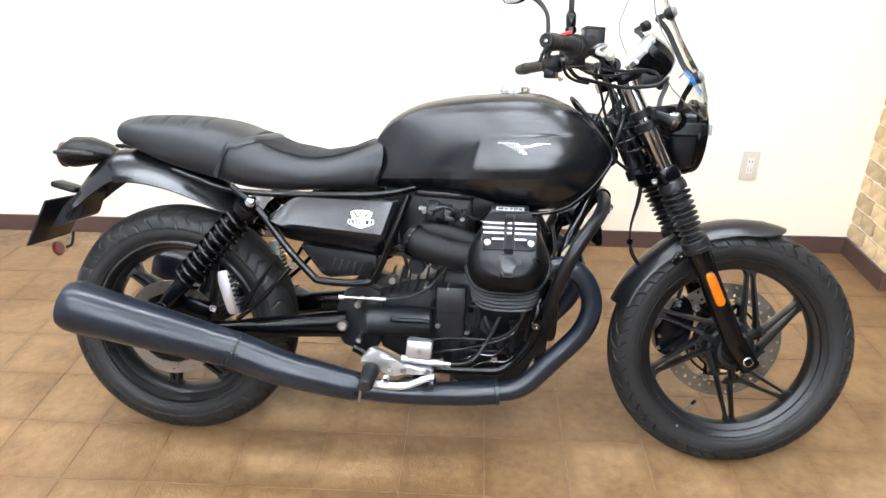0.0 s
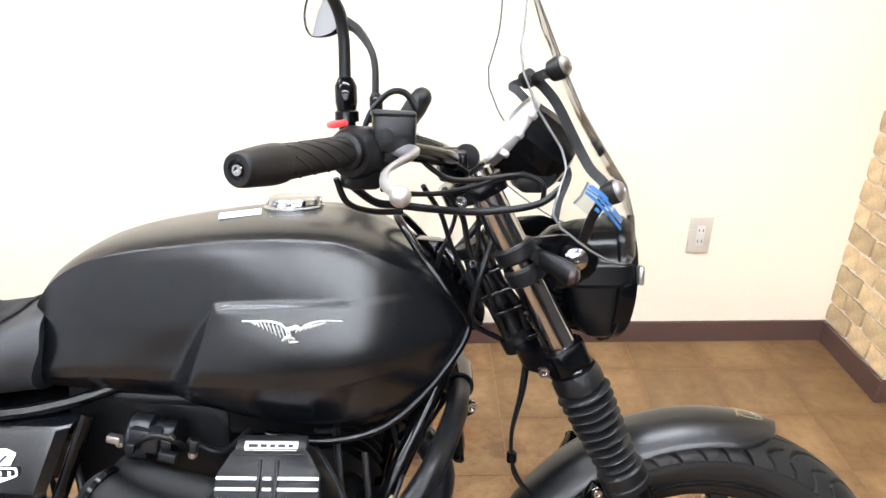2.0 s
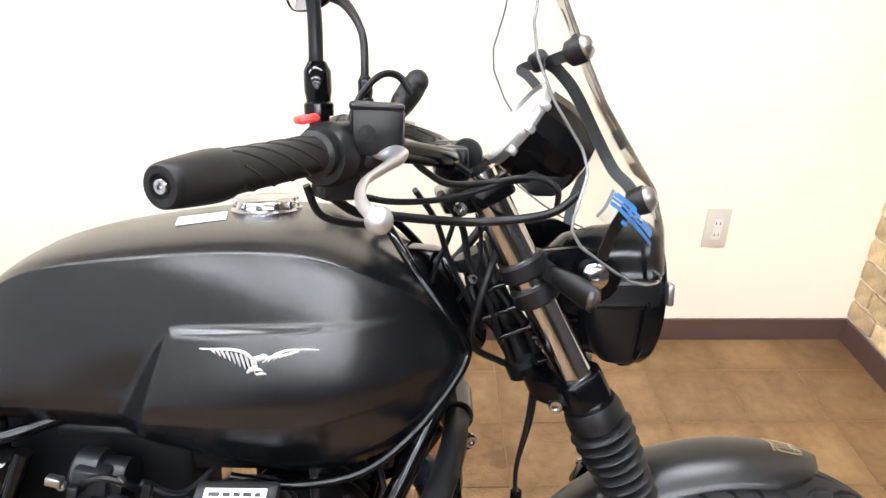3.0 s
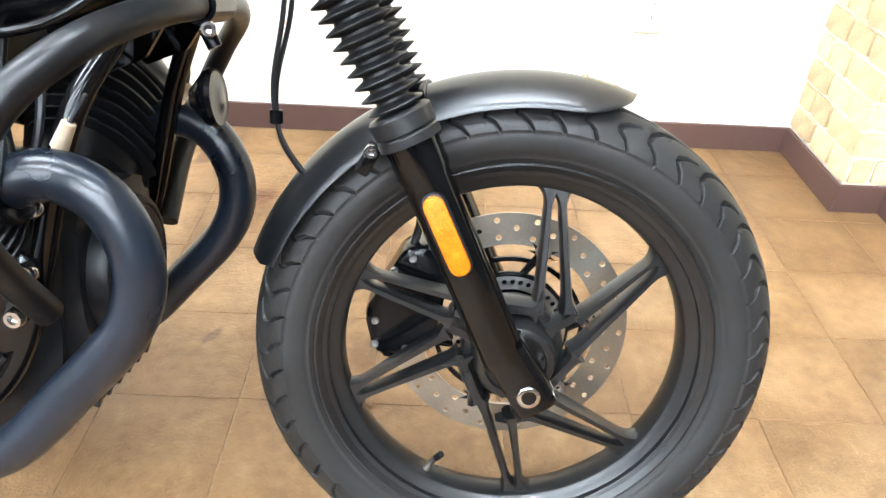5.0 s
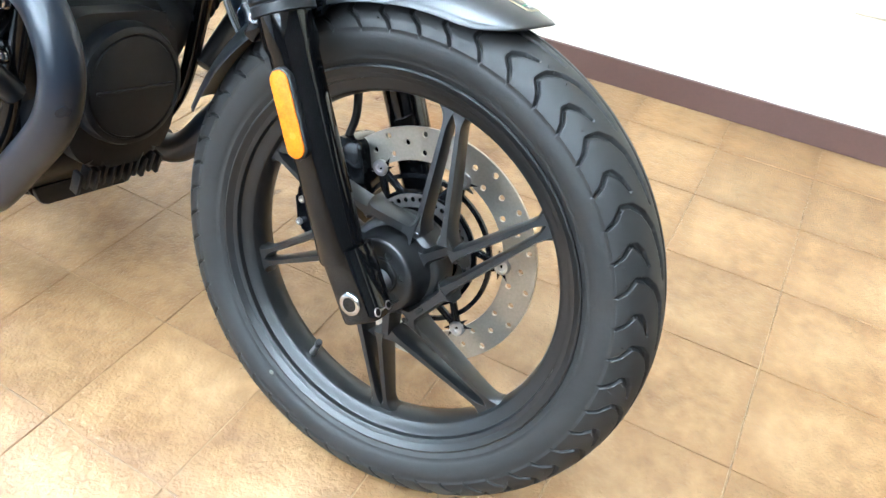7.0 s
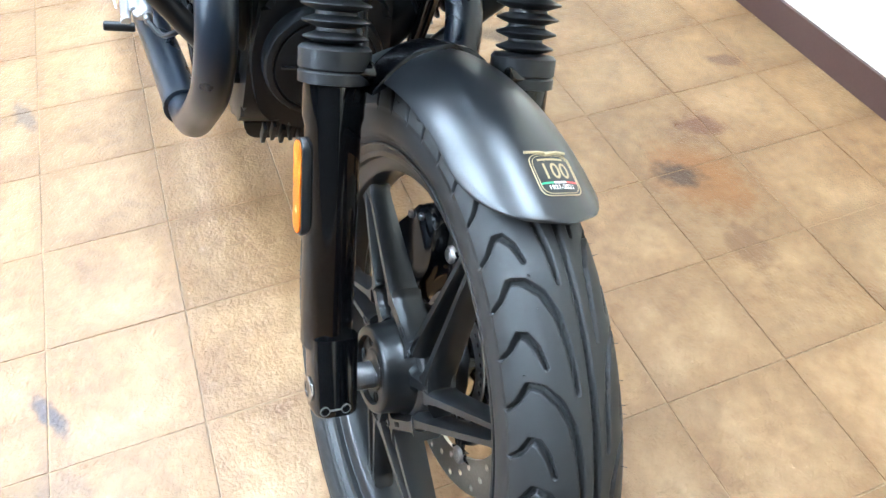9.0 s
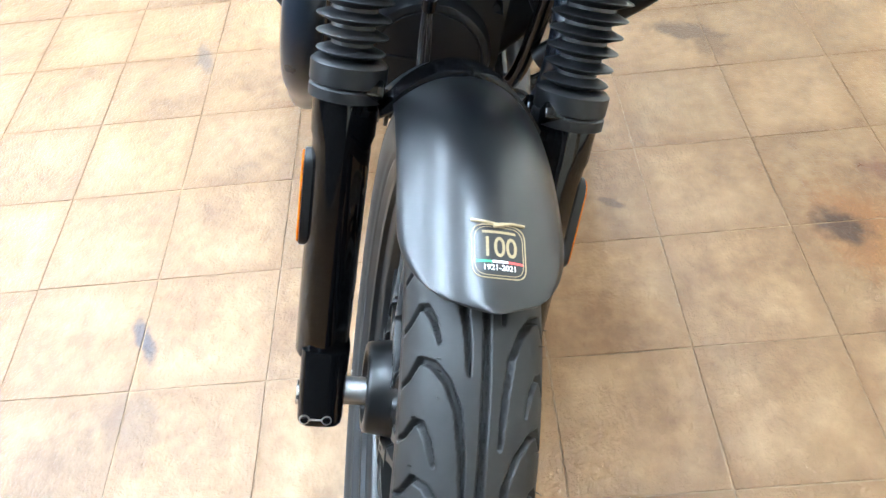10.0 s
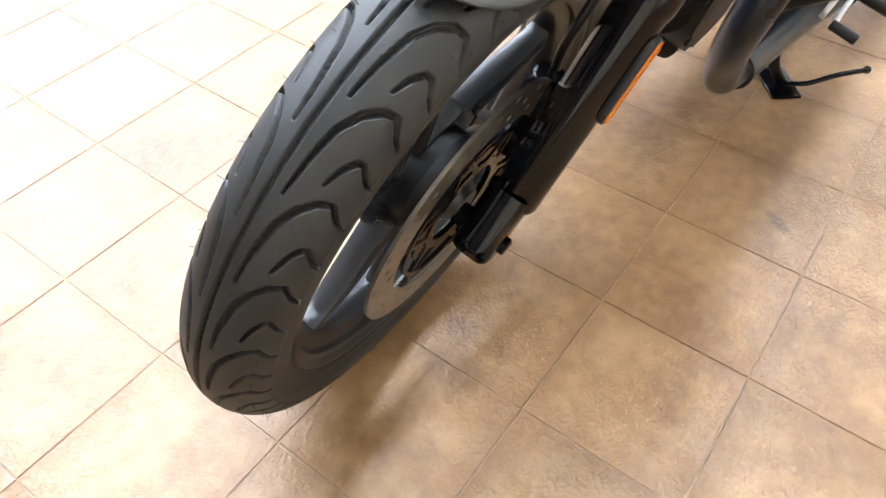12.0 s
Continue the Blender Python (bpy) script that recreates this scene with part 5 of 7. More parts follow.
    tube(bm, [(0.805, s * 0.165, 0.551), (0.765, s * 0.168, 0.555), (0.715, s * 0.165, 0.564), (0.670, s * 0.158, 0.577), (0.642, s * 0.140, 0.590)], [0.037, 0.0350, 0.0355, 0.0350, 0.0335], 22, 6)
    boot = part("intake_boot", bm, BOOT, bike, "thick black rubber intake boot")
    bm = bmesh.new()
    tube(bm, [(0.668, s * 0.120, 0.606), (0.705, s * 0.140, 0.606), (0.750, s * 0.150, 0.598), (0.800, s * 0.150, 0.585)], 0.022, 18, 5)
    part("boot_branch", bm, BOOT, boot)
    for k in range(5):
        bm = bmesh.new()
        block(bm, (0.680 + 0.018 * k, s * (0.190 + 0.002 * k), 0.566 - 0.0035 * k), (0.008, 0.010, 0.010), pose(0, 0, 0, 0, 12, 0), 0.002)
        part("boot_letter_bar", bm, BOOT, boot)
    bm = bmesh.new()
    lathe(bm, [(0.0385, 0), (0.0385, 0.008), (0.034, 0.008), (0.034, 0)], (0.648, s * 0.144, 0.587), (0.85, s * 0.4, -0.3), 28, close=True)
    part("hose_clip", bm, SATIN_BLACK, boot)
    bm = bmesh.new()
    lathe(bm, [(0.026, 0), (0.031, 0.004), (0.031, 0.030), (0.024, 0.034), (0.024, 0.060), (0.028, 0.062)], (0.672, s * 0.105, 0.650), (1, 0, -0.1), 24)
    block(bm, (0.700, s * 0.125, 0.655), (0.040, 0.026, 0.030), pose(0, 0, 0, 0, 10, 0), 0.004)
    throttle = part("throttle_body", bm, GREY_CAST, bike, "dark throttle body above the intake boot")
    for x, z in ((0.672, 0.655), (0.738, 0.662), (0.765, 0.640)):
        bm = bmesh.new()
        bolt(bm, (x, s * 0.138, z), (0, s, 0), 0.006, 0.006)
        part("throttle_screw", bm, STEEL, throttle)
    # exhaust header, one each side, joined to a long silencer
    bm = bmesh.new()
    tube(bm, [(0.955, s * 0.170, 0.522), (1.006, s * 0.164, 0.539), (1.053, s * 0.162, 0.521), (1.081, s * 0.162, 0.476), (1.085, s * 0.163, 0.426), (1.063, s * 0.164, 0.373), (1.002, s * 0.165, 0.304), (0.947, s * 0.168, 0.245), (0.905, s * 0.171, 0.221), (0.862, s * 0.175, 0.2145)], 0.0255, 22, 6)
    header = part("exhaust_header", bm, EXHAUST, bike, "dark grey coated exhaust header pipe")
    bm = bmesh.new()
    lathe(bm, [(0.036, 0), (0.038, 0.004), (0.038, 0.012), (0.028, 0.014)], (0.962, s * 0.170, 0.525), (1, 0, 0.35), 24)
    part("exhaust_flange", bm, SATIN_BLACK, header)
    bm = bmesh.new()
    tube(bm, [(0.872, s * 0.174, 0.2148), (0.80, s * 0.180, 0.2085), (0.70, s * 0.190, 0.2065), (0.60, s * 0.205, 0.212), (0.515, s * 0.220, 0.2265)], [0.0308, 0.0300, 0.0290, 0.0285, 0.0290], 26, 5)
    mid_pipe = part("exhaust_pipe", bm, EXHAUST, bike, "dark grey coated connecting pipe")
    bm = bmesh.new()
    lathe(bm, [(0.0308, 0), (0.0325, 0.001), (0.0325, 0.010), (0.0308, 0.012)], (0.872, s * 0.174, 0.2148), (-1, s * 0.08, -0.09), 26)
    part("pipe_collar", bm, EXHAUST, mid_pipe)
    bm = bmesh.new()
    tube(bm, [(0.524, s * 0.222, 0.2275), (0.518, s * 0.222, 0.2282), (0.46, s * 0.225, 0.240), (0.34, s * 0.232, 0.268), (0.232, s * 0.239, 0.307), (0.222, s * 0.240, 0.310)], [0.0335, 0.0365, 0.0390, 0.0430, 0.0475, 0.0462], 28, 5)
    part("pipe_sleeve", bm, EXHAUST, mid_pipe, "wider dark grey sleeve")
    bm = bmesh.new()
    a, b = Vector((0.236, s * 0.240, 0.308)), Vector((-0.192, s * 0.250, 0.410))
    ln = (b - a).length
    lathe(bm, [(0.030, 0.0), (0.043, 0.001), (0.0445, 0.006), (0.0455, 0.03), (0.0615, ln - 0.075), (0.0635, ln - 0.045), (0.0625, ln - 0.022), (0.055, ln - 0.004), (0.045, ln), (0.024, ln - 0.002), (0.022, ln - 0.03), (0.001, ln - 0.03)], a, b - a, 44)
    silencer = part("silencer", bm, EXHAUST, bike, "dark grey tapered silencer")
    bm = bmesh.new()
    lathe(bm, [(0.043, -0.004), (0.0462, -0.004), (0.0462, 0.003), (0.043, 0.003)], a, b - a, 40, close=True)
    part("silencer_joint", bm, SHADE_BLACK, silencer)

# engine clutter: bolts, hoses and wires seen past the cylinder
for x, y, z, r in ((0.598, -0.150, 0.481, 0.0095), (0.512, -0.150, 0.415, 0.0095), (0.515, -0.150, 0.322, 0.009), (0.681, -0.150, 0.469, 0.0055), (0.737, -0.167, 0.472, 0.0045), (0.787, -0.150, 0.358, 0.007), (0.873, -0.150, 0.432, 0.0065), (0.857, -0.150, 0.291, 0.008), (0.714, -0.160, 0.374, 0.0065)):
    bm = bmesh.new()
    rod(bm, (x, y + 0.045, z), (x, y, z), r * 0.8)
    bolt(bm, (x, y, z), (0, -1, 0), r, 0.007)
    part("engine_bolt", bm, STEEL, crankcase)
for pts, r in (([(0.935, -0.150, 0.47), (0.92, -0.160, 0.40), (0.86, -0.150, 0.345), (0.74, -0.150, 0.340), (0.66, -0.150, 0.322)], 0.0035), ([(0.93, -0.152, 0.44), (0.90, -0.155, 0.36), (0.80, -0.160, 0.322), (0.70, -0.150, 0.300)], 0.0035),
               ([(0.584, -0.165, 0.436), (0.640, -0.165, 0.446), (0.685, -0.166, 0.467), (0.721, -0.166, 0.506), (0.733, -0.160, 0.530), (0.735, -0.14, 0.56)], 0.0040), ([(0.60, -0.12, 0.62), (0.615, -0.13, 0.56), (0.63, -0.13, 0.52), (0.625, -0.11, 0.48)], 0.0050),
               ([(0.555, -0.10, 0.58), (0.575, -0.12, 0.55), (0.62, -0.135, 0.545), (0.66, -0.12, 0.52)], 0.0042), ([(0.76, -0.14, 0.66), (0.80, -0.13, 0.64), (0.83, -0.10, 0.655)], 0.0045),
               ([(0.945, -0.10, 0.66), (0.955, -0.135, 0.60), (0.965, -0.145, 0.53), (0.955, -0.14, 0.46)], 0.0050), ([(0.985, -0.11, 0.63), (0.992, -0.14, 0.58), (0.985, -0.15, 0.54)], 0.0045)):
    bm = bmesh.new()
    tube(bm, pts, r, 8, 6)
    part("engine_hose", bm, PLASTIC, bike, "thin black hose along the engine")
bm = bmesh.new()
tube(bm, [(0.600, -0.135, 0.560), (0.622, -0.150, 0.566), (0.650, -0.156, 0.558), (0.675, -0.156, 0.538), (0.705, -0.145, 0.518)], 0.0060, 10, 6)
vent_hose = part("breather_hose", bm, BELLOWS, bike, "short black breather hose with bright clips")
for x, y, z, d in ((0.649, -0.156, 0.5585, (1, 0, -0.4)), (0.690, -0.151, 0.5275, (1, 0.2, -0.7))):
    bm = bmesh.new()
    lathe(bm, [(0.0066, -0.003), (0.0078, -0.003), (0.0078, 0.003), (0.0066, 0.003)], (x, y, z), d, 14, close=True)
    part("hose_clamp", bm, STEEL, vent_hose)
bm = bmesh.new()
tube(bm, [(0.688, -0.130, 0.640), (0.700, -0.142, 0.660), (0.722, -0.145, 0.668), (0.745, -0.138, 0.656), (0.752, -0.120, 0.636)], 0.0042, 8, 6)
part("fuel_hose", bm, PLASTIC, bike)
for x, z, w, h, m_ in ((0.668, 0.664, 0.018, 0.010, STEEL), (0.688, 0.652, 0.012, 0.014, PLASTIC), (0.735, 0.640, 0.022, 0.012, GREY_CAST), (0.770, 0.655, 0.010, 0.018, PLASTIC)):
    bm = bmesh.new()
    block(bm, (x, -0.146, z), (w, 0.012, h), pose(0, 0, 0, 0, 12, 0), 0.002)
    part("hose_connector", bm, m_, bike)
bm = bmesh.new()
tube(bm, [(0.846, -0.135, 0.318), (0.846, -0.142, 0.345), (0.848, -0.144, 0.362)], [0.011, 0.010, 0.010], 12, 4)
tube(bm, [(0.848, -0.144, 0.360), (0.838, -0.144, 0.378), (0.829, -0.138, 0.398)], 0.0075, 12, 4)
tube(bm, [(0.848, -0.144, 0.360), (0.858, -0.144, 0.378), (0.867, -0.138, 0.398)], 0.0075, 12, 4)
part("forked_pipe", bm, ENGINE, crankcase, "black forked oil pipe")
for x, z, r in ((0.795, 0.412, 0.0045), (0.820, 0.312, 0.0045), (0.893, 0.300, 0.0045), (0.905, 0.420, 0.0045), (0.640, 0.330, 0.0042), (0.700, 0.420, 0.0042)):
    bm = bmesh.new()
    rod(bm, (x, -0.105, z), (x, -0.141, z), r * 1.5, seg=12)
    bolt(bm, (x, -0.141, z), (0, -1, 0), r, 0.004)
    part("case_screw", bm, SATIN_BLACK, crankcase)
for z0, z1, x0 in ((0.275, 0.300, 0.760), (0.262, 0.285, 0.790)):
    bm = bmesh.new()
    tube(bm, [(x0, -0.148, z0), (x0 + 0.05, -0.152, z1), (x0 + 0.10, -0.152, z1 + 0.004), (x0 + 0.14, -0.150, z1 + 0.05)], 0.0034, 8, 6)
    part("engine_wire", bm, GLOSS_BLACK, bike)
bm = bmesh.new()
tube(bm, [(0.468, -0.165, 0.437), (0.520, -0.165, 0.436), (0.586, -0.165, 0.436)], 0.0032, 8, 3)
adjuster = part("clutch_adjuster", bm, STEEL, bike, "steel cable adjuster")
for xa, xb, r in ((0.466, 0.480, 0.0065), (0.520, 0.530, 0.0055), (0.545, 0.585, 0.0050)):
    bm = bmesh.new()
    rod(bm, (xa, -0.165, 0.4365), (xb, -0.165, 0.436), r, seg=8, chamfer=0.001)
    part("adjuster_nut", bm, STEEL, adjuster)
for x, z in ((0.955, 0.387), (0.973, 0.437), (0.987, 0.505)):
    bm = bmesh.new()
    bolt(bm, (x, -0.160, z), (0, -1, 0), 0.011, 0.009, 16)
    part("mount_bolt", bm, CHROME, bike)
bm = bmesh.new()
plate(bm, rounded([(0.925, 0.34), (0.955, 0.35), (0.985, 0.44), (0.965, 0.46), (0.94, 0.42)], 0.01), -0.158, -0.150, 0.002)
part("engine_mount", bm, GLOSS_BLACK, bike)

for s in (-1, 1):
    bm = bmesh.new()
    rod(bm, (1.006, s * 0.146, 0.545), (1.014, s * 0.150, 0.562), 0.0065, 0.0065, 14, 0.001)
    rod(bm, (1.014, s * 0.150, 0.562), (1.028, s * 0.152, 0.588), 0.0088, 0.0070, 14, 0.0015)
    part("spark_plug_cap", bm, surface("beige_plug_cap", (0.36, 0.29, 0.20), 0.5), bike, "beige spark plug cap")
    bm = bmesh.new()
    tube(bm, [(1.027, s * 0.152, 0.586), (1.036, s * 0.130, 0.615), (1.020, s * 0.08, 0.655)], 0.0032, 8, 5)
    part("plug_lead", bm, PLASTIC, bike)
for s in (-1, 1):
    bm = bmesh.new()
    plate(bm, rounded([(1.002, 0.652), (1.013, 0.618), (1.066, 0.640), (1.098, 0.690), (1.078, 0.708)], 0.006), s * 0.056, s * 0.064, 0.002)
    part("frame_plate", bm, GLOSS_BLACK, bike, "gloss black frame plate under the tank")
# crash bars
for s in (-1, 1):
    bm = bmesh.new()
    tube(bm, [(1.112, s * 0.040, 0.695), (1.105, s * 0.120, 0.690), (1.080, s * 0.215, 0.668), (1.045, s * 0.265, 0.630), (1.015, s * 0.282, 0.580), (0.998, s * 0.270, 0.530), (0.985, s * 0.225, 0.470), (0.985, s * 0.155, 0.392)], 0.0155, 18, 7)
    bar = part("crash_bar", bm, PLASTIC, bike, "black tubular engine guard")
bm = bmesh.new()
rod(bm, (1.112, -0.035, 0.695), (1.112, 0.035, 0.695), 0.021, seg=20)
rod(bm, (1.118, -0.03, 0.672), (1.128, -0.03, 0.652), 0.008)
part("guard_clamp", bm, SATIN_BLACK, bike)
bm = bmesh.new()
bolt(bm, (1.128, -0.05, 0.672), (0.3, -1, 0), 0.009, 0.008)
part("guard_bolt", bm, CHROME, bike)
# horn
bm = bmesh.new()
lathe(bm, [(0.012, -0.026), (0.022, -0.016), (0.031, -0.008), (0.034, 0.0), (0.031, 0.005), (0.028, 0.004), (0.010, 0.008)], (1.114, 0.002, 0.594), (1, 0, 0.1), 28)
part("horn", bm, SATIN_BLACK, bike)

# ---- handlebar, instruments, lamp and screen ----
for s in (-1, 1):
    bm = bmesh.new()
    tube(bm, [(1.098, 0.0, 1.016), (1.098, s * 0.06, 1.016), (1.085, s * 0.12, 1.022), (1.040, s * 0.19, 1.033), (0.994, s * 0.26, 1.036), (0.956, s * 0.34, 1.0335), (0.934, s * 0.385, 1.031)], 0.011, 14, 6)
    handlebar = part("handlebar", bm, SATIN_BLACK, bike, "black tubular handlebar half")
    bm = bmesh.new()
    ga, gb = Vector((0.982, s * 0.280, 1.0370)), Vector((0.929, s * 0.397, 1.0315))
    gl = (gb - ga).length
    lathe(bm, [(0.012, 0), (0.0195, 0.0), (0.0195, 0.006), (0.0155, 0.009), (0.0155, gl - 0.012), (0.012, gl - 0.010)], ga, gb - ga, 24)
    grip = part("grip", bm, BELLOWS, handlebar, "black rubber grip with slanting grooves")
    gd = (gb - ga).normalized()
    o1 = gd.orthogonal().normalized()
    o2 = gd.cross(o1)
    bm = bmesh.new()
    for j in range(7):
        tube(bm, [ga + gd * (0.012 + (gl - 0.030) * k / 14) + (o1 * math.cos(k * 0.26 + 0.9 * j) + o2 * math.sin(k * 0.26 + 0.9 * j)) * 0.0154 for k in range(15)], 0.0011, 6, 1)
    part("grip_rib", bm, RUBBER, grip)
    bm = bmesh.new()
    lathe(bm, [(0.0150, -0.014), (0.0174, -0.012), (0.0178, -0.004), (0.0172, 0.010), (0.0150, 0.036), (0.0142, 0.0415), (0.0128, 0.043), (0.0085, 0.043), (0.0075, 0.040), (0.0005, 0.040)], gb, gb - ga, 28)
    weight = part("bar_end", bm, BELLOWS, handlebar, "black bar-end weight with a bright screw")
    bm = bmesh.new()
    bolt(bm, gb + gd * 0.0395, gd, 0.0056, 0.004, 14)
    part("bar_end_screw", bm, CHROME, weight)
    # switch housing
    bm = bmesh.new()
    sa, sb = Vector((0.988, s * 0.268, 1.0355)), Vector((1.010, s * 0.226, 1.037))
    sl = (sb - sa).length
    lathe(bm, [(0.016, -0.012), (0.024, -0.011), (0.027, -0.004), (0.027, 0.006), (0.025, 0.007), (0.026, 0.008), (0.0245, sl), (0.014, sl + 0.003)], sa, sb - sa, 24)
    block(bm, (0.992, s * 0.250, 1.010), (0.034, 0.036, 0.026), pose(0, 0, 0, 0, 0, s * -26), 0.005)
    switch = part("switch_housing", bm, PLASTIC, handlebar, "black switch housing")
    bm = bmesh.new()
    block(bm, (0.970, s * 0.258, 1.064), (0.018, 0.022, 0.007), pose(0, 0, 0, 0, -14, s * -26), 0.003)
    part("switch_rocker", bm, RED if s < 0 else PLASTIC, switch, "red stop switch" if s < 0 else "")
    bm = bmesh.new()
    block(bm, (1.020, s * 0.238, 1.038), (0.030, 0.030, 0.034), pose(0, 0, 0, 0, 0, s * -26), 0.005)
    perch = part("lever_perch", bm, PLASTIC, handlebar)
    if s < 0:
        bm = bmesh.new()
        block(bm, (1.027, -0.252, 1.056), (0.044, 0.046, 0.042), pose(0, 0, 0, 0, 2, 6), 0.007)
        block(bm, (1.027, -0.246, 1.034), (0.034, 0.034, 0.020), pose(0, 0, 0, 0, 2, 6), 0.006)
        tank_r = part("brake_reservoir", bm, PLASTIC, perch, "square black brake fluid reservoir")
        bm = bmesh.new()
        block(bm, (1.0265, -0.252, 1.0745), (0.0452, 0.0472, 0.0075), pose(0, 0, 0, 0, 2, 6), 0.0035)
        part("reservoir_lid", bm, PLASTIC, perch)
        bm = bmesh.new()
        lathe(bm, [(0.0075, 0), (0.0075, 0.002), (0.0055, 0.002), (0.0055, 0.0008), (0.0004, 0.0008)], (1.021, -0.2752, 1.053), (-0.1, -1, 0), 16)
        part("sight_glass", bm, SHADE_BLACK, perch)
    # lever with a ball end
    bm = bmesh.new()
    tube(bm, [(1.028, s * 0.262, 1.040), (1.046, s * 0.283, 1.036), (1.038, s * 0.312, 1.031), (1.024, s * 0.343, 1.023), (1.023, s * 0.372, 1.015), (1.030, s * 0.395, 1.010), (1.038, s * 0.408, 1.008)], [0.0085, 0.0095, 0.0068, 0.0052, 0.0048, 0.0048, 0.0052], 14, 5, 0.6)
    bmesh.ops.create_uvsphere(bm, u_segments=16, v_segments=10, radius=0.0095, matrix=pose(1.038, s * 0.412, 1.007))
    part("hand_lever", bm, ALLOY, handlebar, "bright alloy hand lever with a ball end")
    # mirror
    bm = bmesh.new()
    lathe(bm, [(0.009, 0), (0.009, 0.014), (0.0125, 0.014), (0.0125, 0.024), (0.010, 0.026), (0.0115, 0.034), (0.0115, 0.050), (0.0075, 0.058)], (0.980, s * 0.252, 1.052), (-0.03, 0, 1), 12)
    mirror = part("mirror", bm, GLOSS_BLACK, bike, "black teardrop bar mirror on a bent stem")
    bm = bmesh.new()
    tube(bm, [(0.978, s * 0.252, 1.102), (0.977, s * 0.256, 1.155), (0.968, s * 0.268, 1.186), (0.945, s * 0.300, 1.218), (0.922, s * 0.318, 1.233)], [0.0062, 0.0060, 0.0060, 0.0085, 0.0110], 12, 6)
    part("mirror_stem", bm, PLASTIC, mirror)
    head, foot = Vector((0.880, s * 0.330, 1.252)), Vector((0.910, s * 0.322, 1.238))
    for nm, mt, prof in (("mirror_shell", GLOSS_BLACK, [(0.012, -0.016), (0.039, -0.010), (0.046, 0.0), (0.0475, 0.005), (0.0465, 0.009), (0.0448, 0.0095), (0.0445, 0.007)]), ("mirror_glass", MIRROR, [(0.0446, 0.0072), (0.001, 0.0078)])):
        bm = bmesh.new()
        lathe(bm, prof, head, (-0.75, -s * 0.65, 0.1), 48)
        e = (foot - head).normalized()
        for v in bm.verts:
            out = (v.co - head).dot(e)
            if out > 0:
                v.co += e * (out * 0.45) - (v.co - head - e * out) * min(0.45, 6 * out)
        part(nm, bm, mt, mirror)
    # bar riser
    bm = bmesh.new()
    block(bm, (1.098, s * 0.045, 1.008), (0.040, 0.026, 0.042), bevel=0.007)
    part("bar_riser", bm, SATIN_BLACK, handlebar)

# ignition key with round fob
bm = bmesh.new()
rod(bm, fork_at(1.0, 0, -0.015), fork_at(1.022, 0, -0.015), 0.016, seg=24, chamfer=0.003)
lock = part("ignition_lock", bm, SATIN_BLACK, bike)
bm = bmesh.new()
lathe(bm, [(0.010, -0.004), (0.017, -0.003), (0.0185, 0), (0.017, 0.003), (0.010, 0.004)], (1.117, -0.022, 1.018), (0.2, 1, 0.1), 28)
key = part("ignition_key", bm, PLASTIC, lock, "black round key head with bright blade")
bm = bmesh.new()
block(bm, (1.099, -0.040, 0.999), (0.010, 0.002, 0.030), pose(0, 0, 0, 0, 16, 0), 0.001)
part("key_blade", bm, CHROME, key)

# clutch-side black lever tip and hose behind the bar
bm = bmesh.new()
tube(bm, [(1.022, 0.268, 1.050), (1.034, 0.275, 1.070), (1.046, 0.280, 1.088), (1.056, 0.283, 1.103)], [0.014, 0.0205, 0.0215, 0.0195], 18, 4, 0.8)
bmesh.ops.create_uvsphere(bm, u_segments=14, v_segments=8, radius=0.0185, matrix=pose(1.0565, 0.283, 1.1035))
part("choke_grip", bm, BELLOWS, bike, "black rubber-covered paddle")
bm = bmesh.new()
tube(bm, [(0.948, 0.225, 1.035), (0.964, 0.232, 1.075), (0.993, 0.240, 1.106), (1.020, 0.250, 1.106), (1.040, 0.252, 1.080)], 0.0058, 10, 6, 0.6)
part("clutch_cable", bm, PLASTIC, bike)

# cables from the bar to the lamp
for pts, r in (([(1.058, -0.170, 1.030), (1.076, -0.160, 1.013), (1.098, -0.150, 1.001), (1.138, -0.130, 1.000), (1.168, -0.120, 1.004), (1.195, -0.110, 1.002), (1.211, -0.110, 0.991), (1.212, -0.105, 0.972)], 0.0034),
               ([(1.020, -0.215, 0.997), (1.045, -0.190, 0.989), (1.083, -0.160, 0.986), (1.115, -0.140, 0.990), (1.150, -0.125, 0.999), (1.18, -0.10, 1.000)], 0.0032),
               ([(0.990, -0.225, 1.000), (1.012, -0.205, 0.981), (1.036, -0.190, 0.976), (1.074, -0.170, 0.969), (1.120, -0.150, 0.963), (1.170, -0.140, 0.965), (1.207, -0.130, 0.972), (1.232, -0.115, 0.988)], 0.0046),
               ([(0.975, -0.250, 1.012), (0.985, -0.240, 0.985), (1.010, -0.215, 0.972), (1.040, -0.19, 0.968)], 0.0035),
               ([(1.030, -0.235, 1.040), (1.055, -0.195, 1.032), (1.085, -0.140, 1.022), (1.105, -0.08, 1.012), (1.13, -0.04, 0.99)], 0.0032),
               ([(1.06, 0.20, 1.02), (1.10, 0.16, 1.01), (1.16, 0.12, 0.99), (1.22, 0.07, 0.98)], 0.0055),
               ([(1.160, -0.06, 0.93), (1.135, -0.075, 0.86), (1.128, -0.06, 0.80), (1.168, -0.03, 0.765)], 0.0042),
               ([(1.150, 0.05, 0.93), (1.100, 0.045, 0.87), (1.05, 0.03, 0.85)], 0.0060)):
    bm = bmesh.new()
    tube(bm, pts, r, 10, 6)
    part("control_cable", bm, PLASTIC, bike)
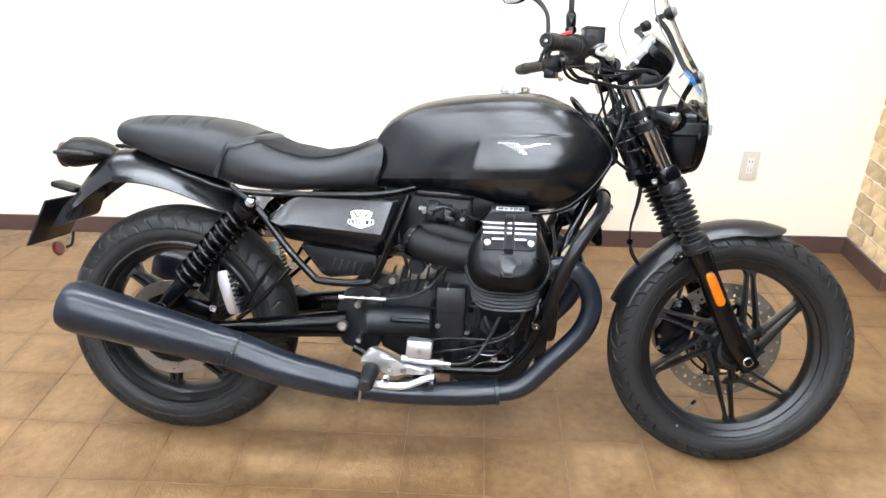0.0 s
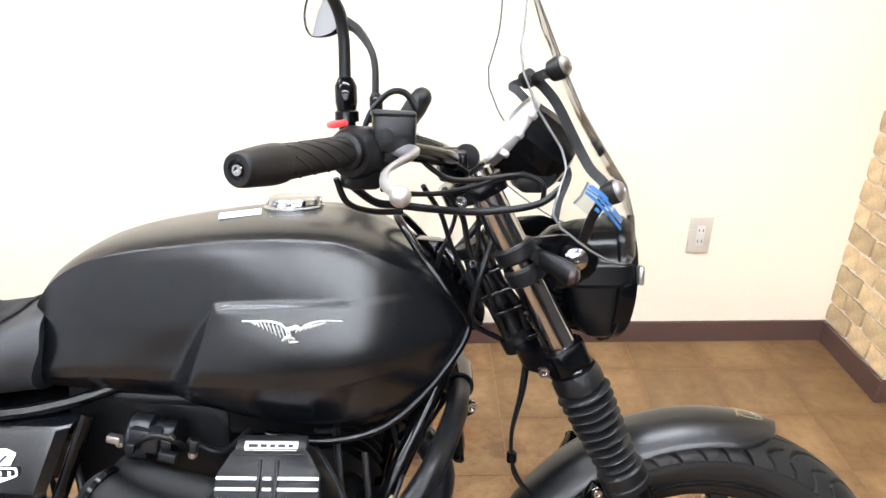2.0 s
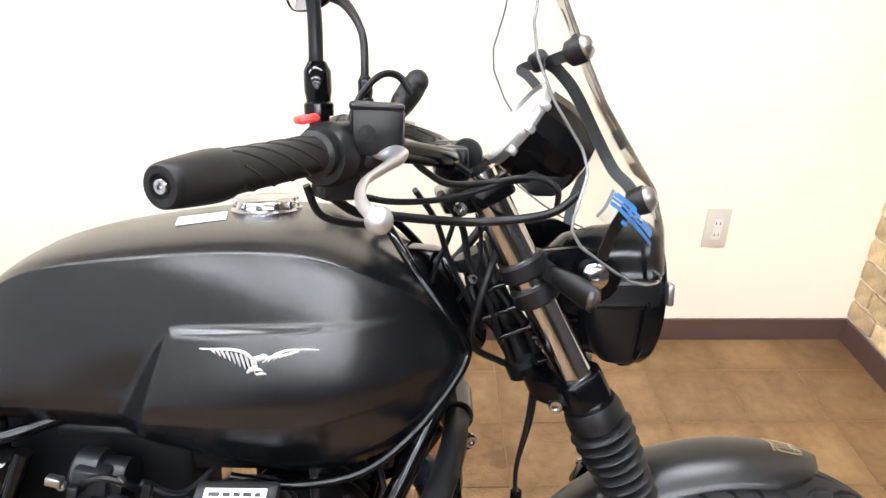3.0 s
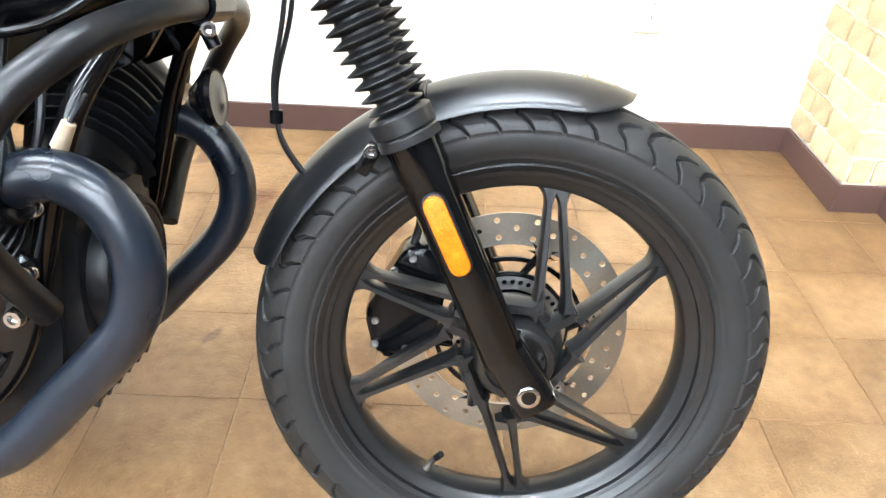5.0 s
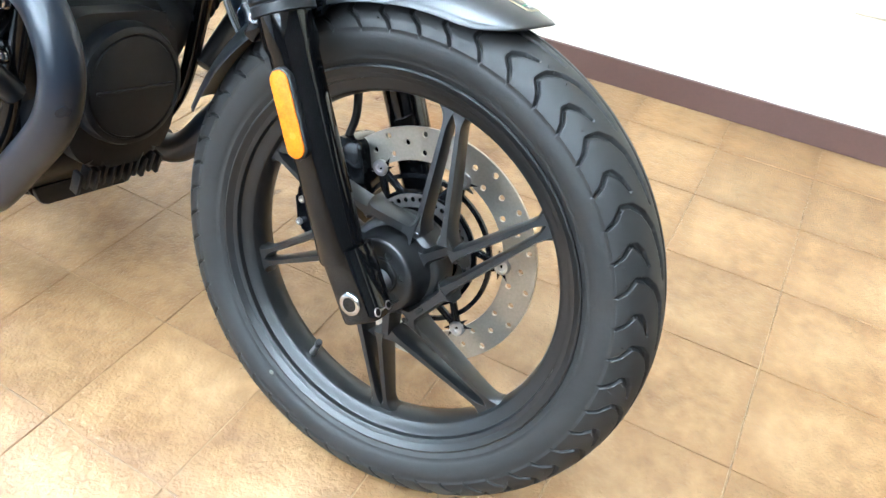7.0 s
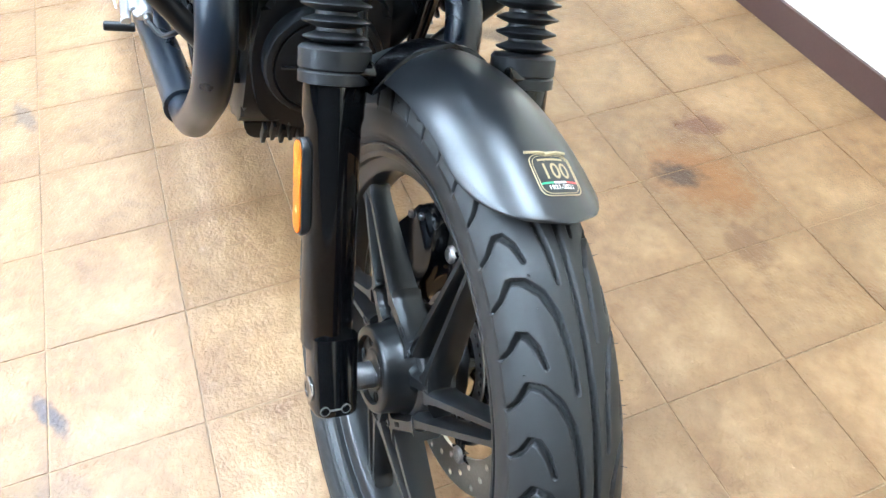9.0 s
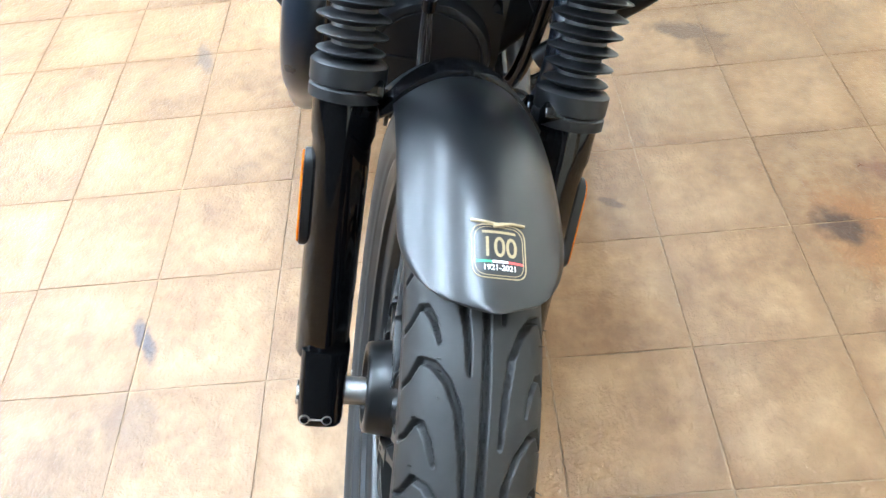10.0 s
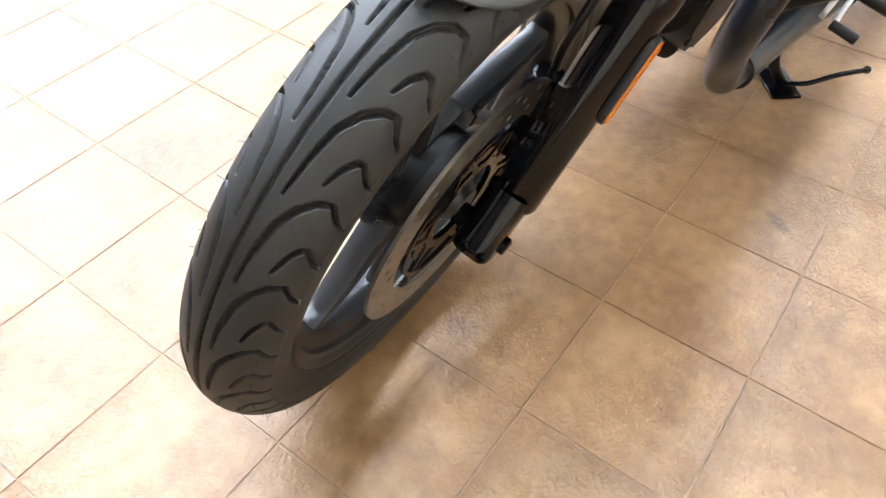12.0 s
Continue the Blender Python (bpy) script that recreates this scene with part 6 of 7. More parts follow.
# twin brake hoses down to the caliper
for dx, dy in ((0.0, 0.0), (0.006, 0.008)):
    bm = bmesh.new()
    tube(bm, [(1.206 + dx, -0.030 + dy, 0.748), (1.200 + dx, -0.030 + dy, 0.687), (1.189 + 0.3 * dx, -0.030 + dy, 0.623), (1.191, -0.030 + 0.6 * dy, 0.580), (1.202 - 0.8 * dx, -0.030 + dy, 0.549), (1.228 - dx, -0.028 + dy, 0.512)], 0.0029, 8, 6)
    hose = part("brake_hose", bm, PLASTIC, bike, "thin black brake hose")
bm = bmesh.new()
rod(bm, (1.1905, -0.027, 0.590), (1.1905, -0.027, 0.575), 0.0075, seg=10, chamfer=0.001)
part("hose_clip", bm, SATIN_BLACK, hose)

# headlamp
LAMP = Vector((1.340, 0, 0.848))
lamp_axis = Vector((1, 0, -0.06))
bm = bmesh.new()
lathe(bm, [(0.020, -0.132), (0.045, -0.128), (0.066, -0.105), (0.078, -0.070), (0.083, -0.040), (0.084, -0.026), (0.088, -0.024), (0.088, -0.004), (0.084, 0.002), (0.078, 0.003), (0.076, -0.006)], LAMP, lamp_axis, 56)
headlamp = part("headlamp", bm, SATIN_BLACK, bike, "round black headlamp")
bm = bmesh.new()
lathe(bm, [(0.076, -0.004), (0.070, 0.004), (0.045, 0.010), (0.001, 0.012)], LAMP, lamp_axis, 48)
part("lamp_lens", bm, SMOKE_GLASS, headlamp, "clear headlamp lens")
bm = bmesh.new()
lathe(bm, [(0.075, -0.006), (0.05, -0.03), (0.012, -0.045), (0.001, -0.045)], LAMP, lamp_axis, 40)
part("lamp_reflector", bm, CHROME, headlamp)
bm = bmesh.new()
block(bm, (1.3445, -0.086, 0.869), (0.008, 0.016, 0.026), bevel=0.003)
part("lamp_marker", bm, STEEL, headlamp, "clear side marker")
# squared cowl under the lamp, drawn in towards its foot
bm = bmesh.new()
rings = []
for z, xa, xb, hw in ((0.884, 1.236, 1.341, 0.090), (0.881, 1.234, 1.345, 0.093), (0.857, 1.236, 1.347, 0.093), (0.853, 1.240, 1.343, 0.090), (0.851, 1.246, 1.338, 0.086), (0.824, 1.252, 1.337, 0.083), (0.796, 1.264, 1.332, 0.075), (0.779, 1.278, 1.325, 0.064), (0.772, 1.292, 1.317, 0.050)):
    xm, xr = (xa + xb) / 2, (xb - xa) / 2
    rings.append([(xm + xr * math.copysign(abs(math.cos(a)) ** 0.4, math.cos(a)), hw * math.copysign(abs(math.sin(a)) ** 0.4, math.sin(a)), z) for a in (2 * math.pi * k / 36 for k in range(36))])
loft(bm, rings)
part("lamp_cowl", bm, PLASTIC, headlamp, "black plastic cowl under the lamp", smooth=25)
bm = bmesh.new()
lathe(bm, [(0.093, -0.024), (0.093, -0.018), (0.088, -0.018), (0.088, -0.024)], LAMP, lamp_axis, 56, close=True)
part("lamp_rim", bm, SATIN_BLACK, headlamp)
for s in (-1, 1):
    bm = bmesh.new()
    plate(bm, rounded([(1.155, 0.915), (1.165, 0.865), (1.240, 0.850), (1.285, 0.875), (1.285, 0.905), (1.245, 0.925)], 0.012), s * 0.088, s * 0.098, 0.003)
    ear = part("lamp_bracket", bm, SATIN_BLACK, bike, "black headlamp bracket")
    bm = bmesh.new()
    for k in range(6):
        block(bm, (1.215 + 0.0, s * 0.088, 0.862 - 0.009 * k), (0.050, 0.02, 0.004), pose(0, 0, 0, 0, 8, 0), 0.001)
    part("bracket_fin", bm, SATIN_BLACK, ear)
    bm = bmesh.new()
    lathe(bm, [(0.015, 0), (0.0165, 0.003), (0.015, 0.010), (0.009, 0.0135), (0.004, 0.0135), (0.0035, 0.010), (0.0004, 0.010)], (1.254, s * 0.098, 0.894), (0, s, 0), 24)
    part("lamp_bolt", bm, CHROME, ear)
    bm = bmesh.new()
    rings = []
    for t, w, h in ((0, 0.008, 0.009), (0.25, 0.011, 0.0125), (0.8, 0.0140, 0.0165), (1.0, 0.0135, 0.0160)):
        c = Vector((1.200, s * 0.125, 0.902)).lerp(Vector((1.240, s * 0.148, 0.882)), t)
        rings.append([c + Vector((0.003 * math.cos(a), s * w * math.cos(a), h * math.sin(a))) for a in (2 * math.pi * k / 16 for k in range(16))])
    loft(bm, rings)
    rod(bm, (1.195, s * 0.085, 0.903), (1.203, s * 0.130, 0.902), 0.010)
    ind = part("front_indicator", bm, PLASTIC, bike, "small black front indicator")
    bm = bmesh.new()
    lathe(bm, [(0.0135, 0), (0.0135, 0.003), (0.0105, 0.008), (0.002, 0.011)], (1.240, s * 0.148, 0.882), (0.88, s * 0.45, -0.25), 22)
    part("indicator_lens", bm, SMOKE_LENS, ind)

# instrument
gauge_axis = Vector((-0.81, -0.06, 0.585)).normalized()
bm = bmesh.new()
lathe(bm, [(0.030, -0.088), (0.044, -0.082), (0.0545, -0.052), (0.0560, -0.030), (0.0545, -0.006), (0.052, -0.003)], (1.180, 0, 1.052), gauge_axis, 14)
gauge = part("speedometer", bm, SATIN_BLACK, bike, "round black-cased speedometer", smooth=22)
bm = bmesh.new()
lathe(bm, [(0.0560, -0.005), (0.0575, 0.0), (0.0560, 0.006), (0.051, 0.008), (0.049, 0.004), (0.049, -0.003)], (1.180, 0, 1.052), gauge_axis, 48, close=True)
part("gauge_ring", bm, ALLOY, gauge)
for a in (-0.55, 0.0, 0.55):
    bm = bmesh.new()
    side = gauge_axis.cross(Vector((0, 1, 0))).normalized()
    out = Vector((0, -1, 0)) * math.cos(a) + side * math.sin(a)
    block(bm, Vector((1.180, 0, 1.052)) + out * 0.0585 - gauge_axis * 0.004, (0.010, 0.009, 0.012), gauge_axis.to_track_quat("Z", "Y").to_matrix().to_4x4(), 0.002)
    part("ring_lug", bm, ALLOY, gauge)
bm = bmesh.new()
lathe(bm, [(0.0495, 0.003), (0.001, 0.0036)], (1.180, 0, 1.052), gauge_axis, 48)
part("gauge_face", bm, DIAL, gauge, "pale dial behind glass")
bm = bmesh.new()
plate(bm, rounded([(1.178, 0.992), (1.190, 0.972), (1.222, 0.972), (1.240, 1.000), (1.222, 1.018), (1.205, 1.012)], 0.006), -0.040, 0.040, 0.004)
part("gauge_bracket", bm, PLASTIC, gauge)

# clear screen on four rubber-mounted bolts
SCREEN_LINE = [(0.862, 1.335), (0.873, 1.341), (0.898, 1.350), (0.943, 1.346), (0.986, 1.334), (1.016, 1.314), (1.050, 1.292), (1.080, 1.273), (1.122, 1.253), (1.163, 1.235), (1.30, 1.175)]
SCREEN_HW = [(0.893, 0.100), (0.896, 0.142), (0.902, 0.172), (0.912, 0.196), (0.925, 0.215), (0.940, 0.231), (0.955, 0.243), (0.970, 0.247), (0.983, 0.243), (1.000, 0.229), (1.018, 0.211), (1.038, 0.203), (1.080, 0.204), (1.120, 0.202), (1.150, 0.191), (1.175, 0.171), (1.205, 0.144), (1.240, 0.115), (1.270, 0.085), (1.290, 0.055), (1.300, 0.02)]


def screen_at(y, z, off=0.0):
    return Vector((lerp(SCREEN_LINE, z) - 1.7 * y * y - 10.0 * y**4 - off, y, z))


bm = bmesh.new()
zs = [0.893 + 0.407 * (k / 90) ** 1.3 for k in range(91)]
rows = [[screen_at(lerp(SCREEN_HW, z) * (k / 10 - 1), z, 0.0) for k in range(21)] for z in zs]
loft(bm, rows, caps=False, closed=False)
screen = part("windscreen", bm, SCREEN, bike, "clear curved acrylic fly screen", smooth=80)
screen.visible_shadow = False
rim = [screen_at(-lerp(SCREEN_HW, z), z, 0.0015) for z in zs] + [screen_at(lerp(SCREEN_HW, z), z, 0.0015) for z in zs[::-1]]
bm = bmesh.new()
tube(bm, rim + [rim[0]], 0.0014, 6, 1)
part("screen_edge", bm, SCREEN_EDGE, screen)
for s in (-1, 1):
    tb, lb = screen_at(s * 0.123, 1.131), screen_at(s * 0.161, 0.986)
    nrm = Vector((0.80, s * 0.42, 0.40)).normalized()
    for c in (tb, lb):
        bm = bmesh.new()
        lathe(bm, [(0.008, -0.016), (0.013, -0.012), (0.0145, -0.002), (0.0145, 0.004)], c, nrm, 20)
        part("screen_grommet", bm, BELLOWS, screen)
        bm = bmesh.new()
        lathe(bm, [(0.0125, 0.003), (0.0130, 0.007), (0.0085, 0.0125), (0.004, 0.0135), (0.0035, 0.011), (0.0003, 0.011)], c, nrm, 20)
        part("screen_bolt", bm, STEEL, screen, "domed steel bolt")
    # flat stay strip bent from the upper bolt down to the lamp
    path = spline([tb - nrm * 0.012, tb - nrm * 0.022 + Vector((-0.010, 0, -0.004)), Vector((1.203, s * 0.110, 1.110)), Vector((1.222, s * 0.108, 1.088)), Vector((1.247, s * 0.106, 1.043)), Vector((1.266, s * 0.108, 1.010)), Vector((1.285, s * 0.118, 0.985)), Vector((1.270, s * 0.108, 0.945)), Vector((1.262, s * 0.096, 0.910))], 5)
    bm = bmesh.new()
    rings = []
    for i, c in enumerate(path):
        d = (path[min(i + 1, len(path) - 1)] - path[max(i - 1, 0)]).normalized()
        wide = Vector((0, 1, 0)).cross(d).normalized() * 0.0062
        thin = d.cross(wide).normalized() * 0.0016
        rings.append([c - wide - thin, c + wide - thin, c + wide + thin, c - wide + thin])
    loft(bm, rings)
    part("screen_stay", bm, PLASTIC, screen, "flat black screen stay", smooth=30)
# loose protective film with blue print on the screen
def label_at(u, v, off):
    """A point on the slanting film: u across it, v along its lines."""
    return screen_at(-0.228 + 0.030 * u + 0.044 * v, 0.980 + 0.021 * u - 0.050 * v, off)


def label_strip(u0, u1, v0, v1, off):
    bm = bmesh.new()
    loft(bm, [[label_at(u0 + (u1 - u0) * i / 3, v0 + (v1 - v0) * j / 6, off) for i in range(4)] for j in range(7)], caps=False, closed=False)
    return bm


film = part("film_label", label_strip(0, 1, 0, 1.25, -0.0012), FILM, screen, "clear film label with blue print")
film.visible_shadow = False
part("film_edge", label_strip(0.0, 1.0, -0.02, 0.02, -0.0016), SCREEN_EDGE, film)
for u0, u1, v0, v1 in ((0.50, 0.62, 0.02, 0.98), (0.68, 0.76, 0.00, 0.62), (0.80, 0.92, 0.02, 0.55), (0.92, 1.00, 0.05, 0.42), (0.64, 0.98, 0.30, 0.36), (0.70, 0.95, 0.62, 0.92), (0.28, 0.40, 0.30, 0.40)):
    part("label_bar", label_strip(u0, u1, v0, v1, -0.0022), BLUE_FILM, film)

# ---- rear wheel, suspension and controls ----
RR, RWW = 0.318, 0.069
bm = bmesh.new()
lathe(bm, [(0.222, -0.056), (0.228, -0.054), (0.229, -0.050), (0.216, -0.044), (0.203, -0.034), (0.194, -0.015), (0.192, 0.0), (0.194, 0.015), (0.203, 0.034), (0.216, 0.044), (0.229, 0.050), (0.228, 0.054), (0.222, 0.056), (0.208, 0.04), (0.206, 0), (0.208, -0.04)], (0, 0, RWZ), (0, 1, 0), 90, close=True)
rear_wheel = part("rear_wheel", bm, WHEEL, bike, "matt black cast rear wheel rim")
for g in (41.6, 161.6, 281.6):
    for s in (-1, 1):
        for off, rr, lead in ((9, 0.066, 2.2), (-15, 0.085, -2.2)) if s > 0 else ((-25, 0.088, 2.2), (-57, 0.073, -2.2)):
            h = radians(g + off)
            j = radians(g + s * 22.4 + lead)
            bm = bmesh.new()
            arm(bm, (rr * math.cos(h), 0.0, RWZ + rr * math.sin(h)), (0.195 * math.cos(j), 0, RWZ + 0.195 * math.sin(j)), 0.017, 0.011, 0.040, 0.030)
            part("spoke", bm, WHEEL, rear_wheel)
bm = bmesh.new()
lathe(bm, [(0.020, -0.075), (0.046, -0.072), (0.054, -0.055), (0.060, -0.030), (0.086, -0.016), (0.088, 0.010), (0.070, 0.030), (0.070, 0.070), (0.030, 0.080)], (0, 0, RWZ), (0, 1, 0), 40)
part("hub", bm, WHEEL, rear_wheel)
tread_tyre("tyre", 0, RWZ, RR, RWW, 0.224, 0.216, 24, 800, 60, rear_wheel, "wide black road tyre with curved tread grooves", 0.0035)
bm = bmesh.new()
tube(bm, [(-0.118, -0.010, RWZ + 0.155), (-0.112, -0.016, RWZ + 0.146), (-0.104, -0.026, RWZ + 0.136)], [0.005, 0.004, 0.0045], 10, 2)
part("valve_stem", bm, STEEL, rear_wheel)
bm = bmesh.new()
disc_with_holes(bm, 0, -0.088, RWZ, 0.128, 0.094, 0.004, [(2 * math.pi * (k + 0.5 * (k % 2)) / 26, (0.104, 0.117)[k % 2], 0.003) for k in range(26)], 60)
part("brake_disc", bm, DISC, rear_wheel, "drilled steel rear brake disc", smooth=30)
bm = bmesh.new()
lathe(bm, [(0.098, -0.086), (0.098, -0.090), (0.04, -0.090), (0.04, -0.086)], (0, 0, RWZ), (0, 1, 0), 40, close=True)
part("disc_carrier", bm, SATIN_BLACK, rear_wheel)

# swing arm with shaft housing
for s in (-1, 1):
    bm = bmesh.new()
    rings = []
    for x, y, z, w, h in ((0.475, 0.105, 0.350, 0.024, 0.036), (0.40, 0.115, 0.346, 0.024, 0.032), (0.24, 0.118, 0.330, 0.020, 0.026), (0.10, 0.118, 0.316, 0.018, 0.022), (-0.03, 0.118, 0.309, 0.014, 0.024)):
        rings.append([(x, s * (y + w * math.cos(a)), z + h * math.copysign(abs(math.sin(a)) ** 0.7, math.sin(a))) for a in (2 * math.pi * k / 20 for k in range(20))])
    loft(bm, rings)
    swing = part("swing_arm", bm, SATIN_BLACK, bike, "black swing arm")
    bm = bmesh.new()
    bolt(bm, (0.470, s * 0.132, 0.354), (0, s, 0), 0.0145, 0.012, 18)
    part("pivot_bolt", bm, STEEL, swing)
    # spring and damper
    t0, t1 = Vector((0.248, s * 0.150, 0.663)), Vector((0.008, s * 0.150, 0.385))
    d = (t1 - t0).normalized()
    ln = (t1 - t0).length
    o1 = d.cross(Vector((0, 1, 0))).normalized()
    o2 = Vector((0, 1, 0))
    bm = bmesh.new()
    lathe(bm, [(0.012, 0.0), (0.014, 0.02), (0.030, 0.022), (0.033, 0.028), (0.030, 0.040), (0.018, 0.045), (0.018, ln * 0.62), (0.030, ln * 0.64), (0.030, ln * 0.67), (0.022, ln * 0.69), (0.020, ln - 0.03), (0.014, ln)], t0, d, 26)
    shock = part("rear_shock", bm, SATIN_BLACK, bike, "black rear shock absorber with coil spring")
    bm = bmesh.new()
    turns, n = 10, 14
    tube(bm, [t0 + d * (0.042 + (ln * 0.62) * k / (turns * n)) + (o1 * math.cos(2 * math.pi * k / n) + o2 * math.sin(2 * math.pi * k / n)) * 0.0325 for k in range(turns * n + 1)], 0.0058, 10, 1)
    part("coil_spring", bm, GLOSS_BLACK, shock, "gloss black coil spring")
    bm = bmesh.new()
    lathe(bm, [(0.030, 0), (0.034, 0.003), (0.034, 0.012), (0.028, 0.014)], t0 + d * 0.016, d, 26)
    part("preload_collar", bm, SATIN_BLACK, shock)
    bm = bmesh.new()
    lathe(bm, [(0.014, -0.03), (0.014, 0.008), (0.012, 0.013), (0.008, 0.016), (0.004, 0.016), (0.0035, 0.012), (0.0004, 0.012)], t0 + Vector((0, s * 0.012, 0)), (0, s, 0), 24)
    part("shock_nut", bm, CHROME, shock, "bright domed nut")
    bm = bmesh.new()
    rod(bm, t1 + Vector((0, s * -0.035, 0)), t1 + Vector((0, s * 0.018, 0)), 0.016, seg=20, chamfer=0.003)
    part("lower_eye", bm, SATIN_BLACK, shock)
    # passenger rest: two rods to the frame and a folded peg
    bm = bmesh.new()
    tube(bm, [(0.318, s * 0.168, 0.545), (0.258, s * 0.180, 0.450), (0.226, s * 0.186, 0.392)], 0.0050, 10, 4)
    tube(bm, [(0.352, s * 0.166, 0.513), (0.275, s * 0.182, 0.425), (0.215, s * 0.188, 0.372)], 0.0062, 10, 4)
    rest_ = part("footrest_bracket", bm, GLOSS_BLACK, bike, "gloss black passenger footrest bracket")
    bm = bmesh.new()
    rings = []
    for t, w, h in ((0, 0.010, 0.012), (0.1, 0.014, 0.014), (0.8, 0.015, 0.012), (1.0, 0.010, 0.008)):
        c = Vector((0.213, s * 0.198, 0.392)).lerp(Vector((0.187, s * 0.205, 0.498)), t)
        rings.append([c + Vector((w * u, h * v, 0.25 * w * u)) for u, v in ((-1, -0.6), (-0.6, -1), (0.6, -1), (1, -0.6), (1, 0.6), (0.6, 1), (-0.6, 1), (-1, 0.6))])
    loft(bm, rings)
    part("folded_peg", bm, ALLOY, rest_, "folded alloy passenger peg")
    for k in range(7):
        bm = bmesh.new()
        c = Vector((0.213, s * 0.198, 0.392)).lerp(Vector((0.187, s * 0.205, 0.498)), 0.2 + 0.11 * k) + Vector((0.017, 0, 0.004))
        block(bm, c, (0.008, 0.022, 0.006), pose(0, 0, 0, 0, -14, 0), 0.001)
        part("peg_tooth", bm, BELLOWS, rest_)
    bm = bmesh.new()
    bolt(bm, (0.160, s * 0.195, 0.402), (0, s, 0), 0.011, 0.010, 18)
    part("rest_bolt", bm, CHROME, rest_)
    for x, z in ((0.318, 0.545), (0.352, 0.513)):
        bm = bmesh.new()
        bolt(bm, (x, s * 0.170, z), (0, s, 0), 0.008, 0.008)
        part("rest_bolt", bm, STEEL, rest_)

bm = bmesh.new()
block(bm, (0.085, -0.112, 0.372), (0.075, 0.036, 0.05), pose(0, 0, 0, 0, 20, 0), 0.008)
part("rear_caliper", bm, SATIN_BLACK, bike, "black rear brake caliper")
bm = bmesh.new()
lathe(bm, [(0.045, -0.03), (0.072, -0.02), (0.078, 0.02), (0.06, 0.05), (0.02, 0.055)], (0, 0.085, RWZ), (0, 1, 0), 30)
for k in range(9):
    block(bm, (-0.05 + 0.0125 * k, 0.11, RWZ - 0.075), (0.004, 0.05, 0.03), bevel=0.001)
part("final_drive", bm, ENGINE, bike, "ribbed black final drive housing")

# right footrest plate, brake pedal and its master cylinder
bm = bmesh.new()
plate(bm, rounded([(0.533, 0.300), (0.560, 0.334), (0.585, 0.326), (0.645, 0.292), (0.712, 0.288), (0.712, 0.272), (0.640, 0.270), (0.612, 0.262), (0.580, 0.280), (0.540, 0.282)], 0.007), -0.234, -0.216, 0.005)
rest_plate = part("footrest_plate", bm, ALLOY, bike, "bright alloy footrest plate")
for x, z in ((0.545, 0.292), (0.607, 0.280), (0.640, 0.279), (0.703, 0.279)):
    bm = bmesh.new()
    bolt(bm, (x, -0.232, z), (0, -1, 0), 0.0085, 0.006, 14)
    part("plate_bolt", bm, STEEL, rest_plate)
bm = bmesh.new()
block(bm, (0.676, -0.218, 0.333), (0.062, 0.036, 0.046), pose(0, 0, 0, 0, 4, 0), 0.007)
rod(bm, (0.632, -0.218, 0.305), (0.735, -0.218, 0.296), 0.009, seg=14)
m_cyl = part("brake_cylinder", bm, ALLOY, rest_plate, "bright alloy rear brake reservoir")
bm = bmesh.new()
lathe(bm, [(0.007, 0), (0.007, 0.001), (0.0005, 0.0012)], (0.678, -0.2362, 0.330), (0, -1, 0), 16)
part("sight_glass", bm, STEEL, m_cyl)
bm = bmesh.new()
tube(bm, [(0.545, -0.245, 0.250), (0.610, -0.247, 0.244), (0.655, -0.248, 0.250), (0.700, -0.250, 0.270), (0.716, -0.250, 0.272)], [0.010, 0.0105, 0.0095, 0.0090, 0.0095], 12, 5, 0.7)
pedal = part("brake_pedal", bm, ALLOY, rest_plate, "bright alloy brake pedal")
bm = bmesh.new()
rod(bm, (0.713, -0.236, 0.262), (0.713, -0.285, 0.262), 0.008, seg=14, chamfer=0.002)
part("pedal_pad", bm, BELLOWS, rest_plate)
bm = bmesh.new()
rings = []
for y, w, h in ((-0.236, 0.012, 0.012), (-0.242, 0.022, 0.020), (-0.262, 0.021, 0.019), (-0.266, 0.019, 0.017), (-0.318, 0.018, 0.016), (-0.323, 0.014, 0.012)):
    rings.append([(0.562 + w * math.cos(a), y, 0.279 + h * math.sin(a) + (y + 0.24) * 0.12) for a in (2 * math.pi * k / 14 for k in range(14))])
loft(bm, rings)
peg = part("rider_peg", bm, BELLOWS, rest_plate, "black rubber rider footpeg")
bm = bmesh.new()
rod(bm, (0.548, -0.300, 0.252), (0.545, -0.300, 0.222), 0.0045, 0.003, seg=10)
part("peg_feeler", bm, STEEL, rest_plate)
for x, z, w, h in ((0.600, 0.306, 0.040, 0.018), (0.668, 0.288, 0.050, 0.012)):
    bm = bmesh.new()
    block(bm, (x, -0.238, z), (w, 0.012, h), pose(0, 0, 0, 0, 14, 0), 0.004)
    part("plate_rib", bm, ALLOY, rest_plate)
bm = bmesh.new()
tube(bm, [(0.600 + 0.008 * math.cos(k), -0.246 - 0.0012 * k, 0.262 + 0.008 * math.sin(k)) for k in range(18)] + [(0.628, -0.262, 0.248)], 0.0016, 6, 2)
part("return_spring", bm, STEEL, rest_plate)
bm = bmesh.new()
rod(bm, (0.735, -0.218, 0.2965), (0.752, -0.218, 0.295), 0.0065, seg=10, chamfer=0.001)
part("hose_union", bm, STEEL, m_cyl)
bm = bmesh.new()
tube(bm, [(0.750, -0.218, 0.295), (0.80, -0.20, 0.300), (0.83, -0.175, 0.330), (0.85, -0.15, 0.36)], 0.0045, 8, 5)
part("brake_line", bm, PLASTIC, m_cyl)
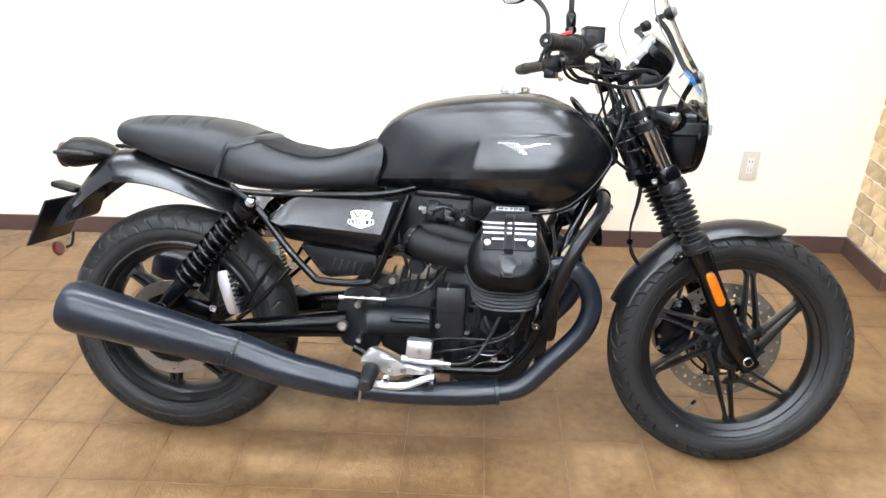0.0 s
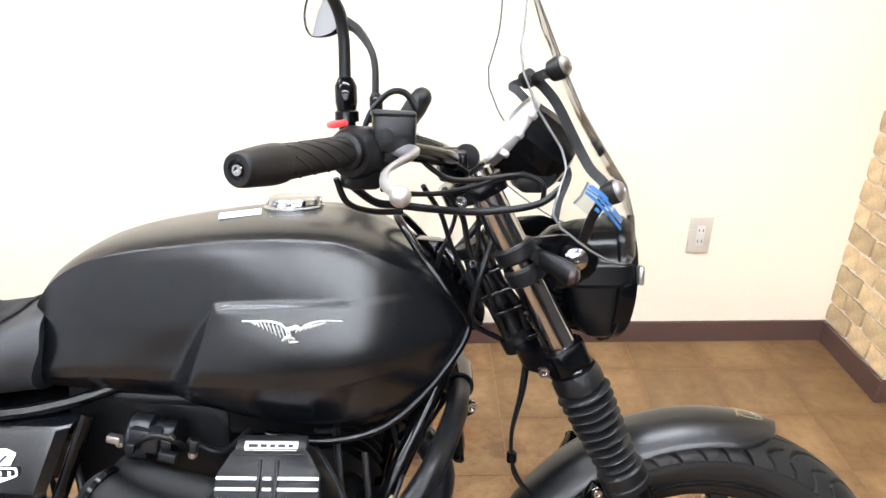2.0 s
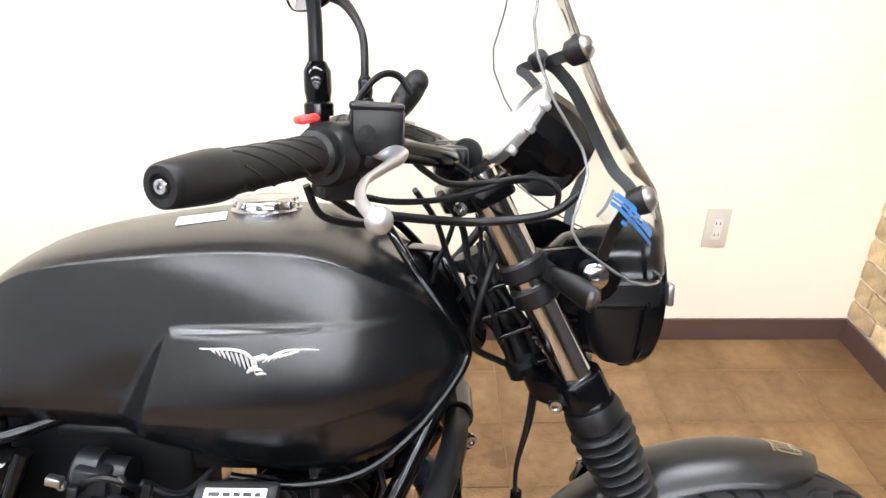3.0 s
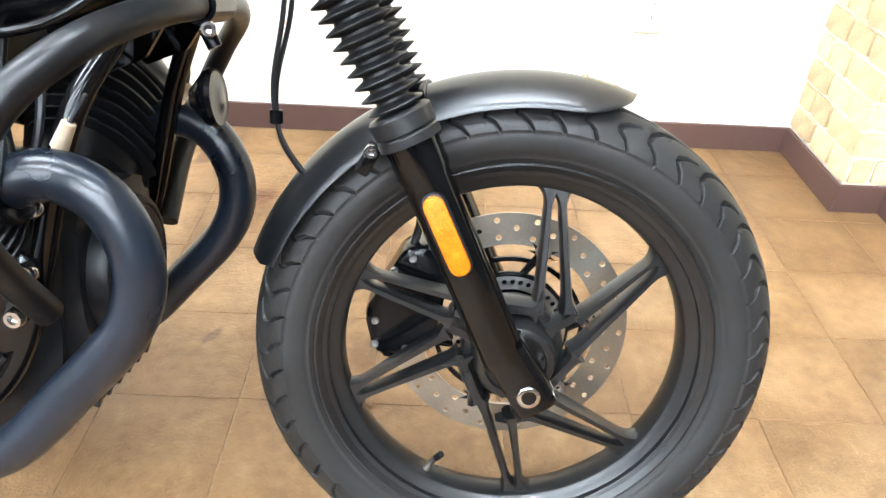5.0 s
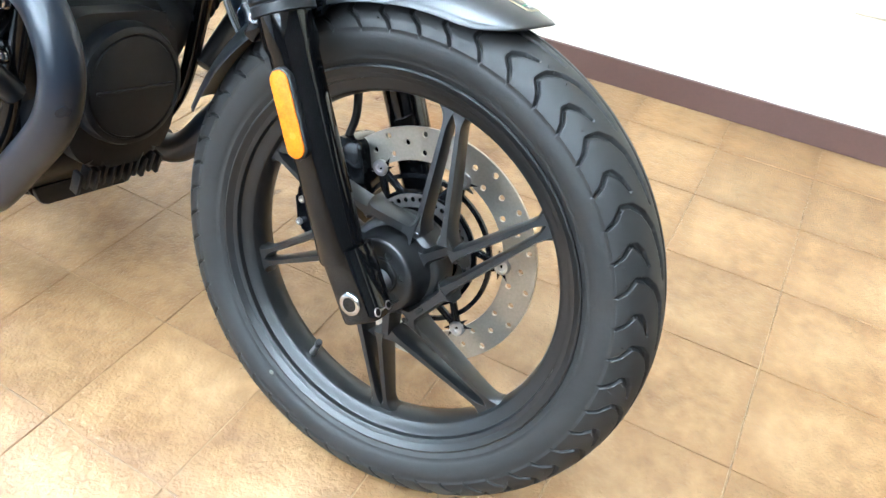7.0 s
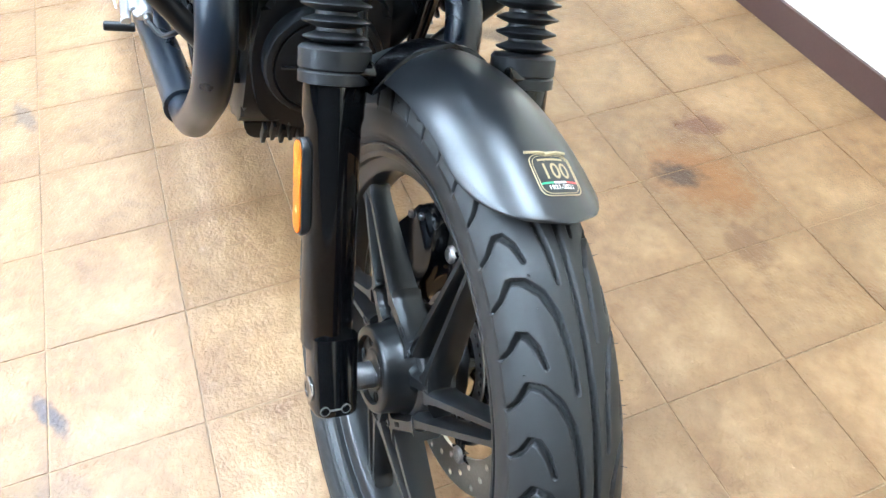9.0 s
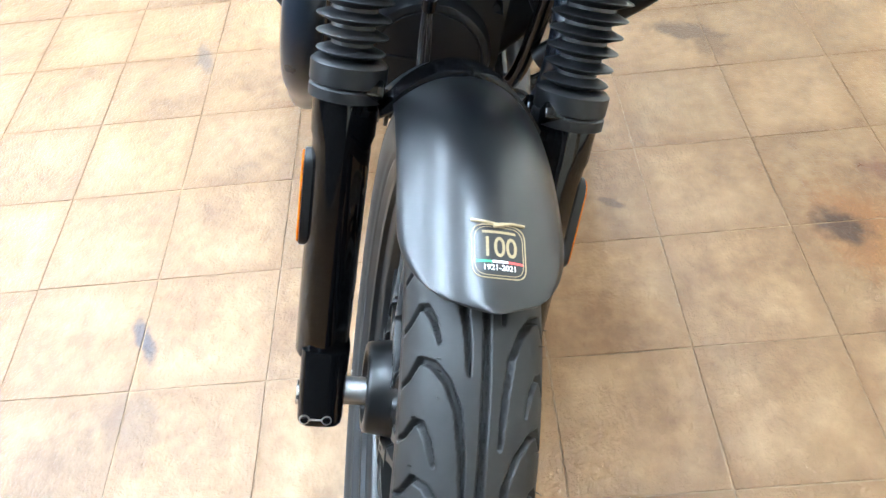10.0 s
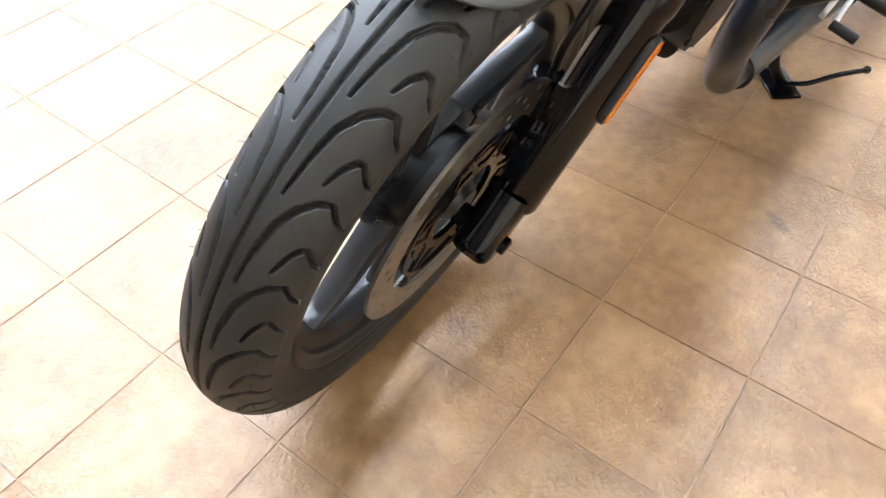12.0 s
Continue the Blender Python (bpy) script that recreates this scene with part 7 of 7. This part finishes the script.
# left footrest and gear lever
bm = bmesh.new()
plate(bm, rounded([(0.533, 0.300), (0.560, 0.334), (0.645, 0.292), (0.712, 0.285), (0.712, 0.268), (0.540, 0.276)], 0.007), 0.222, 0.232, 0.003)
left_plate = part("footrest_plate", bm, ALLOY, bike)
bm = bmesh.new()
rings = []
for y, w, h in ((0.236, 0.010, 0.010), (0.242, 0.017, 0.015), (0.315, 0.016, 0.014), (0.320, 0.013, 0.011)):
    rings.append([(0.562 + w * math.cos(a), y, 0.268 + h * math.sin(a)) for a in (2 * math.pi * k / 14 for k in range(14))])
loft(bm, rings)
part("rider_peg", bm, BELLOWS, left_plate)
bm = bmesh.new()
tube(bm, [(0.60, 0.245, 0.275), (0.68, 0.248, 0.268), (0.735, 0.250, 0.285)], 0.006, 10, 5)
part("gear_lever", bm, ALLOY, left_plate, "bright alloy gear lever")
bm = bmesh.new()
rod(bm, (0.735, 0.245, 0.285), (0.735, 0.292, 0.285), 0.0085, seg=14, chamfer=0.002)
part("gear_toe_piece", bm, BELLOWS, left_plate)

# front caliper on the left leg
bm = bmesh.new()
plate(bm, rounded([(1.285, 0.330), (1.300, 0.270), (1.345, 0.262), (1.378, 0.300), (1.390, 0.370), (1.372, 0.425), (1.335, 0.420), (1.310, 0.372)], 0.012), 0.034, 0.088, 0.007)
caliper = part("front_caliper", bm, SATIN_BLACK, bike, "black front brake caliper")
for x, z in ((1.300, 0.285), (1.300, 0.318), (1.322, 0.388), (1.345, 0.405), (1.34, 0.28)):
    bm = bmesh.new()
    bolt(bm, (x, 0.034, z), (0, -1, 0), 0.005, 0.004)
    part("caliper_bolt", bm, STEEL, caliper)
bm = bmesh.new()
tube(bm, [(1.345, 0.05, 0.418), (1.352, 0.05, 0.455), (1.340, 0.052, 0.500), (1.30, 0.05, 0.54)], 0.0055, 10, 5)
part("caliper_hose", bm, PLASTIC, caliper)

# side stand: leg, foot and tang, let down on the left
def to_bike(x, y, z):
    return bike_inv @ Vector((x, y, z))


bike_inv = bike.matrix_world.inverted()
foot = to_bike(0.215, 2.235, 0.008)
bm = bmesh.new()
tube(bm, [(0.655, 0.115, 0.215), to_bike(0.262, 2.190, 0.130), to_bike(0.250, 2.212, 0.060), to_bike(0.228, 2.235, 0.016)], [0.013, 0.0115, 0.0105, 0.011], 12, 4)
stand = part("side_stand", bm, SATIN_BLACK, bike, "black side stand let down on the floor")
bm = bmesh.new()
block(bm, (0, 0, 0), (0.095, 0.058, 0.006), bevel=0.002)
bmesh.ops.transform(bm, matrix=bike_inv @ pose(0.213, 2.225, 0.0042, 0, 0, 40), verts=bm.verts)
part("stand_foot", bm, SATIN_BLACK, stand)
bm = bmesh.new()
tube(bm, [to_bike(0.228, 2.240, 0.020), to_bike(0.222, 2.275, 0.030), to_bike(0.195, 2.315, 0.050), to_bike(0.170, 2.352, 0.062)], 0.0048, 10, 4)
bmesh.ops.create_uvsphere(bm, u_segments=10, v_segments=8, radius=0.0075, matrix=Matrix.Translation(to_bike(0.168, 2.355, 0.063)))
part("stand_tang", bm, SATIN_BLACK, stand)

# ---- emblems and badges ----
def on_tank(x, z, off=0.0012):
    return Vector((x, tank_y(x, z) - off, z))


def feather(bm, a, b, r, flat=0.5):
    tube(bm, [on_tank(*a), on_tank((a[0] + b[0]) / 2, (a[1] + b[1]) / 2 + 0.0006), on_tank(*b)], [r, r, r * 0.45], 6, 3)


bm = bmesh.new()
tube(bm, [on_tank(*q) for q in ((0.843, 0.8275), (0.858, 0.8278), (0.876, 0.8282), (0.890, 0.8255), (0.898, 0.8195), (0.903, 0.8145))], [0.0008, 0.0013, 0.0016, 0.0018, 0.0018, 0.0012], 6, 4)
tube(bm, [on_tank(*q) for q in ((0.966, 0.8290), (0.948, 0.8295), (0.934, 0.8285), (0.922, 0.8245), (0.914, 0.8190))], [0.0007, 0.0011, 0.0014, 0.0016, 0.0012], 6, 4)
for k in range(9):
    t = k / 8
    a = (0.856 + 0.040 * t, 0.8268 - 0.004 * t * t)
    feather(bm, a, (a[0] + 0.004 + 0.012 * t - 0.010 * t, a[1] - 0.0035 - 0.016 * t), 0.0014)
for k in range(6):
    t = k / 5
    a = (0.946 - 0.028 * t, 0.8278 - 0.005 * t)
    feather(bm, a, (a[0] - 0.009, a[1] - 0.004 - 0.003 * t), 0.0013)
feather(bm, (0.900, 0.819), (0.914, 0.8215), 0.0032)
feather(bm, (0.908, 0.8235), (0.917, 0.8205), 0.0018)
feather(bm, (0.904, 0.812), (0.893, 0.8055), 0.0030)
feather(bm, (0.900, 0.809), (0.909, 0.8080), 0.0018)
feather(bm, (0.903, 0.8040), (0.913, 0.8045), 0.0016)
part("eagle_emblem", bm, SILVER_PRINT, tank, "silver spread-wing eagle emblem")

# white model badge on the right side panel: shield and bars
panel_r = next(o for o in bike.children if o.name.startswith("side_panel"))
BX, BZ = 0.521, 0.638


def panel_badge(name, outline, material, off, label=""):
    bm = bmesh.new()
    vs = [bm.verts.new((BX + 0.84 * a, -(lerp([(-0.06, 0.172), (-0.004, 0.1665), (0.041, 0.152)], b) + off), BZ - 0.004 + 0.72 * b)) for a, b in outline]
    bm.faces.new(vs)
    bmesh.ops.triangulate(bm, faces=bm.faces)
    return part(name, bm, material, panel_r, label, 0)


panel_badge("badge_shield", rounded([(-0.033, 0.022), (-0.018, 0.029), (0.018, 0.029), (0.033, 0.022), (0.026, 0.002), (-0.026, 0.002)], 0.003), WHITE_PRINT, 0.0022, "white shield badge")
panel_badge("badge_band", rounded([(-0.037, 0.000), (-0.039, -0.014), (-0.024, -0.022), (0, -0.031), (0.024, -0.022), (0.039, -0.014), (0.037, 0.000)], 0.004), WHITE_PRINT, 0.0024)
panel_badge("badge_field", rounded([(-0.034, -0.003), (-0.0355, -0.0125), (-0.022, -0.0165), (0.022, -0.0165), (0.0355, -0.0125), (0.034, -0.003)], 0.003), MATT_BLACK, 0.0030)
for x0, x1, z0, z1, w in ((-0.022, -0.011, 0.024, 0.006, 0.0052), (0.0, -0.010, 0.024, 0.006, 0.0052), (0.019, 0.008, 0.019, 0.006, 0.0056)):
    panel_badge("badge_bar", [(x0 - w / 2, z0), (x0 + w / 2, z0), (x1 + w / 2, z1), (x1 - w / 2, z1)], MATT_BLACK, 0.0034)
for a, w in ((-0.028, 0.005), (-0.0165, 0.006), (-0.0075, 0.006), (0.002, 0.006), (0.0115, 0.006), (0.026, 0.005)):
    panel_badge("badge_mark", [(a - w / 2, -0.0140), (a + w / 2, -0.0140), (a + w / 2, -0.0055), (a - w / 2, -0.0055)], WHITE_PRINT, 0.0036)


# gold anniversary badge on the front mudguard
def on_guard(u, v, off=0.0008):
    """u across, v along the mudguard from the badge's middle towards the rear."""
    a = radians(77.6) + v * 0.88 / 0.338
    y = BU + (u - BU) * 0.88
    r = 0.338 - 0.032 * (abs(y) / 0.0605) ** 2.1 + off
    return Vector((FWX + r * math.cos(a), y, FWZ + r * math.sin(a)))


def guard_line(bm, pts, r):
    tube(bm, [on_guard(*p) for p in pts], r, 6, 1)


def guard_patch(bm, u0, v0, u1, v1, off=0.0008):
    rows = [[on_guard(u0 + (u1 - u0) * i / 6, v0 + (v1 - v0) * j / 3, off) for i in range(7)] for j in range(4)]
    loft(bm, rows, caps=False, closed=False)


def ring_path(w, h, r, n=6):
    out = rounded([(-w, -h), (w, -h), (w, h), (-w, h)], r, n)
    return [*out, out[0]]


BU = 0.003
for w, h, th in ((0.0205, 0.0215, 0.00045), (0.0185, 0.0195, 0.00028)):
    bm = bmesh.new()
    guard_line(bm, [(BU + a, b) for a, b in ring_path(w, h, 0.010)], th)
    part("badge_outline", bm, GOLD_PRINT, front_guard, "gold rounded badge outline")
for k, (w, m_) in enumerate(((0.012, GREEN_PRINT), (0.012, WHITE_PRINT), (0.012, RED_PRINT))):
    bm = bmesh.new()
    guard_patch(bm, BU - 0.018 + 0.012 * k, -0.0098, BU - 0.006 + 0.012 * k, -0.0078)
    part("badge_stripe", bm, m_, front_guard)
bm = bmesh.new()
guard_patch(bm, BU - 0.013, 0.0142, BU + 0.013, 0.0164)
part("badge_bar", bm, GOLD_PRINT, front_guard)
bm = bmesh.new()
guard_line(bm, [(BU - 0.021, 0.0255), (BU - 0.010, 0.0238), (BU - 0.002, 0.0222)], 0.0012)
guard_line(bm, [(BU + 0.021, 0.0245), (BU + 0.010, 0.0240), (BU + 0.002, 0.0222)], 0.0012)
guard_line(bm, [(BU - 0.004, 0.0205), (BU + 0.004, 0.0222)], 0.0018)
part("badge_wings", bm, GOLD_PRINT, front_guard)


def lettering(name, text, size, u, v, material, parent, narrow=1.0):
    """Words set in the built-in font and laid on the mudguard."""
    cu = bpy.data.curves.new(name, "FONT")
    cu.offset = size * 0.012
    cu.body, cu.size, cu.align_x, cu.align_y = text, size, "CENTER", "CENTER"
    tmp = new(name, cu)
    me = bpy.data.meshes.new_from_object(tmp.evaluated_get(bpy.context.evaluated_depsgraph_get()))
    bpy.data.objects.remove(tmp)
    for w in me.vertices:
        w.co = on_guard(u + narrow * w.co.x, v + w.co.y, 0.0009)
    me.materials.clear()
    me.materials.append(material)
    ob = new(name, me)
    ob.parent = parent
    return tagged(ob, f"printed {text}")


lettering("badge_number", "100", 0.0225, BU, 0.0022, GOLD_PRINT, front_guard, 0.82)
lettering("badge_years", "1921-2021", 0.0060, BU, -0.0137, WHITE_PRINT, front_guard)

# the front assembly stands turned a little to its left
axis = (fork_at(1.0) - fork_at(0.9)).normalized()
pivot = fork_at(0.86, 0, -0.045)
steer = Matrix.Translation(pivot) @ Matrix.Rotation(radians(2.2), 4, axis) @ Matrix.Translation(-pivot)
STEERED = ("front_wheel", "fork_", "lamp_", "front_axle", "upper_clamp", "lower_clamp", "front_mudguard", "guard_brace", "handlebar", "mirror", "ignition_lock", "choke_grip", "headlamp", "front_indicator", "speedometer", "windscreen", "front_caliper")
for ob in bike.children:
    if ob.name.startswith(STEERED):
        ob.matrix_local = steer

# ---- floor tiles and bricks ----
def tile_piece(seed):
    """A tile with slightly wavy, worn edges."""
    r = random.Random(seed)
    h = TILE / 2 - 0.0003
    rim = [(-h + h * k / 2, -h) for k in range(4)] + [(h, -h + h * k / 2) for k in range(4)] + [(h - h * k / 2, h) for k in range(4)] + [(-h, h - h * k / 2) for k in range(4)]
    rim = [(x - math.copysign(r.uniform(0, 0.0011), x), y - math.copysign(r.uniform(0, 0.0011), y)) for x, y in rim]
    bm = bmesh.new()
    low, top = ([bm.verts.new((x * f, y * f, z)) for x, y in rim] for z, f in ((-0.0014, 1.0), (0.0, 0.9950)))
    for k in range(len(rim)):
        bm.faces.new((low[k], low[(k + 1) % 16], top[(k + 1) % 16], top[k]))
    bm.faces.new(top)
    return finish("tile", bm, TILE_MAT, 0)


tile_meshes = [tile_piece(k) for k in range(6)]
rng = random.Random(4)
for i in range(-5, 11):
    for j in range(1, 15):
        ob = new("tile", rng.choice(tile_meshes))
        ob.parent = floor
        hh = rng.uniform(-0.0002, 0.0002)
        ob.location = ((i + 0.5) * TILE, min((j + 0.5) * TILE, 99), hh)
        ob.rotation_euler = (rng.uniform(-0.002, 0.002), rng.uniform(-0.002, 0.002), rng.uniform(-0.003, 0.003))
bm = bmesh.new()
for i in range(-12, 16):
    for j in range(-32, 16):
        if -5 <= i < 11 and 1 <= j < 15:
            continue
        x0, y0 = (i + 0.5) * TILE, (j + 0.5) * TILE
        if not (ROOM_W < x0 - 0.11 and x0 + 0.11 < ROOM_E and ROOM_S < y0 - 0.11 and y0 + 0.11 < ROOM_N):
            continue
        s = TILE / 2 - 0.0018
        f = [bm.verts.new((x0 + a * s, y0 + b * s, z)) for z in (-0.0012, 0.0) for a, b in ((-1, -1), (1, -1), (1, 1), (-1, 1))]
        bm.faces.new(f[4:])
        for k in range(4):
            bm.faces.new((f[k], f[(k + 1) % 4], f[4 + (k + 1) % 4], f[4 + k]))
rest = part("outer_tiles", bm, TILE_MAT, floor, smooth=0)
tagged(rest, kind="stuff")

BW, BHT = 0.118, 0.058
brick_meshes = {}


def brick(face, u0, u1, z0):
    """One thin facing brick on the pillar's west or south face."""
    w = round(u1 - u0, 4)
    kind = rng.randrange(4)
    if (face, w, kind) not in brick_meshes:
        n = 5
        half = [(-w / 2 + w * k / n, -BHT / 2) for k in range(n)] + [(w / 2, -BHT / 2 + BHT * k / 3) for k in range(3)] + [(w / 2 - w * k / n, BHT / 2) for k in range(n)] + [(-w / 2, BHT / 2 - BHT * k / 3) for k in range(3)]
        half = [(a + rng.uniform(-0.0028, 0.0028), b + rng.uniform(-0.0028, 0.0028)) for a, b in half]
        bm = bmesh.new()
        plate(bm, half, -0.006, 0.006, 0.0025, axis="x" if face == "w" else "y", segments=1)
        brick_meshes[face, w, kind] = finish("brick", bm, BRICK, 0)
    ob = new("brick", brick_meshes[face, w, kind])
    ob.parent = pillar
    mid = (u0 + u1) / 2
    jig = rng.uniform(-0.0015, 0.0015)
    ob.location = (PILLAR_X + 0.004 + jig, mid, z0 + BHT / 2) if face == "w" else (mid, PILLAR_Y + 0.004 + jig, z0 + BHT / 2)
    ob.rotation_euler = (rng.uniform(-0.01, 0.01), 0, rng.uniform(-0.01, 0.01))


for row in range(34):
    z0 = BH + 0.006 + row * (BHT + 0.012)
    if z0 + BHT > ROOM_H:
        break
    cuts = [PILLAR_Y - 0.002, PILLAR_Y + 0.085 + 0.06 * (row % 2), ROOM_N - 0.13 + 0.05 * (row % 2), ROOM_N - 0.001]
    for a, b in zip(cuts, cuts[1:]):
        brick("w", a + (0.012 if a > PILLAR_Y else 0), b, z0)
    if row % 2:
        brick("s", PILLAR_X + 0.012, PILLAR_X + PILLAR_W - 0.001, z0)
    else:
        brick("s", PILLAR_X + 0.012, PILLAR_X + 0.06, z0)
        brick("s", PILLAR_X + 0.072, PILLAR_X + PILLAR_W - 0.001, z0)
